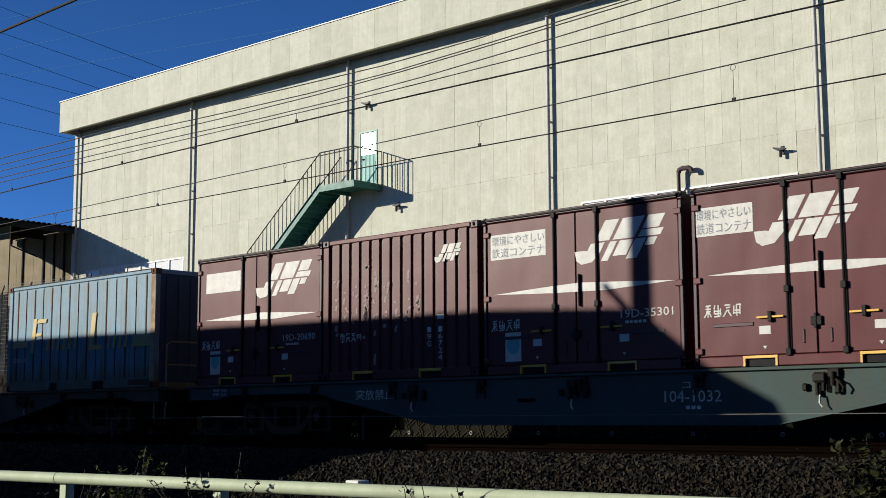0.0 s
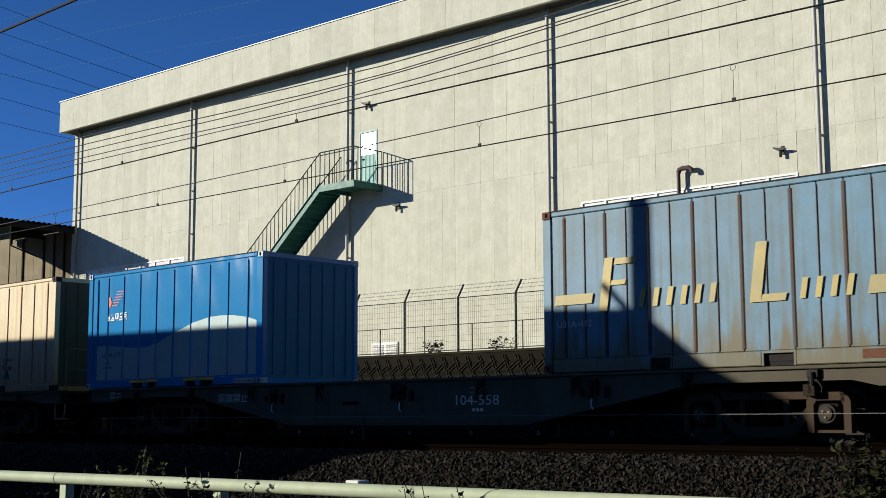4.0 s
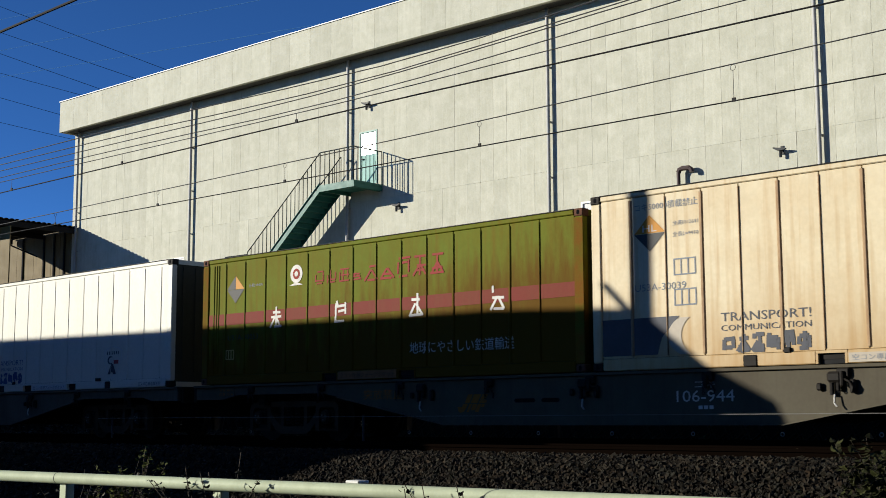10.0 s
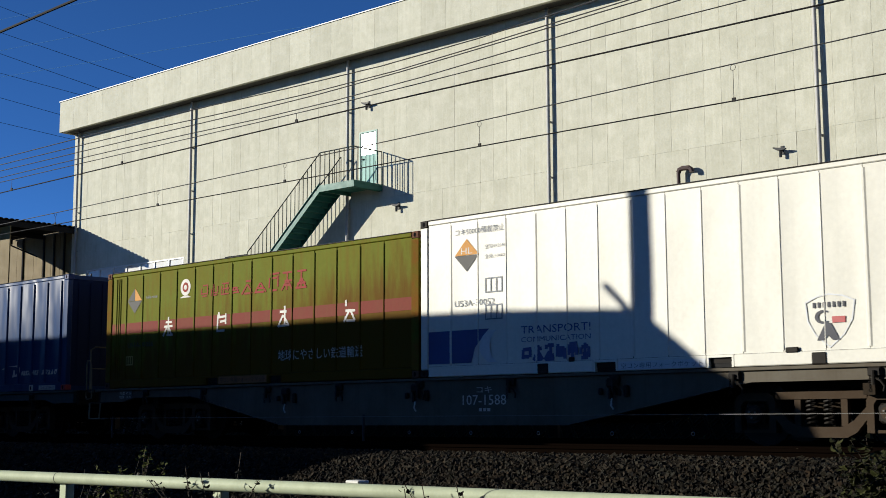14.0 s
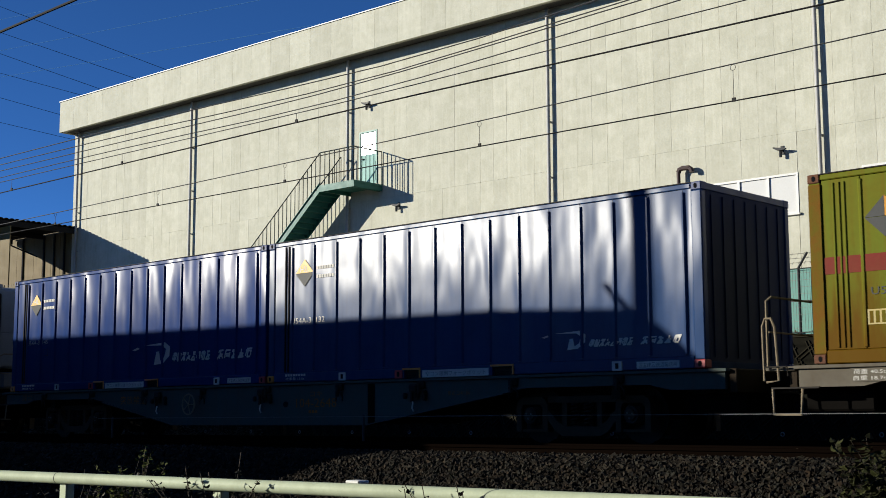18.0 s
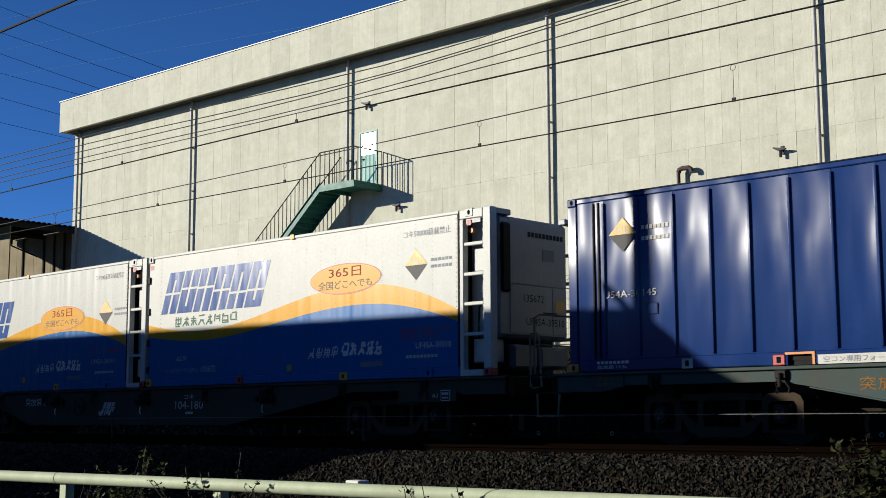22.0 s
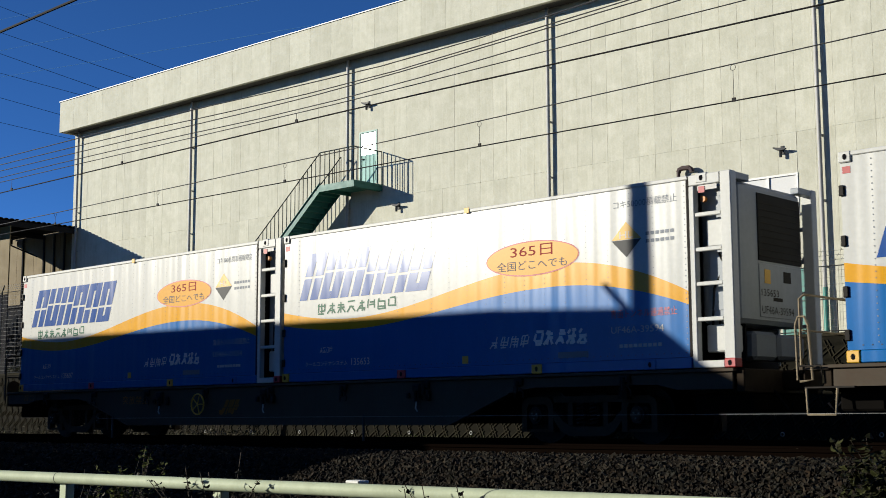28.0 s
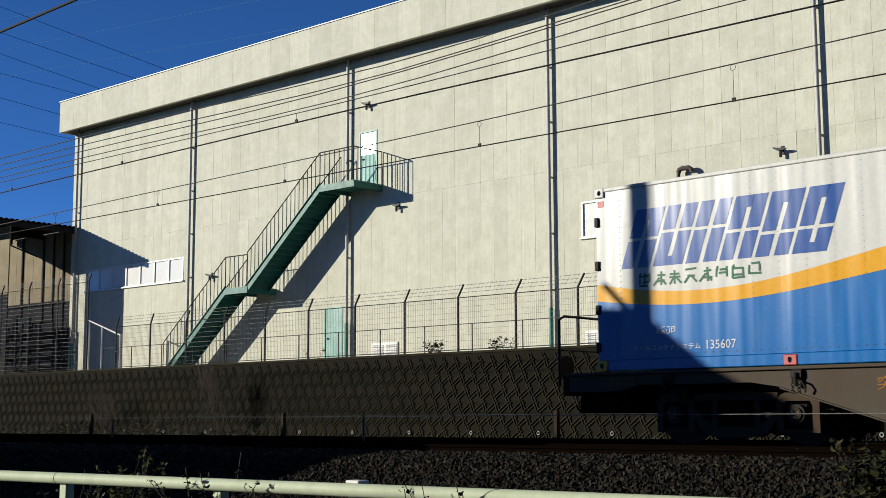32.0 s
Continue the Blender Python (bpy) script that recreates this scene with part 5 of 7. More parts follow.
decal("red_mark", [(0.76, 1.72), (0.74, 1.86), (0.72, 2.0), (0.86, 1.94), (0.90, 1.82), (0.84, 1.74)], paint("red_film", (0.402, 0.0365, 0.0292), 0.4), c, DY, "red mark with feathered stripes")
for k in range(6):
    decal("red_stripe", rect(0.90 + 0.04 * k, 1.14 + 0.05 * k, 1.76 + 0.058 * k, 1.782 + 0.058 * k), paint("thin_red_film", (0.306, 0.0438, 0.0584), 0.4) if k == 0 else bpy.data.materials["thin_red_film"], c, DY)
glyphs(5, 0.72, 1.50, 1.44, 1.60, WHITE, c, DY, "white_marking", 55, 0.01, 0.10)
text("U31A-595", 0.58, 1.29, 0.66, 0.76, BLACK, c, DY, "container_number")
glyphs(5, 0.60, 0.90, 0.52, 0.57, BLACK, c, DY, "small_print", 8)
glyphs(6, 0.60, 1.0, 0.42, 0.47, BLACK, c, DY, "small_print", 9)
pl = decal("plate", rect(5.23, 5.88, 0.02, 0.11), DIM_WHITE, c, -0.004)
glyphs(4, 5.25, 5.52, 0.03, 0.10, BLACK, pl, -0.007, "small_print", 93)
text("鉄道輸送用", 5.53, 5.86, 0.03, 0.10, BLACK, pl, -0.007, "notice")


def courier_marks(c, dim, blue, text_mat, num):
    text("コキ50000積載禁止", 0.78, 1.84, 2.28, 2.39, text_mat, c, DY, "notice", "loading notice lettering")
    diamond(c, 1.03, 1.95, DY)
    text("全高H=2641", 1.42, 1.84, 2.02, 2.09, text_mat, c, DY, "size_note")
    text("全長L=9410", 1.42, 1.84, 1.86, 1.93, text_mat, c, DY, "size_note")
    text(num, 0.76, 1.62, 1.12, 1.22, text_mat, c, DY, "container_number")
    for z in (1.33, 0.90):
        fr = Shape()
        for k in range(4):
            fr.flat(rect(1.42 + k * 0.115, 1.44 + k * 0.115, z, z + 0.2), DY)
        fr.flat(rect(1.42, 1.785, z - 0.02, z - 0.001), DY).flat(rect(1.42, 1.785, z + 0.201, z + 0.22), DY)
        part("ticket_frame", fr, text_mat, c)
    decal("blue_field", [(0.172, 0.21), (1.12, 0.21), (1.20, 0.45), (1.50, 0.74), (0.172, 0.74)], blue, c, DY, "blue field")
    arc = [(1.72 - 0.42 * math.cos(a), 0.46 + 0.30 * math.sin(a)) for a in [radians(-58 + 116 * i / 14) for i in range(15)]]
    inner = [(1.84 - 0.32 * math.cos(a), 0.46 + 0.30 * math.sin(a)) for a in [radians(58 - 116 * i / 14) for i in range(15)]]
    decal("crescent", arc + inner, dim, c, DY - 0.002, "grey crescent mark")
    text("TRANSPORT!", 2.16, 3.50, 0.62, 0.74, blue, c, DY, "slogan")
    text("COMMUNICATION", 2.16, 3.50, 0.49, 0.57, blue, c, DY, "slogan")
    glyphs(6, 2.16, 3.50, 0.20, 0.44, blue, c, DY, "marking", 83, 0.0, 0.24)
    sh = [(7.30, 0.90), (7.50, 0.87), (7.66, 0.80), (7.62, 0.55), (7.50, 0.36), (7.30, 0.20), (7.10, 0.36), (6.99, 0.55), (6.96, 0.80), (7.12, 0.87)]
    rim = Shape()
    for (ax, az), (bx, bz) in zip(sh, sh[1:] + sh[:1]):
        rim.flat([(ax, az), (bx, bz), (7.31 + (bx - 7.31) * 0.94, 0.57 + (bz - 0.57) * 0.94), (7.31 + (ax - 7.31) * 0.94, 0.57 + (az - 0.57) * 0.94)], DY)
    e = part("shield_mark", rim, dim, c, "shield-shaped company emblem in outline")
    decal("shield_red", rect(7.34, 7.52, 0.52, 0.60), RED, e, DY - 0.003)
    decal("shield_peak", [(7.12, 0.30), (7.22, 0.30), (7.28, 0.36), (7.34, 0.30), (7.44, 0.30), (7.32, 0.52), (7.24, 0.52)], NAVY_MARK, e, DY - 0.003)
    ringpts = [(7.22 + 0.12 * math.cos(a), 0.60 + 0.09 * math.sin(a)) for a in [radians(60 + 240 * i / 14) for i in range(15)]]
    ringin = [(7.24 + 0.09 * math.cos(a), 0.60 + 0.06 * math.sin(a)) for a in [radians(300 - 240 * i / 14) for i in range(15)]]
    decal("shield_arc", ringpts + ringin, NAVY_MARK, e, DY - 0.003)
    strokes(7, 7.06, 7.54, 0.72, 0.79, NAVY_MARK, e, DY - 0.003, gap=0.5)
    decal("pocket_plate", rect(4.0, 5.46, 0.01, 0.13), dim, c, -0.004)
    text("空コン専用フォークポケット", 4.05, 5.42, 0.03, 0.11, text_mat, c, -0.007, "notice")
    glyphs(4, 8.3, 8.65, 0.03, 0.11, text_mat, c, -0.004, "small_print", 91)
    text("鉄道輸送用", 8.66, 9.1, 0.03, 0.11, text_mat, c, -0.004, "notice")
    for a, b, z in ((3.1, 3.2, 0.19), (6.68, 6.86, 0.19)):
        part("tie_hook", Shape().box(a, b, -0.02, 0.02, z - 0.03, z + 0.04, cut=0.01), CAST_DARK, c)
    for x in (2.5, 7.05):
        part("pin_box", Shape().box(x, x + 0.2, -0.012, 0.0, 0.0, 0.15, cut=0.01), CAST_DARK, c)


POCKETS = ((3.55, 3.98), (5.48, 5.9))
c = shell("freight_container", 13.31, 9.43, 2.585, CREAM, "dusty cream thirty-foot steel box container with grime streaks", first=0.70, pitch=0.596, pockets=POCKETS, end_mat=paint("shaded_rusty_cream_end", (0.109, 0.0876, 0.0621), 0.7, spec=0.1), rib_mat=material("rust_streaked_cream_rib", (0.306, 0.197, 0.0948), 0.7, dirt=0.7, dirt_color=(0.117, 0.0512, 0.0219), scale=2.5))
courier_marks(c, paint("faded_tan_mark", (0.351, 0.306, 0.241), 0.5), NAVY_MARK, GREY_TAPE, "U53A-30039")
# end paint far darker than the white sides, to hold the end's shade
c = shell("freight_container", -6.77, 9.44, 2.60, PURE_WHITE, "clean white thirty-foot steel box container", first=0.67, pitch=0.597, pockets=POCKETS, bulge=0.010, thick_every=3, rib_h=0.011, end_mat=paint("shaded_white_end", (0.0547, 0.0533, 0.0402), 0.7, spec=0.1))
courier_marks(c, paint("pale_grey_mark", (0.52, 0.54, 0.56), 0.4), paint("blue_field_film", (0.0256, 0.0547, 0.190), 0.4), GREY_TAPE, "U53A-30052")


def mover(x, L, label, num):
    c = shell("freight_container", x, L, 2.455, OLIVE, label, pockets=POCKETS, rib_mat=OLIVE, end_mat=paint("shaded_green_end", (0.0365, 0.0365, 0.0087), 0.6, spec=0.1), frame_mat=OLIVE, cast_mat=RUST)
    decal("red_stripe", rect(0.175, L - 0.175, 1.14, 1.36), STRIPE_RED, c, DY + 0.001, "faded red stripe along the side")
    diamond(c, 1.02, 1.82, DY, split=True)
    text("全長L=9410", 1.42, 1.84, 1.83, 1.90, GREY_TAPE, c, DY, "size_note")
    ringp = [(2.82 + 0.17 * math.cos(a), 1.98 + 0.17 * math.sin(a)) for a in [i * math.pi / 9 for i in range(18)]]
    t = decal("target_mark", ringp, DIM_WHITE, c, DY, "round white and red target mark")
    decal("target_red", [(2.82 + 0.10 * math.cos(a), 1.98 + 0.10 * math.sin(a)) for a in [i * math.pi / 8 for i in range(16)]], PINK_RED, t, DY - 0.002)
    decal("target_eye", [(2.82 + 0.05 * math.cos(a), 1.98 + 0.05 * math.sin(a)) for a in [i * math.pi / 6 for i in range(12)]], DIM_WHITE, t, DY - 0.004)
    decal("target_wing", [(2.62, 1.77), (3.0, 1.77), (2.9, 1.81), (2.75, 1.81)], DIM_WHITE, t, DY)
    glyphs(4, 3.30, 4.60, 1.74, 1.98, PINK_RED, c, DY, "red_marking", 11)
    glyphs(5, 4.62, 6.60, 1.70, 2.05, PINK_RED, c, DY, "red_marking", 12)
    for k, xx in enumerate((2.24, 4.04, 5.90, 7.72)):
        glyphs(1, xx - 0.20, xx + 0.20, 1.02, 1.42, DIM_WHITE, c, DY - 0.002, "white_marking", 20 + k)
    text("地球にやさしい鉄道輸送", 5.76, 8.05, 0.40, 0.60, DIM_WHITE, c, DY, "slogan", "white slogan lettering")
    text(num, 0.80, 1.72, 0.84, 0.94, SIGN_GREY, c, DY, "container_number")
    tk = decal("ticket_holder", rect(0.74, 1.0, 0.47, 0.66), GOLD, c, DY)
    for k in range(3):
        decal("ticket_slot", rect(0.765 + 0.08 * k, 0.815 + 0.08 * k, 0.49, 0.64), OLIVE, tk, DY - 0.002)
    for a in (0.004, L - 0.168):
        part("post_face", Shape().box(a, a + 0.164, -0.004, -0.001, 0.13, 2.32), RUST_ORANGE, c, "rust-eaten corner post")
    pl = part("pocket_plate", Shape().box(3.99, 5.46, -0.006, -0.001, 0.015, 0.155), material("rusty_orange_plate", (0.22, 0.085, 0.022), 0.8, dirt=0.6, dirt_color=(0.09, 0.035, 0.015), scale=5) if x > 0 else bpy.data.materials["rusty_orange_plate"], c, "rusty orange plate between the fork pockets")
    text("空コン専用フォークポケット", 4.05, 5.42, 0.04, 0.13, RUST, pl, -0.009, "notice")
    for s in (0.34, 0.42, 0.49):
        part("rib", Shape().slab([(s - 0.02, 0.022), (s - 0.008, 0.004), (s + 0.008, 0.004), (s + 0.02, 0.022)], "z", 0.2, 2.32), OLIVE, c)
    return c


mover(3.73, 9.43, "weathered green and brown thirty-foot container, red stripe", "U51A-30053")
mover(-16.24, 9.43, "weathered green thirty-foot container with faded red stripe", "U51A-30056")


def group_box(x, num, skin):
    c = shell("freight_container", x, 9.44, 2.60, skin, "royal blue thirty-foot steel container with buckled sheets", pockets=((3.56, 3.98), (5.52, 6.0)), thick_every=1, rib_mat=skin, bulge=0.014, first=0.66, rib_h=0.032,
              end_mat=paint("shaded_royal_end", (0.008, 0.0175, 0.0547), 0.6, spec=0.1), cast_mat=paint("blue_casting", (0.0219, 0.0365, 0.117), 0.5))
    diamond(c, 1.0, 1.98, DY, 0.25, up=YELLOW)
    strokes(7, 1.32, 1.80, 2.02, 2.08, DIM_WHITE, c, DY)
    strokes(7, 1.32, 1.80, 1.86, 1.92, DIM_WHITE, c, DY)
    text(num, 0.64, 1.56, 1.06, 1.16, DIM_WHITE, c, DY, "container_number")
    # the older box carries the mark smaller and nearer its end
    size = 0.62 if skin is FADED_ROYAL else 1.0

    def at(q, z):
        return (9.02 - (9.0 - q) * size, 0.42 + (z - 0.585) * size) if size < 1 else (q, z)
    m = decal("white_mark", [at(*e) for e in [(5.80, 0.45), (6.12, 0.47), (6.34, 0.62), (6.36, 0.80), (6.18, 0.90), (5.42, 0.86), (6.08, 0.84), (6.22, 0.76), (6.16, 0.60), (6.02, 0.53), (5.98, 0.72), (5.88, 0.72)]], DIM_WHITE, c, DY, "white comet-shaped company mark")
    decal("mark_tail", [at(*e) for e in [(5.0, 0.78), (5.1, 0.76), (5.28, 0.80), (5.2, 0.83)]], DIM_WHITE, m, DY)
    for k, a, b, seed in ((8, 6.42, 7.70, 71), (5, 7.92, 9.0, 72)):
        (a, low), (b, top) = at(a, 0.50), at(b, 0.67)
        glyphs(k, a, b, low, top, DIM_WHITE, c, DY, "white_marking", seed, 0.05, 0.2)
    pl = decal("pocket_plate", rect(4.02, 5.48, 0.0, 0.12), DIM_WHITE, c, -0.004)
    text("空コン専用フォークポケット", 4.10, 5.42, 0.02, 0.10, GREY_TAPE, pl, -0.007, "notice")
    pl = decal("pocket_plate", rect(8.3, 9.02, 0.02, 0.12), DIM_WHITE, c, -0.004)
    glyphs(4, 8.34, 8.62, 0.035, 0.105, GREY_TAPE, pl, -0.007, "small_print", 92)
    text("鉄道輸送用", 8.63, 8.98, 0.035, 0.105, GREY_TAPE, pl, -0.007, "notice")
    for a in (1.97, 7.87):
        p = part("pin_box", Shape().box(a, a + 0.18, -0.012, 0.0, 0.0, 0.14, cut=0.01), DIM_WHITE, c, "white twist-lock pocket")
        decal("pin_hole_shade", rect(a + 0.06, a + 0.12, 0.03, 0.11), BLACK, p, -0.016)
    part("red_casting", Shape().box(9.264, 9.446, -0.014, 0.15, -0.002, 0.122, cut=0.012), RED, c, "red corner casting")
    part("orange_casting", Shape().box(-0.006, 0.176, -0.014, 0.15, -0.002, 0.122, cut=0.012), ORANGE, c, "orange corner casting")
    # black ovals laid on the castings for their hollow insides
    for a in (0.085, 9.355):
        decal("casting_hole_shade", [(a + 0.03 * math.cos(e), 0.06 + 0.042 * math.sin(e)) for e in [i * math.pi / 5 for i in range(10)]], BLACK, c, -0.018)
    p = part("red_pocket", Shape().box(3.375, 3.555, -0.012, 0.0, 0.0, 0.14, cut=0.01), RED, c, "red twist-lock pocket")
    decal("pin_hole_shade", rect(3.435, 3.495, 0.03, 0.11), BLACK, p, -0.016)
    for a, b in ((3.558, 3.98), (5.52, 6.0)):
        part("pocket_edge", Shape().box(a, b, -0.010, -0.003, 0.135, 0.165).box(b - 0.035, b, -0.010, -0.003, 0.0, 0.134), ORANGE, c, "worn orange rim of a fork pocket")
    strokes(8, 0.50, 1.08, 0.105, 0.145, DIM_WHITE, c, -0.004, name="small_print")
    text("総重量 13.5t", 0.52, 1.04, 0.035, 0.085, DIM_WHITE, c, -0.004, "weight_notice")
    # corner panel beside the door frame: two dark joints
    for a in (0.47, 0.56):
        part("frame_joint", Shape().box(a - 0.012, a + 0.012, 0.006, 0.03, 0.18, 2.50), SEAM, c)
    if skin is ROYAL:
        decal("small_hatch", rect(1.38, 1.58, 0.79, 0.95), SEAM, c, DY)
        decal("hatch_field", rect(1.39, 1.57, 0.80, 0.94), skin, c, DY - 0.002)
    return c


group_box(-27.30, "U54A-30132", FADED_ROYAL)
group_box(-36.82, "U54A-30145", ROYAL)


def wave_top(x):
    return 1.37 - 0.29 * math.cos(2 * math.pi * (x - 1.8) / 9.2) if x < 6.4 else 1.66 - 0.105 * (x - 6.4) ** 2


def wave_low(x):
    return 1.10 - 0.21 * math.cos(2 * math.pi * (x - 1.8) / 9.2) if x < 6.4 else 1.31 - 0.076 * (x - 6.4) ** 2


def reefer(x, label, num, notice, open_front, oval=(6.40, 1.86), lift=0.0, mark=(0.0, 0.0), sign=(7.72, 1.90), serial="135653"):
    L, H, P = 9.48, 2.70, 8.79
    ob = thing("reefer_container", label, "refrigerated container", pose(x, SIDE, DECK), group="refrigerated containers on the train")
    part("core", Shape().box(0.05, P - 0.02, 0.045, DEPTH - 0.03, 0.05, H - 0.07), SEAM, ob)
    part("roof_panel", Shape().box(0.05, P, 0.02, DEPTH - 0.02, H - 0.068, H - 0.01, cut=0.012), RF_WHITE, ob)
    part("far_side", Shape().box(0.1, P, DEPTH - 0.028, DEPTH - 0.005, 0.1, H - 0.08), RF_WHITE, ob)
    part("rear_wall", Shape().box(0.0, 0.05, 0.08, DEPTH - 0.05, 0.1, H - 0.08), RF_WHITE, ob)
    # near side: one skin in three painted fields that meet along the waves
    n = 40
    xs = [0.0 + (P - 0.0) * i / n for i in range(n + 1)]

    def field(lo, hi, name, mat, lab):
        s = Shape()
        v, f = [], []
        for i, q in enumerate(xs):
            v += [(q, 0.02, lo(q)), (q, 0.02, hi(q))]
        f = [(2 * i, 2 * i + 2, 2 * i + 3, 2 * i + 1) for i in range(n)]
        s.add(v, f)
        return part(name, s, mat, ob, lab)
    field(lambda q: 0.16, lambda q: wave_low(q) + lift, "blue_skin", RF_BLUE, "blue lower side with wavy edge")
    field(lambda q: wave_low(q) + lift, lambda q: wave_top(q) + lift, "yellow_band", RF_YELLOW, "wavy yellow band")
    field(lambda q: wave_top(q) + lift, lambda q: H - 0.06, "white_skin", RF_WHITE if serial == "135672" else RF_GLOSS, "white upper side")
    part("top_rail", Shape().box(0.0, P, 0.0, 0.06, H - 0.058, H - 0.0, cut=0.01), RF_WHITE, ob)
    part("bottom_rail", Shape().box(0.18, P, 0.0, 0.1, 0.0, 0.155, cut=0.01), RF_BLUE, ob)
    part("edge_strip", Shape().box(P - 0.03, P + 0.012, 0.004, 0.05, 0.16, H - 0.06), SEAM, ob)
    dots = Shape()
    for i in range(30):
        z = 0.25 + i * 0.08
        for q in (0.42, P - 0.07):
            dots.flat([(q - 0.008, z - 0.008), (q + 0.008, z - 0.008), (q + 0.008, z + 0.008), (q - 0.008, z + 0.008)], 0.016)
    for k in range(16):
        q = 2.58 + 0.40 * k
        if q < P - 0.3:
            for j in range(30):
                z = 0.25 + j * 0.08
                dots.flat([(q - 0.005, z - 0.005), (q + 0.005, z - 0.005), (q + 0.005, z + 0.005), (q - 0.005, z + 0.005)], 0.0165)
    tagged(part("rivets", dots, MARK_GREY, ob), kind="stuff")
    decal("yellow_plate", rect(4.47, 4.60, 0.20, 0.32), YELLOW, ob, DY - 0.002, "small yellow plate")
    dots = Shape()
    for i in range(70):
        q = 0.2 + i * 0.123
        dots.flat([(q, 0.21), (q + 0.02, 0.21), (q + 0.02, 0.225), (q, 0.225)], 0.016)
    tagged(part("rivets", dots, NAVY_MARK, ob), kind="stuff")
    for q in (3.0, 5.93, 8.0):
        tb = part("twistlock_box", Shape().box(q, q + 0.2, -0.012, 0.0, 0.0, 0.14, cut=0.01), RED if q == 3.0 else YELLOW if q == 5.93 else RF_BLUE, ob)
        decal("lock_hole_shade", [(q + 0.1 + 0.028 * math.cos(a), 0.07 + 0.04 * math.sin(a)) for a in [i * math.pi / 5 for i in range(10)]], BLACK, tb, -0.016)
    k = part("rear_casting", Shape().box(-0.01, 0.17, -0.012, 0.15, 0.0, 0.155, cut=0.012), YELLOW, ob, "yellow corner casting")
    decal("lock_hole_shade", [(0.08 + 0.03 * math.cos(a), 0.075 + 0.04 * math.sin(a)) for a in [i * math.pi / 5 for i in range(10)]], BLACK, k, -0.016)
    k = part("rear_top_casting", Shape().box(-0.01, 0.16, -0.01, 0.15, H - 0.14, H + 0.004, cut=0.012), RF_WHITE, ob)
    decal("lock_hole_shade", [(0.08 + 0.03 * math.cos(a), H - 0.07 + 0.04 * math.sin(a)) for a in [i * math.pi / 5 for i in range(10)]], BLACK, k, -0.014)
    decal("red_label", rect(0.03, 0.14, H - 0.28, H - 0.19), RED, ob, 0.016)
    for z in (0.35, 0.9, 1.55, 2.2):
        part("door_hinge", Shape().box(-0.02, 0.05, -0.012, 0.02, z - 0.07, z + 0.07, cut=0.008), CAST_DARK, ob)
    # cooling end: open frame with rungs, unit behind it
    for y0 in (0.0, DEPTH - 0.16):
        part("end_post", Shape().box(L - 0.17, L, y0, y0 + 0.16, 0.0, H, cut=0.012), RF_WHITE, ob, "white corner post")
    part("inner_post", Shape().box(P + 0.015, P + 0.10, 0.0, 0.12, 0.0, H - 0.16, cut=0.01), RF_WHITE, ob)
    part("frame_head", Shape().box(P + 0.015, L - 0.172, 0.0, 0.14, H - 0.155, H - 0.005, cut=0.01), RF_WHITE, ob)
    for y0 in (0.162, DEPTH - 0.52):
        part("frame_stub", Shape().box(L - 0.15, L - 0.01, y0, y0 + 0.36, H - 0.10, H - 0.005, cut=0.01), RF_UNIT, ob)
    for z in (0.67, 1.16, 1.64, 2.13):
        part("rung", Shape().box(P + 0.102, L - 0.172, 0.01, 0.07, z - 0.028, z + 0.028, cut=0.008), RF_WHITE, ob)
        # far rungs take the white with shade put in
        part("rung", Shape().box(P + 0.102, L - 0.172, DEPTH - 0.09, DEPTH - 0.03, z - 0.028, z + 0.028, cut=0.008), RF_UNIT, ob)
    part("frame_foot", Shape().box(P + 0.015, L - 0.172, 0.0, 0.14, 0.0, 0.10, cut=0.01), RF_WHITE, ob)
    k = part("front_casting", Shape().box(L - 0.172, L + 0.006, -0.012, 0.162, -0.002, 0.125, cut=0.012), RED, ob, "red corner casting")
    decal("lock_hole_shade", [(L - 0.085 + 0.03 * math.cos(a), 0.06 + 0.04 * math.sin(a)) for a in [i * math.pi / 5 for i in range(10)]], BLACK, k, -0.016)
    part("top_casting", Shape().box(P + 0.14, P + 0.32, -0.01, 0.15, H - 0.13, H + 0.01, cut=0.012), RF_WHITE, ob)
    decal("lock_hole_shade", [(P + 0.23 + 0.03 * math.cos(a), H - 0.06 + 0.04 * math.sin(a)) for a in [i * math.pi / 5 for i in range(10)]], BLACK, ob, -0.014)
    decal("red_label", rect(P + 0.18, P + 0.28, H - 0.27, H - 0.18), RED, ob, -0.004)
    u = part("cooling_unit", Shape().box(P + 0.02, L - 0.06, 0.24, DEPTH - 0.40, 0.62, H - 0.10, cut=0.06), RF_UNIT, ob, "white cooling unit with black grille")
    part("side_hatch", Shape().box(P + 0.18, L - 0.14, 0.228, 0.24, 0.80, 2.40, cut=0.004), RF_UNIT, u)
    part("hatch_lock", Shape().box(L - 0.28, L - 0.18, 0.218, 0.228, 1.00, 1.05), CAST_DARK, u)
    if serial == "135672":
        # older unit: white doors, one dark duct at the near corner
        part("air_duct", Shape().box(L - 0.06, L + 0.02, 0.26, 0.50, 1.34, H - 0.22, cut=0.04), GRILLE, u, "black rounded air duct")
        for y0, y1, za, zb in ((0.53, DEPTH - 0.46, 1.50, H - 0.16), (0.53, 1.60, 0.70, 1.48), (1.62, DEPTH - 0.46, 0.70, 1.48)):
            part("service_panel", Shape().box(L - 0.06, L - 0.048, y0, y1, za, zb, cut=0.006), RF_UNIT, u)
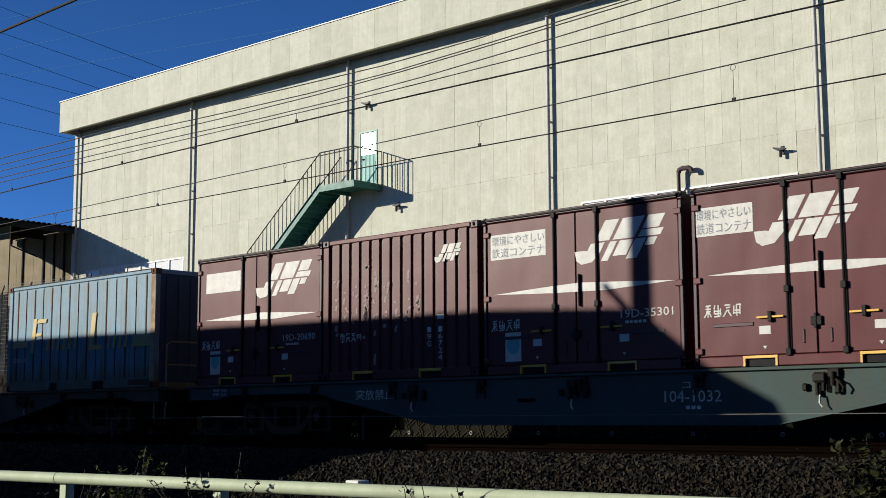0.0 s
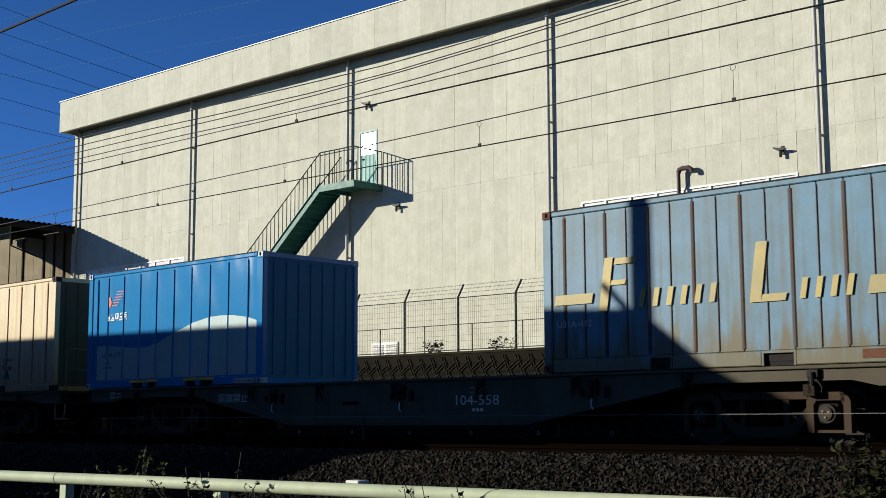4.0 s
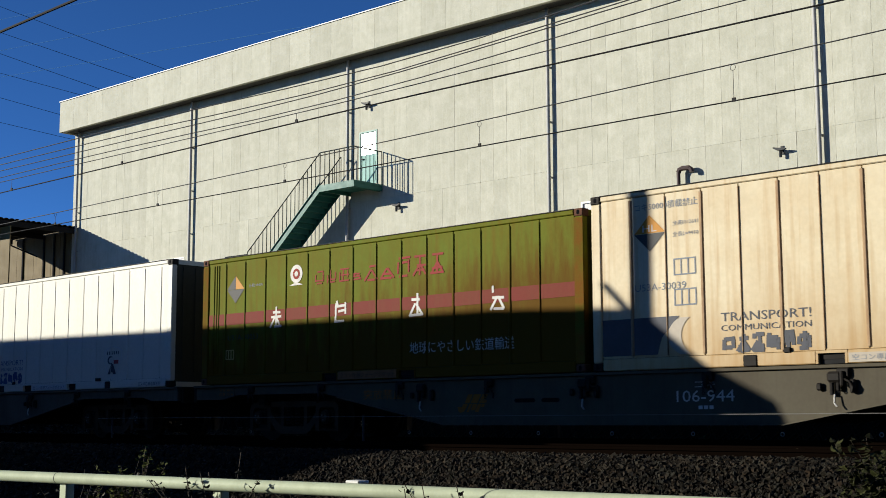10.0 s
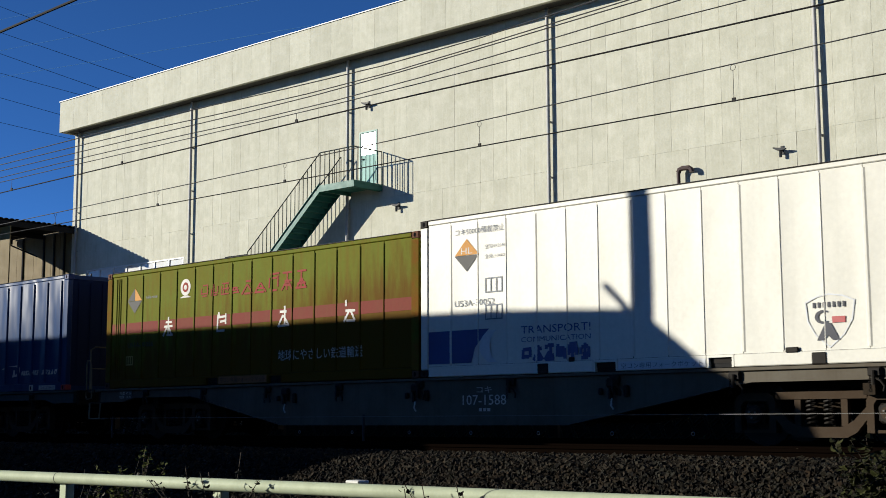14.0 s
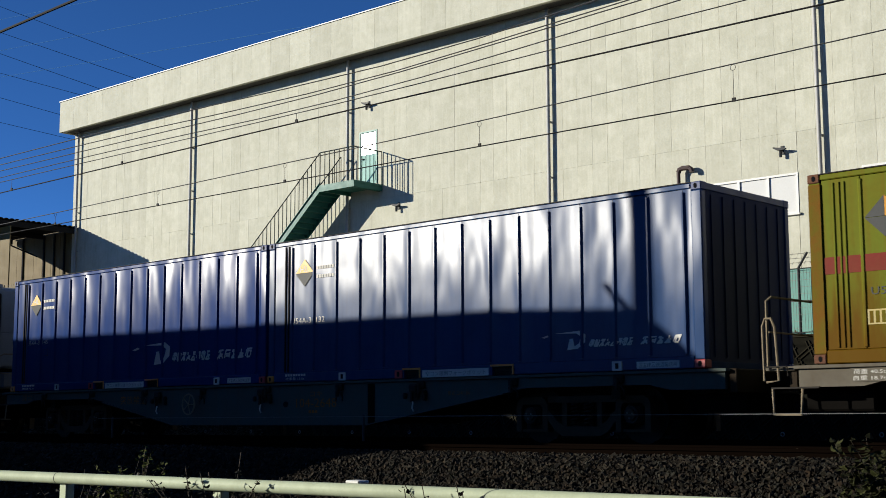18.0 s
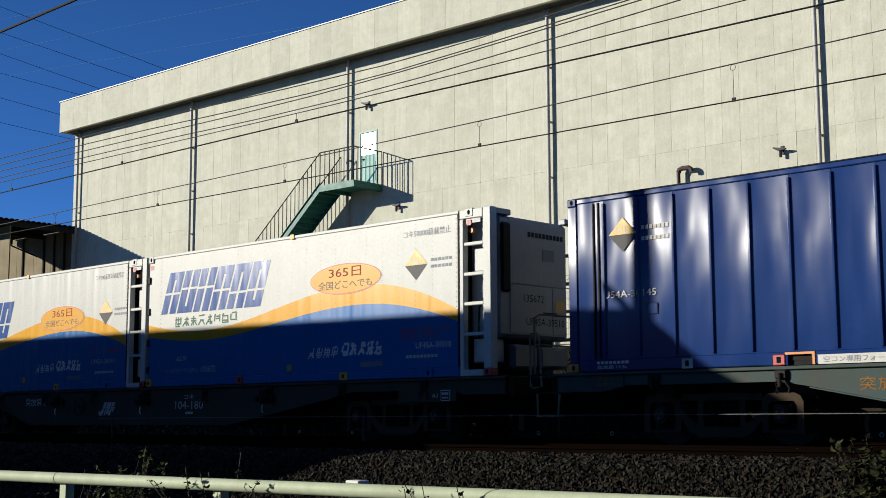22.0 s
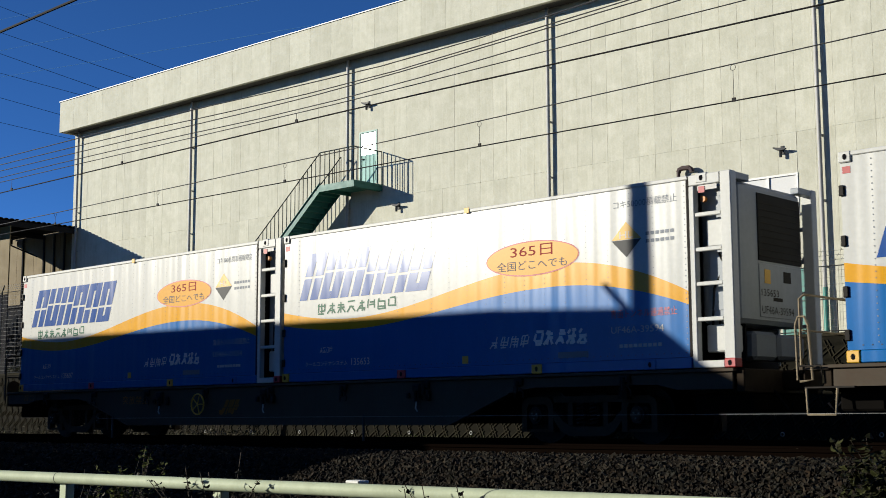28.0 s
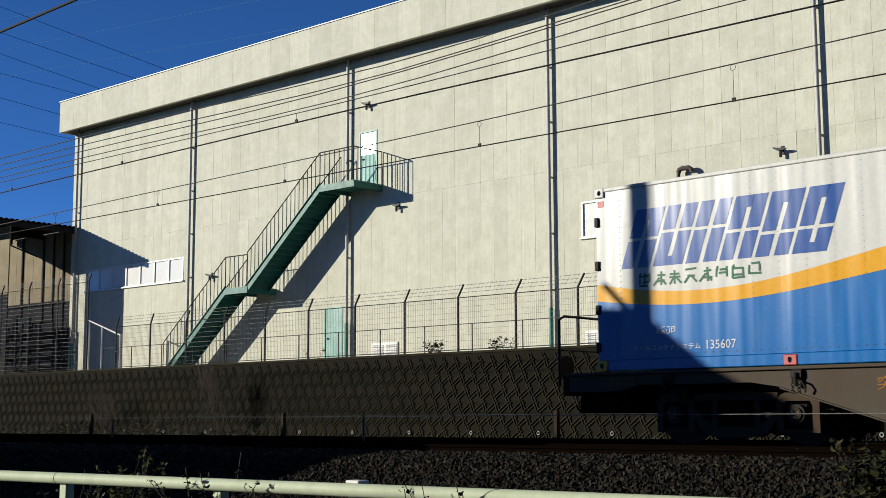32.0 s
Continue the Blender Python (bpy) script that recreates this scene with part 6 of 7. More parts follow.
        marks = ((YELLOW, "yellow_label", 1.70, 1.92, 1.08, 1.28), (MARK_GREY, "maker_plate", 1.36, 1.66, 1.92, 2.12), (CAST_DARK, "panel_slot", 1.36, 1.72, 1.03, 1.07))
        fields = ((serial, 0.86, 1.38, 1.22, 1.34), (num, 0.92, 1.92, 0.84, 0.96))
        for k in range(10):
            part("number_bar", Shape().box(L - 0.047, L - 0.043, 0.98 + 0.095 * k, 1.05 + 0.095 * k, 2.30, 2.38), CAST_DARK, u)
    else:
        part("grille", Shape().box(L - 0.06, L - 0.045, 0.78, DEPTH - 0.46, 1.52, H - 0.22), GRILLE, u)
        for k in range(9):
            part("grille_slat", Shape().box(L - 0.044, L - 0.038, 0.80, DEPTH - 0.48, 1.58 + 0.095 * k, 1.592 + 0.095 * k), CAST_DARK, u)
        part("service_panel", Shape().box(L - 0.06, L - 0.048, 0.78, DEPTH - 0.46, 0.72, 1.48, cut=0.006), RF_UNIT, u)
        marks = ((YELLOW, "yellow_label", 0.92, 1.08, 1.20, 1.40), (CAST_DARK, "maker_plate", 1.45, 1.66, 1.24, 1.40), (CAST_DARK, "panel_slot", 1.15, 1.40, 0.96, 1.01))
        fields = ((serial, 0.82, 1.30, 1.02, 1.12), (num, 0.82, 1.72, 0.77, 0.88))
    for mat, name, y0, y1, za, zb in marks:
        part(name, Shape().box(L - 0.047, L - 0.042, y0, y1, za, zb), mat, u)
    for body, y0, y1, za, zb in fields:
        turned = text(body, y0, y1, za, zb, CAST_DARK, u, 0.0, "unit_number")
        for v in turned.data.vertices:
            v.co = (L - 0.044, v.co.x, v.co.z)
    part("fuel_tank", Shape().box(P + 0.1, L - 0.06, 0.62, 1.25, 0.12, 0.52, cut=0.05), MARK_GREY, ob, "grey fuel tank")
    part("fuel_tank", Shape().box(P + 0.1, L - 0.06, 1.30, 2.05, 0.14, 0.50, cut=0.05), MARK_GREY, ob, "grey fuel tank")
    part("battery_box", Shape().box(P + 0.12, L - 0.2, 0.2, 0.55, 0.22, 0.60, cut=0.02), RF_WHITE, ob)
    # black sheet put in for the darkness inside the open bay
    part("bay_shade_sheet", Shape().box(P + 0.015, L - 0.175, 0.56, 0.60, 0.12, H - 0.16), GRILLE, ob, "black sheet for the shade inside the machinery bay")
    cb = part("control_box", Shape().box(P + 0.20, L - 0.2, 0.14, 0.23, 1.68, 2.06, cut=0.015), RF_WHITE, ob, "white control box")
    part("box_hinge", Shape().box(L - 0.215, L - 0.195, 0.125, 0.14, 1.74, 1.80).box(L - 0.215, L - 0.195, 0.125, 0.14, 1.94, 2.0), CAST_DARK, cb)
    part("bay_lamp", Shape().tube((P + 0.18, 0.16, 2.36), (P + 0.18, 0.10, 2.36), 0.045, 12), ORANGE, ob, "small amber lamp")
    decal("serial_plate", rect(P + 0.16, L - 0.22, H - 0.235, H - 0.165), DIM_WHITE, ob, 0.006)
    part("hoses", Shape().path([(P + 0.2, 0.25, 0.6), (P + 0.25, 0.22, 1.1), (P + 0.4, 0.26, 1.4), (P + 0.35, 0.22, 1.6)], 0.018, 6).path([(P + 0.3, 0.26, 0.6), (P + 0.42, 0.24, 1.3), (P + 0.3, 0.28, 2.4)], 0.014, 6), CAST_DARK, ob)
    # markings: the six leaning blocks of the company mark, cut by a wave
    w = (3.70 - 0.42) / 6
    mk = None
    for i in range(6):
        a = 0.42 + mark[0] + i * w
        z0, z1 = 1.47 + mark[1] - 0.004 * i, 2.31 + mark[1]
        cutz = lambda q: 1.86 + mark[1] + 0.10 * math.sin((q - 0.6) * 1.9)
        s = Shape()
        ln = 0.30
        for p0, p1 in ((0.03, 0.41), (0.55, 0.93)):
            for lo, hi in ((z0, None), (None, z1)):
                la = lo if lo is not None else cutz(a + w * 0.5) + 0.022
                hb = hi if hi is not None else cutz(a + w * 0.5) - 0.022
                f0, f1 = (la - z0) / (z1 - z0) * ln, (hb - z0) / (z1 - z0) * ln
                s.flat([(a + w * p0 + f0, la), (a + w * p1 + f0, la), (a + w * p1 + f1, hb), (a + w * p0 + f1, hb)], DY)
        if i in (0, 3, 4, 5):
            s.flat(rect(a + w * 0.41 + 0.24, a + w * 0.55 + 0.24, z1 - 0.16, z1, 0.055), DY - 0.001)
        if i in (1, 5):
            s.flat(rect(a + w * 0.41, a + w * 0.55, z0, z0 + 0.13, 0.045), DY - 0.001)
        p = part("company_mark" if mk is None else "mark_block", s, RF_NAVY, mk or ob, "navy company mark of leaning blocks" if mk is None else "")
        mk = mk or p
    if x == -57.42:
        glyphs(8, 0.66, 2.60, 2.20, 2.37, RF_GREEN, ob, DY, "green_marking", 31)
    else:
        glyphs(8, 0.92 if not open_front else 0.72, 2.98 if not open_front else 2.74, 1.19, 1.39, RF_GREEN, ob, DY, "green_marking", 31, 0.0, 0.14)
    ox, oz = oval
    o = decal("oval_sign", [(ox + 0.93 * math.cos(a), oz + 0.275 * math.sin(a)) for a in [i * math.pi / 20 for i in range(40)]], RED, ob, DY, "orange oval sign with a slogan")
    decal("oval_field", [(ox + 0.91 * math.cos(a), oz + 0.255 * math.sin(a)) for a in [i * math.pi / 20 for i in range(40)]], OVAL_YELLOW, o, DY - 0.002)
    text("365日", ox - 0.42, ox + 0.42, oz + 0.03, oz + 0.21, PINK_RED, o, DY - 0.004)
    text("全国どこへでも", ox - 0.70, ox + 0.70, oz - 0.17, oz - 0.02, NAVY_MARK, o, DY - 0.004)
    gx, gz = sign
    diamond(ob, gx, gz, DY, 0.262, up=YELLOW)
    strokes(6, gx + 0.33, gx + 0.83, gz + 0.03, gz + 0.08, MARK_GREY, ob, DY)
    strokes(6, gx + 0.33, gx + 0.83, gz + -0.08, gz + -0.03, MARK_GREY, ob, DY)
    text(notice, 7.50, 8.60, 2.36, 2.48, GREY_TAPE, ob, DY, "notice", "loading notice lettering")
    glyphs(4, 5.04, 5.86, 0.41, 0.60, WHITE, ob, DY, "white_marking", 32, 0.05, 0.10)
    glyphs(5, 5.92, 6.99, 0.43, 0.65, WHITE, ob, DY, "white_marking", 38, 0.06, 0.20)
    if serial == "135672":
        text(num, 7.79, 8.60, 0.485, 0.585, WHITE, ob, DY, "container_number")
        text("通過禁止 青函トンネル", 7.43, 8.60, 0.745, 0.845, RED, ob, DY, "notice")
        text("下部吊り上げ禁止", 7.44, 8.29, 0.635, 0.735, RED, ob, DY, "notice")
        text("241", L - 0.42, L - 0.25, 1.36, 1.46, DIM_WHITE, ob, 0.226, "bay_number")
    else:
        text(num, 7.42, 8.33, 0.54, 0.64, DIM_WHITE, ob, DY, "container_number")
        text("青函トンネル通過禁止", 7.42, 8.56, 0.76, 0.88, DIM_WHITE if open_front else RED, ob, DY, "notice")
    decal("small_board", rect(6.43, 7.0, 0.22, 0.31), MARK_GREY, ob, DY)
    strokes(9, 7.55, 8.3, 0.33, 0.38, DIM_WHITE, ob, DY)
    glyphs(4, 1.0, 1.35, 0.50, 0.60, DIM_WHITE, ob, DY, "white_marking", 33)
    text("クールコンテナシステム", 0.62, 1.74, 0.27, 0.35, DIM_WHITE, ob, DY, "system_name")
    text(serial, 1.84, 2.30, 0.26, 0.38, DIM_WHITE, ob, DY, "serial_number")
    part("roof_bracket", Shape().box(4.55, 4.66, -0.014, -0.002, H - 0.07, H + 0.02, cut=0.004), YELLOW, ob, "yellow bracket on the top rail")
    MOVING.append((ob, x, DECK))
    return ob


reefer(-47.85, "white and blue refrigerated container with wavy yellow band", "UF45A-39510", "コキ50000積載禁止", False, oval=(6.03, 1.79), sign=(7.80, 1.89), serial="135672")
reefer(-57.42, "white and blue refrigerated container, ladder at one end", "UF42A-38044", "コキ100系貨車積載限定", False, oval=(6.14, 1.61), sign=(7.93, 1.64), mark=(0.0, -0.17), serial="135691")
reefer(-68.50, "white and blue refrigerated container with an orange oval sign", "UF46A-39594", "コキ50000積載禁止", False, oval=(5.93, 1.78), serial="135653")
reefer(-78.07, "white and blue refrigerated container closing the train", "UF46A-39554", "コキ100系貨車積載限定", True, serial="135607")


# -- flat wagons
def bogie(parent, xc, mat):
    b = part("bogie", Shape().box(xc - 0.25, xc + 0.25, 0.45, 2.0, 0.42, 0.70, cut=0.03), BOGIE_MAT, parent, "cast steel bogie")
    for y in (0.30, 2.03):
        s = Shape()
        for dx in (-0.95, 0.95):
            xa = xc + dx
            s.slab([(xa - 0.31, 0.12), (xa - 0.31, 0.53), (xa - 0.27, 0.61), (xa - 0.19, 0.65), (xa + 0.19, 0.65), (xa + 0.27, 0.61), (xa + 0.31, 0.53), (xa + 0.31, 0.12),
                    (xa + 0.21, 0.12), (xa + 0.21, 0.48), (xa + 0.17, 0.54), (xa - 0.17, 0.54), (xa - 0.21, 0.48), (xa - 0.21, 0.12)], "y", y, y + 0.14)
            part("pedestal_tie", Shape().box(xa - 0.205, xa + 0.205, y + 0.03, y + 0.11, 0.12, 0.16), mat, b)
        s.slab([(xc - 0.645, 0.30), (xc - 0.50, 0.13), (xc - 0.36, 0.06), (xc + 0.36, 0.06), (xc + 0.50, 0.13), (xc + 0.645, 0.30), (xc + 0.645, 0.46), (xc + 0.46, 0.28), (xc + 0.31, 0.20), (xc - 0.31, 0.20), (xc - 0.46, 0.28), (xc - 0.645, 0.46)], "y", y + 0.01, y + 0.13)
        s.box(xc - 0.645, xc + 0.645, y + 0.02, y + 0.12, 0.56, 0.66)
        part("side_frame", s, mat, b)
        for dx in (-0.33, 0.33):
            part("guide_column", Shape().box(xc + dx - 0.045, xc + dx + 0.045, y + 0.025, y + 0.115, 0.205, 0.555), mat, b)
        for dx in (-0.95, 0.95):
            ab = part("axle_box", Shape().box(xc + dx - 0.15, xc + dx + 0.15, y + 0.01, y + 0.13, 0.24, 0.50, cut=0.03).tube((xc + dx, y - 0.05, 0.37), (xc + dx, y + 0.01, 0.37), 0.125, 16), WHEEL_MAT, b)
            part("bearing_cap", Shape().tube((xc + dx, y - 0.075, 0.37), (xc + dx, y - 0.051, 0.37), 0.085, 14), FRAME_TAN, ab)
            for k in range(3):
                a = 2.1 * k + 0.4
                part("cap_bolt", Shape().tube((xc + dx + 0.05 * math.cos(a), y - 0.09, 0.37 + 0.05 * math.sin(a)), (xc + dx + 0.05 * math.cos(a), y - 0.076, 0.37 + 0.05 * math.sin(a)), 0.014, 6), MESH_WIRE, ab)
        for dx in (-0.15, 0.10):
            sp = Shape().path([(xc + dx + 0.062 * math.cos(k * 0.7), y + 0.07 + 0.062 * math.sin(k * 0.7), 0.215 + 0.0062 * k) for k in range(55)], 0.016, 5)
            part("spring", sp, CAST_DARK, b)


def wheelset():
    s = Shape()
    for y in (0.62, 1.68):
        s.tube((0, y, 0), (0, y + 0.13, 0), 0.40, 24).tube((0, y - 0.03, 0) if y < 1 else (0, y + 0.13, 0), (0, y, 0) if y < 1 else (0, y + 0.16, 0), 0.43, 24)
    s.tube((0, 0.36, 0), (0, 2.1, 0), 0.07, 10)
    return s.mesh("wheelset", WHEEL_MAT)


WHEEL_MESH = wheelset()


def handwheel(parent, x, z, y, mat):
    s = Shape().ring((x, y, z), (0, 1, 0), 0.20, 0.016, 22, 6)
    for i in range(5):
        a = 2 * math.pi * i / 5
        s.tube((x, y, z), (x + 0.2 * math.cos(a), y, z + 0.2 * math.sin(a)), 0.011, 6)
    h = part("brake_wheel", s, mat, parent, "spoked brake handwheel")
    part("wheel_shaft", Shape().tube((x, y, z), (x, 0.2, z), 0.02, 8), CAST_DARK, h)


def wagon(xr, xf, mat, number, label, sill_y=0.06, wheel_at=None, wheel_mat=YELLOW, bogie_in=2.75, notice_x=4.93, loads=("40.5t", "18.7t"), slots=(), last=False, rear_step=False, front_step=True, berth="", num_mat=DIM_WHITE, num_w=0.92, holes=(), sill_strip=None, num_x=11.30, knee=(4.25, 6.85, 6.7), mark=None, mark_mat=None):
    L = xf - xr
    w = thing("flat_wagon", label, "railway wagon", pose(xr, SIDE, 0), group="wagons of the train")
    out = [(0.10, 0.94), (0.10, 0.71), (0.98, 0.71), (1.34, 0.79), (knee[0] - 0.45, 0.79), (knee[0], 0.72), (knee[1], 0.24),
           (L - knee[2], 0.24), (L - 4.05, 0.72), (L - 3.6, 0.79), (L - 1.34, 0.79), (L - 0.98, 0.71), (L - 0.10, 0.71), (L - 0.10, 0.94)]
    for y in (sill_y, 2.39 - 0.10):
        part("side_sill", Shape().slab(out, "y", y, y + 0.10), mat, w)
    flange = Shape().slab([(knee[0], 0.70), (knee[1], 0.22), (L - knee[2], 0.22), (L - 4.05, 0.70), (L - 4.05, 0.718), (L - knee[2], 0.238), (knee[1], 0.238), (knee[0], 0.718)], "y", sill_y - 0.04, sill_y + 0.1)
    part("sill_flange", flange, mat, w)
    part("deck_edge", Shape().box(0.05, L - 0.05, sill_y - 0.05, sill_y + 0.12, 0.945, 0.99, cut=0.006), mat, w)
    part("deck_plate", Shape().box(0.05, L - 0.05, sill_y + 0.125, 2.30, 0.95, 0.99), BOGIE_MAT, w)
    part("centre_beam", Shape().box(0.4, L - 0.4, 1.0, 1.45, 0.40, 0.94), BOGIE_MAT, w)
    for k in range(6):
        q = 2.0 + k * (L - 4.0) / 5
        part("cross_beam", Shape().box(q - 0.08, q + 0.08, sill_y + 0.11, 2.28, 0.60, 0.94), BOGIE_MAT, w)
    for q in [1.85 + i * (L - 3.7) / 8 for i in range(9)]:
        lk = part("lock_bracket", Shape().box(q - 0.09, q + 0.09, sill_y - 0.06, sill_y - 0.004, 0.82, 0.944, cut=0.02), CAST_DARK, w)
        part("lock_pin", Shape().tube((q, sill_y - 0.075, 0.72), (q, sill_y - 0.075, 0.90), 0.028, 8), CAST_DARK, lk)
        part("lock_lever", Shape().path([(q + 0.03, sill_y - 0.07, 0.80), (q + 0.10, sill_y - 0.09, 0.77), (q + 0.15, sill_y - 0.09, 0.70), (q + 0.13, sill_y - 0.08, 0.64)], 0.014, 6), CAST_DARK, lk)
        for k in range(4):
            part("chain_link", Shape().ring((q - 0.05, sill_y - 0.06, 0.79 - 0.045 * k), (0, 1, 0) if k % 2 else (1, 0, 0), 0.020, 0.007, 8, 4), CAST_DARK, lk)
    for q in (6.25, 9.6, 13.6):
        g = part("brake_gear", Shape().box(q, q + 0.20, sill_y - 0.09, sill_y - 0.004, 0.76, 0.90, cut=0.03), CAST_DARK, w, "small dark valve below the deck")
        for e, z in ((0.06, 0.60), (0.15, 0.66)):
            part("valve_pipe", Shape().tube((q + e, sill_y - 0.05, z), (q + e, sill_y - 0.05, 0.758), 0.03, 10), CAST_DARK, g)
        part("valve_block", Shape().box(q + 0.30, q + 0.38, sill_y - 0.07, sill_y - 0.004, 0.62, 0.80, cut=0.02), CAST_DARK, g)
        part("valve_block", Shape().box(q - 0.16, q - 0.08, sill_y - 0.06, sill_y - 0.004, 0.66, 0.76, cut=0.02), CAST_DARK, g)
        part("gear_lever", Shape().path([(q + 0.1, sill_y - 0.06, 0.61), (q + 0.1, sill_y - 0.08, 0.50), (q + 0.14, sill_y - 0.08, 0.45)], 0.012, 6), DIM_WHITE, g)
    part("air_tank", Shape().tube((6.6, 0.55, 0.52), (8.4, 0.55, 0.52), 0.22, 14), BOGIE_MAT, w)
    if wheel_at is not None:
        handwheel(w, wheel_at, 0.63, sill_y - 0.11, wheel_mat)
    for xc in (bogie_in, L - 2.75):
        bogie(w, xc, FRAME_TAN)
        for dx in (-0.95, 0.95):
            ws = new("wheelset", WHEEL_MESH)
            ws.parent = w
            WHEELSETS.append((ws, xc + dx))
    for x, s in ((0.0, -1), (L, 1)):
        # end sill in the bogie's dark colour, standing for the shade on it
        part("end_sill", Shape().box(x - 0.06, x + 0.06, 0.1, 2.3, 0.66, 0.985, cut=0.012), BOGIE_MAT, w)
        # added near-black box keeps the lit wall from showing under the end
        part("under_end_block", Shape().box(x - 0.02 if s < 0 else x - 0.95, x + 0.95 if s < 0 else x + 0.02, 0.45, 1.95, 0.40, 0.66, cut=0.03), UNDER_BLACK, w, "near-black box added under the end, hides the lit wall behind")
        cp = part("coupler", Shape().box(min(x, x + s * 0.42), max(x, x + s * 0.42), 1.12, 1.33, 0.70, 0.98, cut=0.03), BOGIE_MAT, w, "knuckle coupler")
        part("brake_hose", Shape().path([(x, 0.9, 0.75), (x + s * 0.18, 0.88, 0.55), (x + s * 0.30, 0.86, 0.42), (x + s * 0.38, 0.84, 0.52)], 0.022, 6), BLACK, cp)
        part("coupler_knuckle", Shape().box(min(x + s * 0.36, x + s * 0.5), max(x + s * 0.36, x + s * 0.5), 1.04, 1.4, 0.66, 1.02, cut=0.05), BOGIE_MAT, cp)
    # steps and grab irons at the corners, platform rail across the end
    ends = ([] if last or not front_step else [(L, 1)]) + ([(0.0, -1)] if rear_step else [])
    for xe, sg in ends:
        if sg > 0:
            x0, x1 = xe - 0.20, xe + 0.22
            p0, p1 = xe - 0.45, x1 + 0.04
        else:
            x0, x1 = xe - 0.26, xe + 0.17
            p0, p1 = x0 - 0.03, xe + 0.40
        st = part("corner_step", Shape().box(p0, p1, 0.02, 0.30, 0.69, 0.715, cut=0.004), CAST_DARK, w)
        part("step_frame", Shape().path([(x0, 0.02, 0.69), (x0 + 0.02, 0.0, 0.36), (x1 - 0.02, 0.0, 0.36), (x1, 0.02, 0.69)], 0.019, 6).box(x0 + 0.02, x1 - 0.02, -0.01, 0.16, 0.345, 0.375), STEP_PAINT, st, "dusty tan step")
        rail_x = xe + 0.14 if sg > 0 else xe - 0.34
        hr = part("end_handrail", Shape().path([(rail_x, 0.06, 0.99), (rail_x, 0.06, 1.86), (rail_x + 0.02, 0.16, 1.92), (rail_x + 0.02, 2.2, 1.92), (rail_x, 2.3, 1.86), (rail_x, 2.3, 0.99)], 0.018, 6).tube((rail_x, 0.1, 1.45), (rail_x, 2.25, 1.45), 0.014, 6), STEP_PAINT, w, "tubular end handrail")
        if sg < 0:
            part("grab_hoop", Shape().path([(xe - 0.36, -0.01, 0.80), (xe - 0.37, -0.01, 1.52), (xe - 0.33, -0.01, 1.62), (xe - 0.24, -0.01, 1.62), (xe - 0.19, -0.01, 1.50), (xe - 0.15, -0.01, 0.80), (xe - 0.33, -0.01, 0.78)], 0.017, 6), STEP_PAINT, w, "tan grab hoop at the corner")
        part("rail_plate", Shape().box(min(xe - 0.05 * sg, rail_x + 0.05 * sg), max(xe - 0.05 * sg, rail_x + 0.05 * sg), 0.05, 2.3, 0.93, 0.985, cut=0.006), mat, hr)
        part("grab_iron", Shape().path([(xe + 0.02 * sg, 0.0, 0.86), (xe + 0.02 * sg, -0.03, 0.98), (xe + 0.34 * sg, -0.03, 0.98), (xe + 0.36 * sg, 0.0, 0.80)], 0.013, 6), CAST_DARK, w)
    # lettering
    ly = sill_y - 0.004
    if number:
        text("コキ", num_x + 0.5 * num_w - 0.16, num_x + 0.5 * num_w + 0.16, 0.73, 0.83, num_mat, w, ly, "wagon_class")
        text(number, num_x, num_x + num_w, 0.54, 0.70, num_mat, w, ly, "wagon_number")
        strokes(3, num_x + 0.34, num_x + 0.6, 0.44, 0.49, num_mat, w, ly, name="small_print")
    if number != "107-1588":
        text("突放禁止", notice_x, notice_x + 0.94, 0.655, 0.83, DIM_WHITE if mark_mat is None else mark_mat, w, ly, "notice")
    if mark:
        jr_swoosh(w, mark, mark + 0.64, 0.43, 0.71, ly, mark_mat or DIM_WHITE)
    lb = part("load_plate", Shape().box(0.82, 1.32, sill_y - 0.014, sill_y - 0.003, 0.765, 0.935), mat, w)
    text("荷重 " + loads[0], 0.86, 1.29, 0.86, 0.92, mark_mat or DIM_WHITE, lb, sill_y - 0.017, "notice")
    text("自重 " + loads[1], 0.86, 1.29, 0.78, 0.84, mark_mat or DIM_WHITE, lb, sill_y - 0.017, "notice")
    # sill holes and slots are flat black patches, dark as their insides
    for a in holes:
        decal("sill_hole_shade", [(a + 0.075 * math.cos(e), 0.60 + 0.055 * math.sin(e)) for e in [i * math.pi / 8 for i in range(16)]], BLACK, w, ly, "flat black oval for the shade in a sill hole")
    if sill_strip:
        text("形式 コキ104", 14.44, 14.92, 0.70, 0.77, num_mat, w, ly, "type_note")
        part("sill_strip", Shape().box(sill_strip[0], sill_strip[1], sill_y - 0.012, sill_y - 0.003, 0.25, 0.93), UNDER_BLACK, w, "dark upright strip on the sill")
    if berth:
        bp = part("berth_plate", Shape().box(17.30, 18.62, sill_y - 0.06, sill_y - 0.052, 0.60, 0.80, cut=0.004), mat, w, "dark plate with a berth mark")
        text(berth, 18.08, 18.21, 0.665, 0.735, DIM_WHITE, bp, sill_y - 0.064, "berth_mark")
        part("sheet_frame", Shape().flat(rect(18.28, 18.49, 0.61, 0.79), sill_y - 0.064), DIM_WHITE, bp, "white framed notice")
        part("sheet_field", Shape().flat(rect(18.295, 18.475, 0.625, 0.775), sill_y - 0.067), mat, bp)
        strokes(4, 18.31, 18.46, 0.71, 0.75, DIM_WHITE, bp, sill_y - 0.070)
        strokes(3, 18.31, 18.46, 0.65, 0.68, DIM_WHITE, bp, sill_y - 0.070)
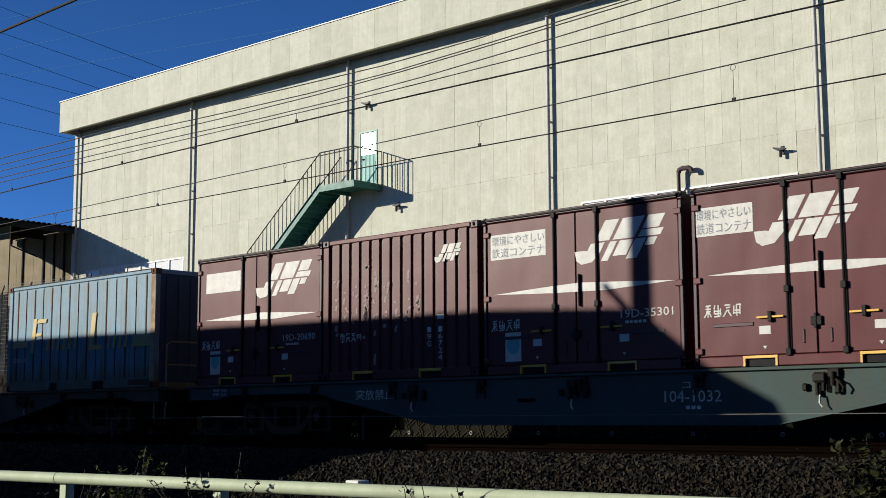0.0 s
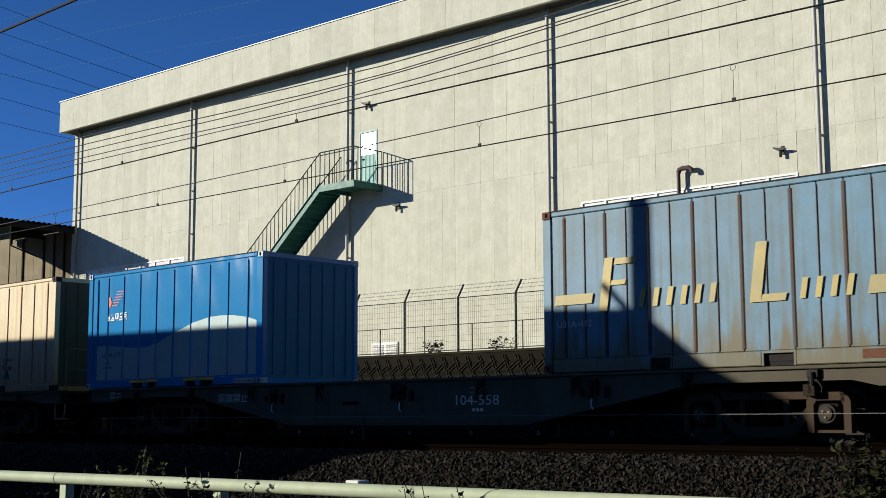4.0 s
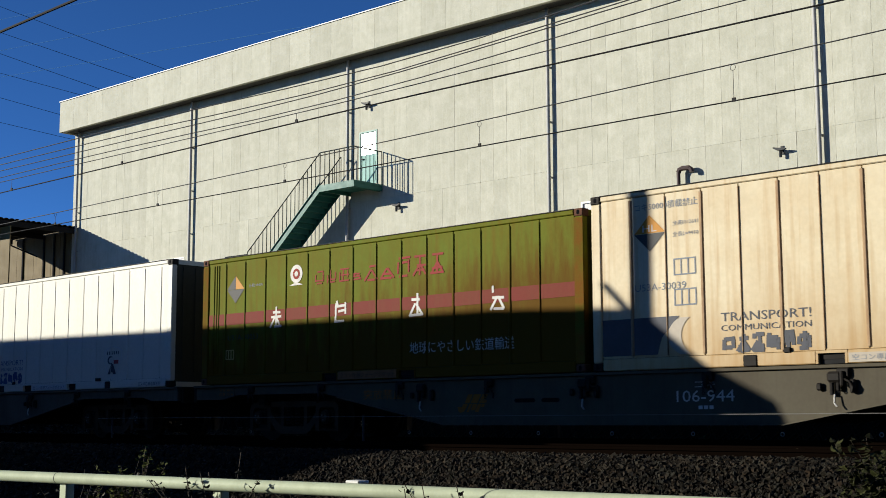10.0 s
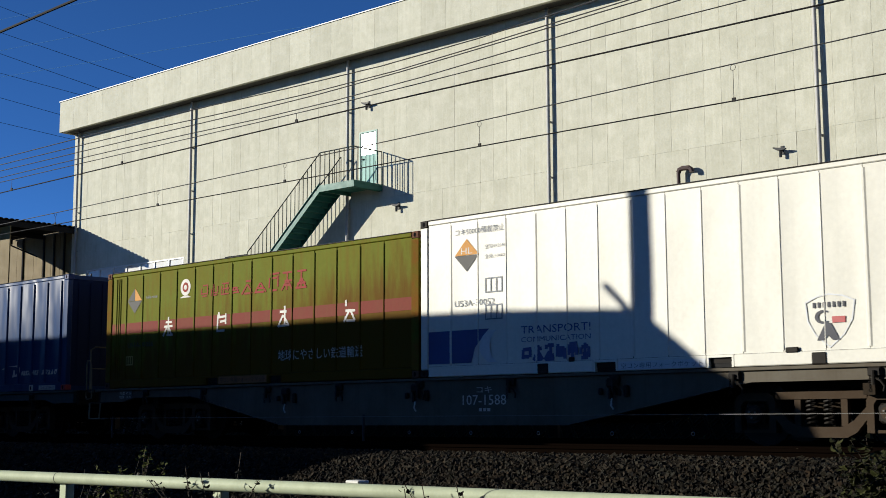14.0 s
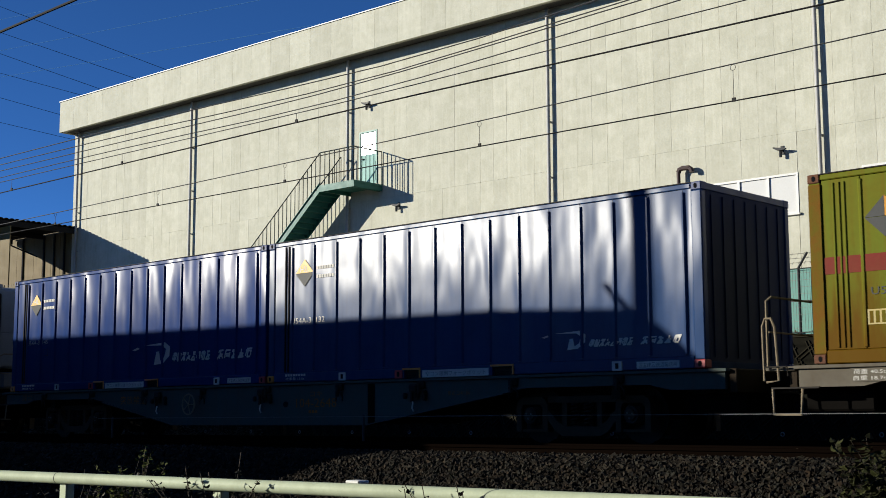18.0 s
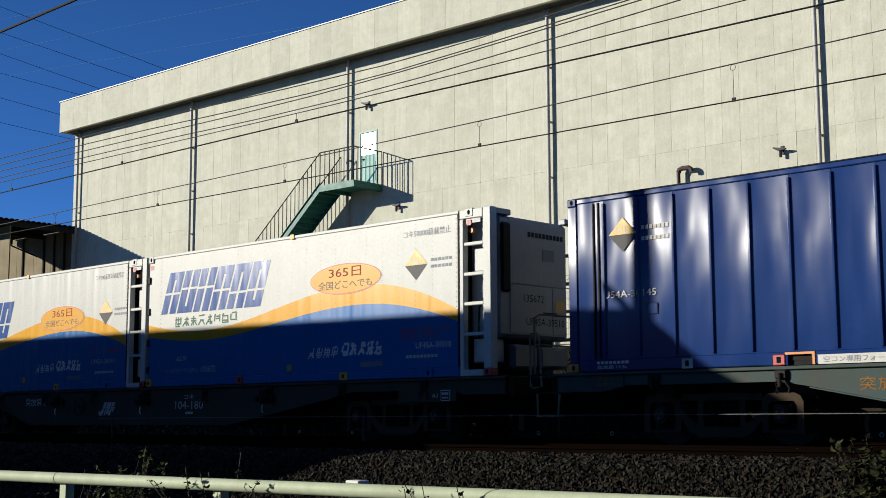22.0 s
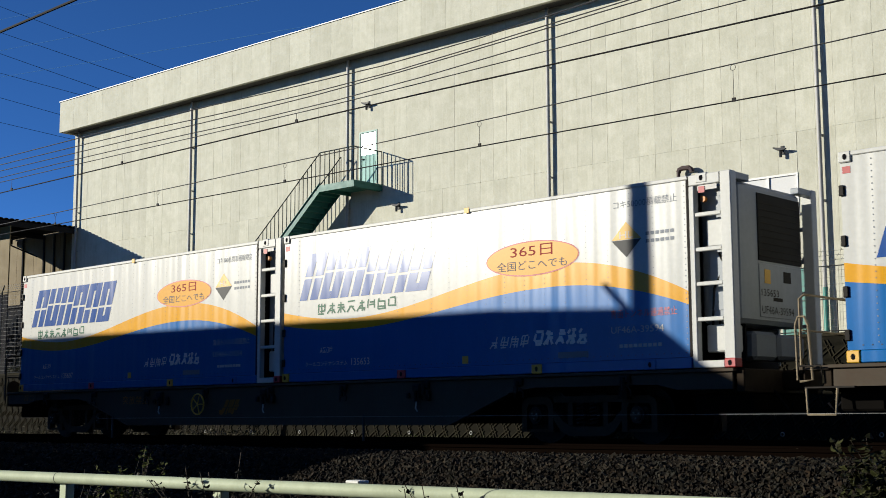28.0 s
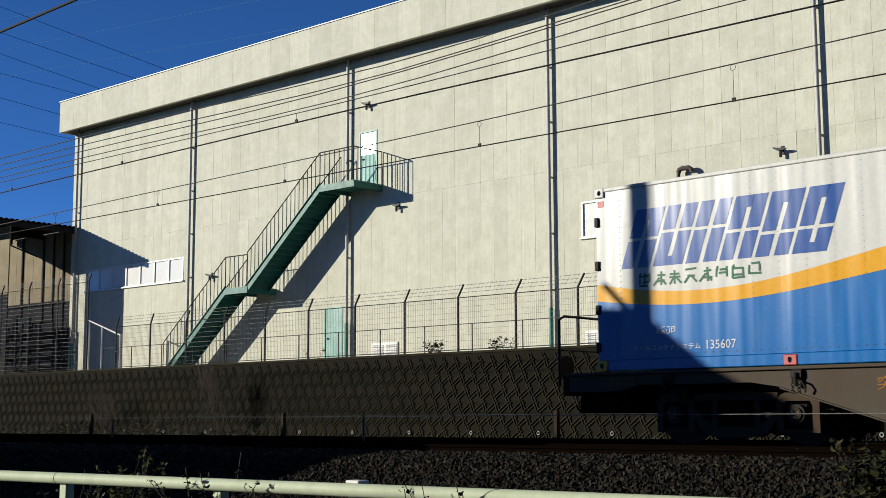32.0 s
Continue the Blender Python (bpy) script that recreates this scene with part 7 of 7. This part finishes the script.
    for a, b in slots:
        part("sill_slot_shade", Shape().flat([(a, 0.57), (b, 0.57), (b + 0.03, 0.60), (b, 0.63), (a, 0.63), (a - 0.03, 0.60)], sill_y - 0.004), BLACK, w, "flat black patch for the shade in a sill slot")
    if last:
        t = part("tail_disc", Shape().tube((-0.10, 0.30, 0.80), (-0.06, 0.30, 0.80), 0.01, 6).slab([(0.30 + 0.17 * math.cos(i * math.pi / 8), 1.10 + 0.17 * math.sin(i * math.pi / 8)) for i in range(16)], "x", -0.16, -0.12), BOGIE_MAT, w, "dark round tail marker")
        part("disc_arm", Shape().box(-0.13, -0.07, 0.27, 0.33, 0.75, 0.95), CAST_DARK, t)
        rx = -0.08
        part("rear_handrail", Shape().path([(rx, 0.06, 0.80), (rx, 0.06, 1.80), (rx + 0.02, 0.16, 1.86), (rx + 0.02, 2.2, 1.86), (rx, 2.3, 1.80), (rx, 2.3, 0.80)], 0.022, 6).tube((rx, 0.1, 1.35), (rx, 2.25, 1.35), 0.016, 6), CAST_DARK, w, "tubular end handrail")
    MOVING.append((w, xr, 0.0))
    return w


wagon(44.15, 63.9, WAGON_BLUE, "104-1032", "faded blue container flat wagon with white lettering", slots=((8.61, 8.94),))
wagon(24.17, 43.25, WAGON_GREY, "104-558", "dusty grey container flat wagon, partly empty deck", num_x=10.93, notice_x=4.63, slots=((8.23, 8.62),))
wagon(3.4, 23.05, WAGON_GREY, "106-944", "dusty grey-brown container flat wagon with orange company mark", mark=7.15, mark_mat=WORN_ORANGE, loads=("40.7t", "18.9t"), slots=((8.36, 8.73), (8.90, 9.20)))
wagon(-16.6, 2.95, WAGON_PALE, "107-1588", "pale grey container flat wagon with grimy bogies", num_x=10.72, knee=(3.8, 6.2, 6.7), bogie_in=2.45, front_step=False, rear_step=True)
wagon(-37.2, -17.5, WAGON_BLUE, "104-2648", "faded blue-grey container flat wagon with a handwheel", wheel_at=7.5, wheel_mat=STEP_PAINT, num_x=10.65, num_mat=WORN_ORANGE, num_w=1.10, mark_mat=WORN_ORANGE, knee=(4.25, 6.85, 7.15), holes=(10.36,), sill_strip=(12.56, 12.72), front_step=False, rear_step=True)
wagon(-57.75, -38.05, WAGON_RUST, "104-180", "dusty brown container flat wagon under refrigerated boxes", num_x=10.85, knee=(3.6, 5.15, 7.1), mark=8.04, wheel_at=7.42, wheel_mat=CAST_DARK, front_step=False, rear_step=True, berth="A1")
wagon(-78.75, -59.02, WAGON_RUST, "", "dusty brown container flat wagon at the train's end", wheel_at=7.72, last=True, knee=(3.6, 5.15, 5.32), mark=8.28, mark_mat=WORN_ORANGE)


def motions():
    for ob, x, z in MOVING:
        walk(ob, [(t, pose(x + run(t), SIDE, z)) for t in TIMES])
    step = 4.138 / 0.43
    for ob, x in WHEELSETS:
        walk(ob, [(i * 0.15, pose(x, 0, 0.37, 0, math.degrees(step * i * 0.15) % 360, 0)) for i in range(214)] + [(32.0, pose(x, 0, 0.37, 0, math.degrees(step * 32.0) % 360, 0))])


# ---- loose stones of the ballast shoulder ----
def stones(name, x0, x1, rows, gap, size, label, seed):
    """Crushed stones strewn over a stretch of the bank; rows: (y, z) along its slope."""
    rg = np.random.default_rng(seed)
    ys = np.array([r[0] for r in rows])
    zs = np.array([r[1] for r in rows])
    nx, ny = int((x1 - x0) / gap), int((ys[-1] - ys[0]) / gap * 1.15)
    px, py = np.meshgrid(np.linspace(x0, x1, nx), np.linspace(ys[0], ys[-1], ny))
    px, py = px.ravel() + rg.uniform(-0.5, 0.5, px.size) * gap, py.ravel() + rg.uniform(-0.5, 0.5, py.size) * gap
    n = px.size
    pz = np.interp(py, ys, zs) + rg.uniform(-0.01, 0.025, n)
    cube = np.array([(x, y, z) for z in (-1, 1) for y in (-1, 1) for x in (-1, 1)], float)
    v = cube[None] * rg.uniform(0.55, 1.15, (n, 8, 3))
    v *= (size * rg.uniform(0.55, 1.25, (n, 1, 1))) * rg.uniform(0.6, 1.2, (n, 1, 3))
    q = rg.normal(size=(n, 4))
    q /= np.linalg.norm(q, axis=1)[:, None]
    w, x, y, z = q.T
    rot = np.stack([np.stack([1 - 2 * (y * y + z * z), 2 * (x * y - z * w), 2 * (x * z + y * w)], -1),
                    np.stack([2 * (x * y + z * w), 1 - 2 * (x * x + z * z), 2 * (y * z - x * w)], -1),
                    np.stack([2 * (x * z - y * w), 2 * (y * z + x * w), 1 - 2 * (x * x + y * y)], -1)], 1)
    v = np.einsum("nij,nkj->nki", rot, v) + np.stack([px, py, pz], -1)[:, None]
    faces = np.array([(0, 2, 3, 1), (4, 5, 7, 6), (0, 1, 5, 4), (2, 6, 7, 3), (0, 4, 6, 2), (1, 3, 7, 5)])
    f = (faces[None] + 8 * np.arange(n)[:, None, None]).reshape(-1, 4)
    me = bpy.data.meshes.new(name)
    me.from_pydata(v.reshape(-1, 3).tolist(), [], f.tolist())
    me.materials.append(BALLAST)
    return tagged(new(name, me), label, "ballast", kind="stuff")


BANK = [(9.95, -0.99), (10.7, -0.64), (11.55, -0.20), (12.05, -0.12), (12.30, -0.125)]
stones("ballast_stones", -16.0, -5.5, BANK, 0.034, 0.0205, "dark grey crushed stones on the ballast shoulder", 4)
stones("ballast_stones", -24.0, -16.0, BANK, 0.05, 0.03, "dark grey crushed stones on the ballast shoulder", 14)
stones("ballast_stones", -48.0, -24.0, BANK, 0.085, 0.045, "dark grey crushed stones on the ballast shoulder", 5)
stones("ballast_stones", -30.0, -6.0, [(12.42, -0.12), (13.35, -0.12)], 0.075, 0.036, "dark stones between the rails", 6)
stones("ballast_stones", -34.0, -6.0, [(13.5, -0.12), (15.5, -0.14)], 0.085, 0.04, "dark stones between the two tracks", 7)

# ---- plants ----
LEAF = material("dark_green_leaf", (0.021, 0.037, 0.007), 0.7, spec=0.1, dirt=0.4, dirt_color=(0.0657, 0.0584, 0.0146), scale=6, island=0.5)
SHRUB = material("olive_shrub_leaf", (0.017, 0.020, 0.006), 0.7, spec=0.1, dirt=0.4, dirt_color=(0.045, 0.040, 0.016), scale=6, island=0.7)
FRESH = material("yellow_green_leaf", (0.0621, 0.073, 0.0146), 0.7, spec=0.1, dirt=0.4, scale=6, island=0.5)
DRY_LEAF = material("dull_dry_leaf", (0.0512, 0.0438, 0.0204), 0.7, dirt=0.5, scale=6, island=0.5)
VINE = material("dark_vine_leaf", (0.0102, 0.0109, 0.0065), 0.8, spec=0.1, scale=6, island=0.5)
STALK = material("dry_brown_stalk", (0.0365, 0.027, 0.0168), 0.9, scale=6, island=0.4)
GRASS = material("winter_grass", (0.0547, 0.0584, 0.0182), 0.8, scale=6, island=0.4)


def leaf(s, c, size, rnd, droop=0.3):
    """A pointed leaf, folded along its midrib."""
    a = Vector((rnd.uniform(-1, 1), rnd.uniform(-1, 1), rnd.uniform(-0.5, 0.6))).normalized()
    b = a.cross(Vector((rnd.uniform(-0.4, 0.4), rnd.uniform(-0.4, 0.4), 1))).normalized()
    up = a.cross(b)
    c = Vector(c)
    L, W = size, size * rnd.uniform(0.34, 0.50)
    p = [c, c + a * L * 0.35 + b * W + up * 0.12 * L, c + a * L * 0.75 + b * W * 0.7 + up * 0.08 * L, c + a * L - up * droop * L * 0.3, c + a * L * 0.75 - b * W * 0.7 + up * 0.08 * L, c + a * L * 0.35 - b * W + up * 0.12 * L, c + a * L * 0.5]
    s.add(p, [(0, 1, 6), (1, 2, 6), (2, 3, 6), (3, 4, 6), (4, 5, 6), (5, 0, 6)])


def bush(name, label, base, spread, height, stems, per, size, mat, seed, lean=(0, 0)):
    """Stems that rise from a patch of ground, set with leaves."""
    rnd = random.Random(seed)
    ob = thing(name, label, "plant")
    st, lv = Shape(), Shape()
    for i in range(stems):
        p = Vector((base[0] + rnd.uniform(-1, 1) * spread[0], base[1] + rnd.uniform(-1, 1) * spread[1], base[2]))
        d = Vector((rnd.uniform(-0.5, 0.5) + lean[0], rnd.uniform(-0.4, 0.4) + lean[1], 1)).normalized()
        h = height * rnd.uniform(0.45, 1.0)
        q = p
        for k in range(4):
            d = (d + Vector((rnd.uniform(-0.25, 0.25), rnd.uniform(-0.25, 0.25), -0.05))).normalized()
            e = q + d * h / 4
            st.tube(q, e, 0.006 * (1 - k * 0.2), 4, caps=False)
            for j in range(per):
                leaf(lv, q.lerp(e, rnd.random()) + Vector((rnd.uniform(-1, 1), rnd.uniform(-1, 1), rnd.uniform(-1, 1))) * size * 0.4, size * rnd.uniform(0.6, 1.2), rnd)
            q = e
    tagged(part("stalk", st, STALK, ob), kind="stuff")
    tagged(part("foliage", lv, mat, ob), kind="stuff")
    return ob


bush("roadside_shrub", "broad-leaved green shrub on the ballast bank", (-4.66, 10.5, -0.95), (0.30, 0.38), 1.18, 95, 17, 0.075, SHRUB, 3)
bush("roadside_shrub", "low green weeds on the ballast bank", (-5.7, 10.45, -0.95), (0.45, 0.35), 0.6, 26, 4, 0.055, LEAF, 4)
bush("weed", "small green weed behind the guard rail", (-13.75, 8.9, -1.03), (0.30, 0.25), 1.15, 26, 8, 0.06, FRESH, 5)
bush("weed", "small dry weed behind the guard rail", (-13.15, 8.9, -1.03), (0.35, 0.25), 0.95, 8, 2, 0.06, DRY_LEAF, 6)
bush("weed", "small dry weed behind the guard rail", (-14.3, 8.8, -1.03), (0.35, 0.25), 0.95, 10, 3, 0.06, DRY_LEAF, 7)
bush("vine", "dark creeper wound over the guard rail", (-6.57, 4.80, -0.62), (0.14, 0.02), 0.80, 22, 10, 0.030, VINE, 8)
bush("vine", "dark creeper wound over the guard rail", (-4.66, 4.93, -0.60), (0.09, 0.02), 0.68, 16, 9, 0.028, VINE, 9)
for i in range(9):
    bush("weed", "low dull weeds below the guard rail", (-10.4 + i * 0.5, 6.0 + (i % 3) * 0.4, -1.03), (0.25, 0.3), 0.72, 9, 3, 0.06, DRY_LEAF if i % 2 else LEAF, 30 + i)
for i in range(12):
    bush("weed", "small reddish weed among the ballast stones", (-21 + i * 1.25, 10.9 + 0.25 * (i % 4), -0.66 + 0.12 * (i % 4)), (0.2, 0.12), 0.22, 5, 3, 0.04, DRY_LEAF if i % 3 else LEAF, 60 + i)
# dry growth at the foot of the retaining wall
for i in range(10):
    bush("dry_shrub", "dry brown shrub at the foot of the wall", (-47 + i * 1.7, 24.6, -0.38), (0.9, 0.4), 0.9 if i in (3, 4, 6) else 0.6, 34, 3, 0.09, DRY_LEAF, 80 + i)
for i in range(5):
    bush("dry_shrub", "low green growth at the foot of the wall", (-28 + i * 2.9, 25.1, -0.38), (0.8, 0.25), 0.36, 16, 3, 0.07, LEAF, 95 + i)
# tufts in the yard, seen through the fence
for u, v, h in ((-37.0, 34.0, 1.3), (-18.9, 34.2, 1.5), (-22.3, 27.2, 0.7), (-24.6, 27.0, 0.6), (-46.8, 27.0, 0.6), (-18.2, 34.3, 1.2)):
    p = BM @ Vector((u, v, 2.02))
    bush("weed", "green weed growing in the factory yard", tuple(p), (0.3, 0.15), h, 12, 3, 0.10, GRASS, int(-u * 10))


def bare_bush(base, height, n, seed, label):
    """A leafless bush: forking twigs."""
    rnd = random.Random(seed)
    ob = thing("bare_bush", label, "bush")
    tr, tw = Shape(), Shape()

    def grow(p, d, l, r, depth):
        q = p + d * l
        (tr if depth == 3 else tw).tube(p, q, r, 5 if depth == 3 else 4, r * 0.7, caps=False)
        if depth:
            for k in range(3 if depth > 1 else 4):
                e = (d + Vector((rnd.uniform(-0.7, 0.7), rnd.uniform(-0.5, 0.5), rnd.uniform(-0.1, 0.5)))).normalized()
                grow(q - d * l * rnd.uniform(0, 0.4), e, l * rnd.uniform(0.55, 0.85), r * 0.62, depth - 1)
    for i in range(n):
        d = Vector((rnd.uniform(-0.5, 0.7), rnd.uniform(-0.3, 0.3), 1)).normalized()
        grow(Vector(base) + Vector((rnd.uniform(-0.1, 0.1), rnd.uniform(-0.1, 0.1), 0)), d, height * 0.42, 0.016, 3)
    part("trunk", tr, STALK, ob)
    tagged(part("twig", tw, STALK, ob), kind="stuff")
    return ob


bare_bush((-32.2, 24.2, -0.38), 2.6, 5, 3, "leafless bush of thin brown twigs at the wall")
bare_bush((-38.5, 24.4, -0.38), 1.8, 4, 4, "leafless bush of thin brown twigs at the wall")
grass = Shape()
rnd = random.Random(9)
for i in range(2600):
    x, y = rnd.uniform(-50, -12), rnd.uniform(23.3, 25.3)
    if x > -30 and rnd.random() < 0.6:
        continue
    h, w = rnd.uniform(0.1, 0.42), rnd.uniform(0.006, 0.012)
    dx, dy = rnd.uniform(-0.15, 0.15), rnd.uniform(-0.1, 0.1)
    grass.add([(x - w, y, -0.40), (x + w, y, -0.40), (x + dx, y + dy, -0.40 + h)], [(0, 1, 2)])
solid("dry_grass", grass, GRASS, "thin dry grass before the retaining wall", "grass", kind="stuff")

motions()
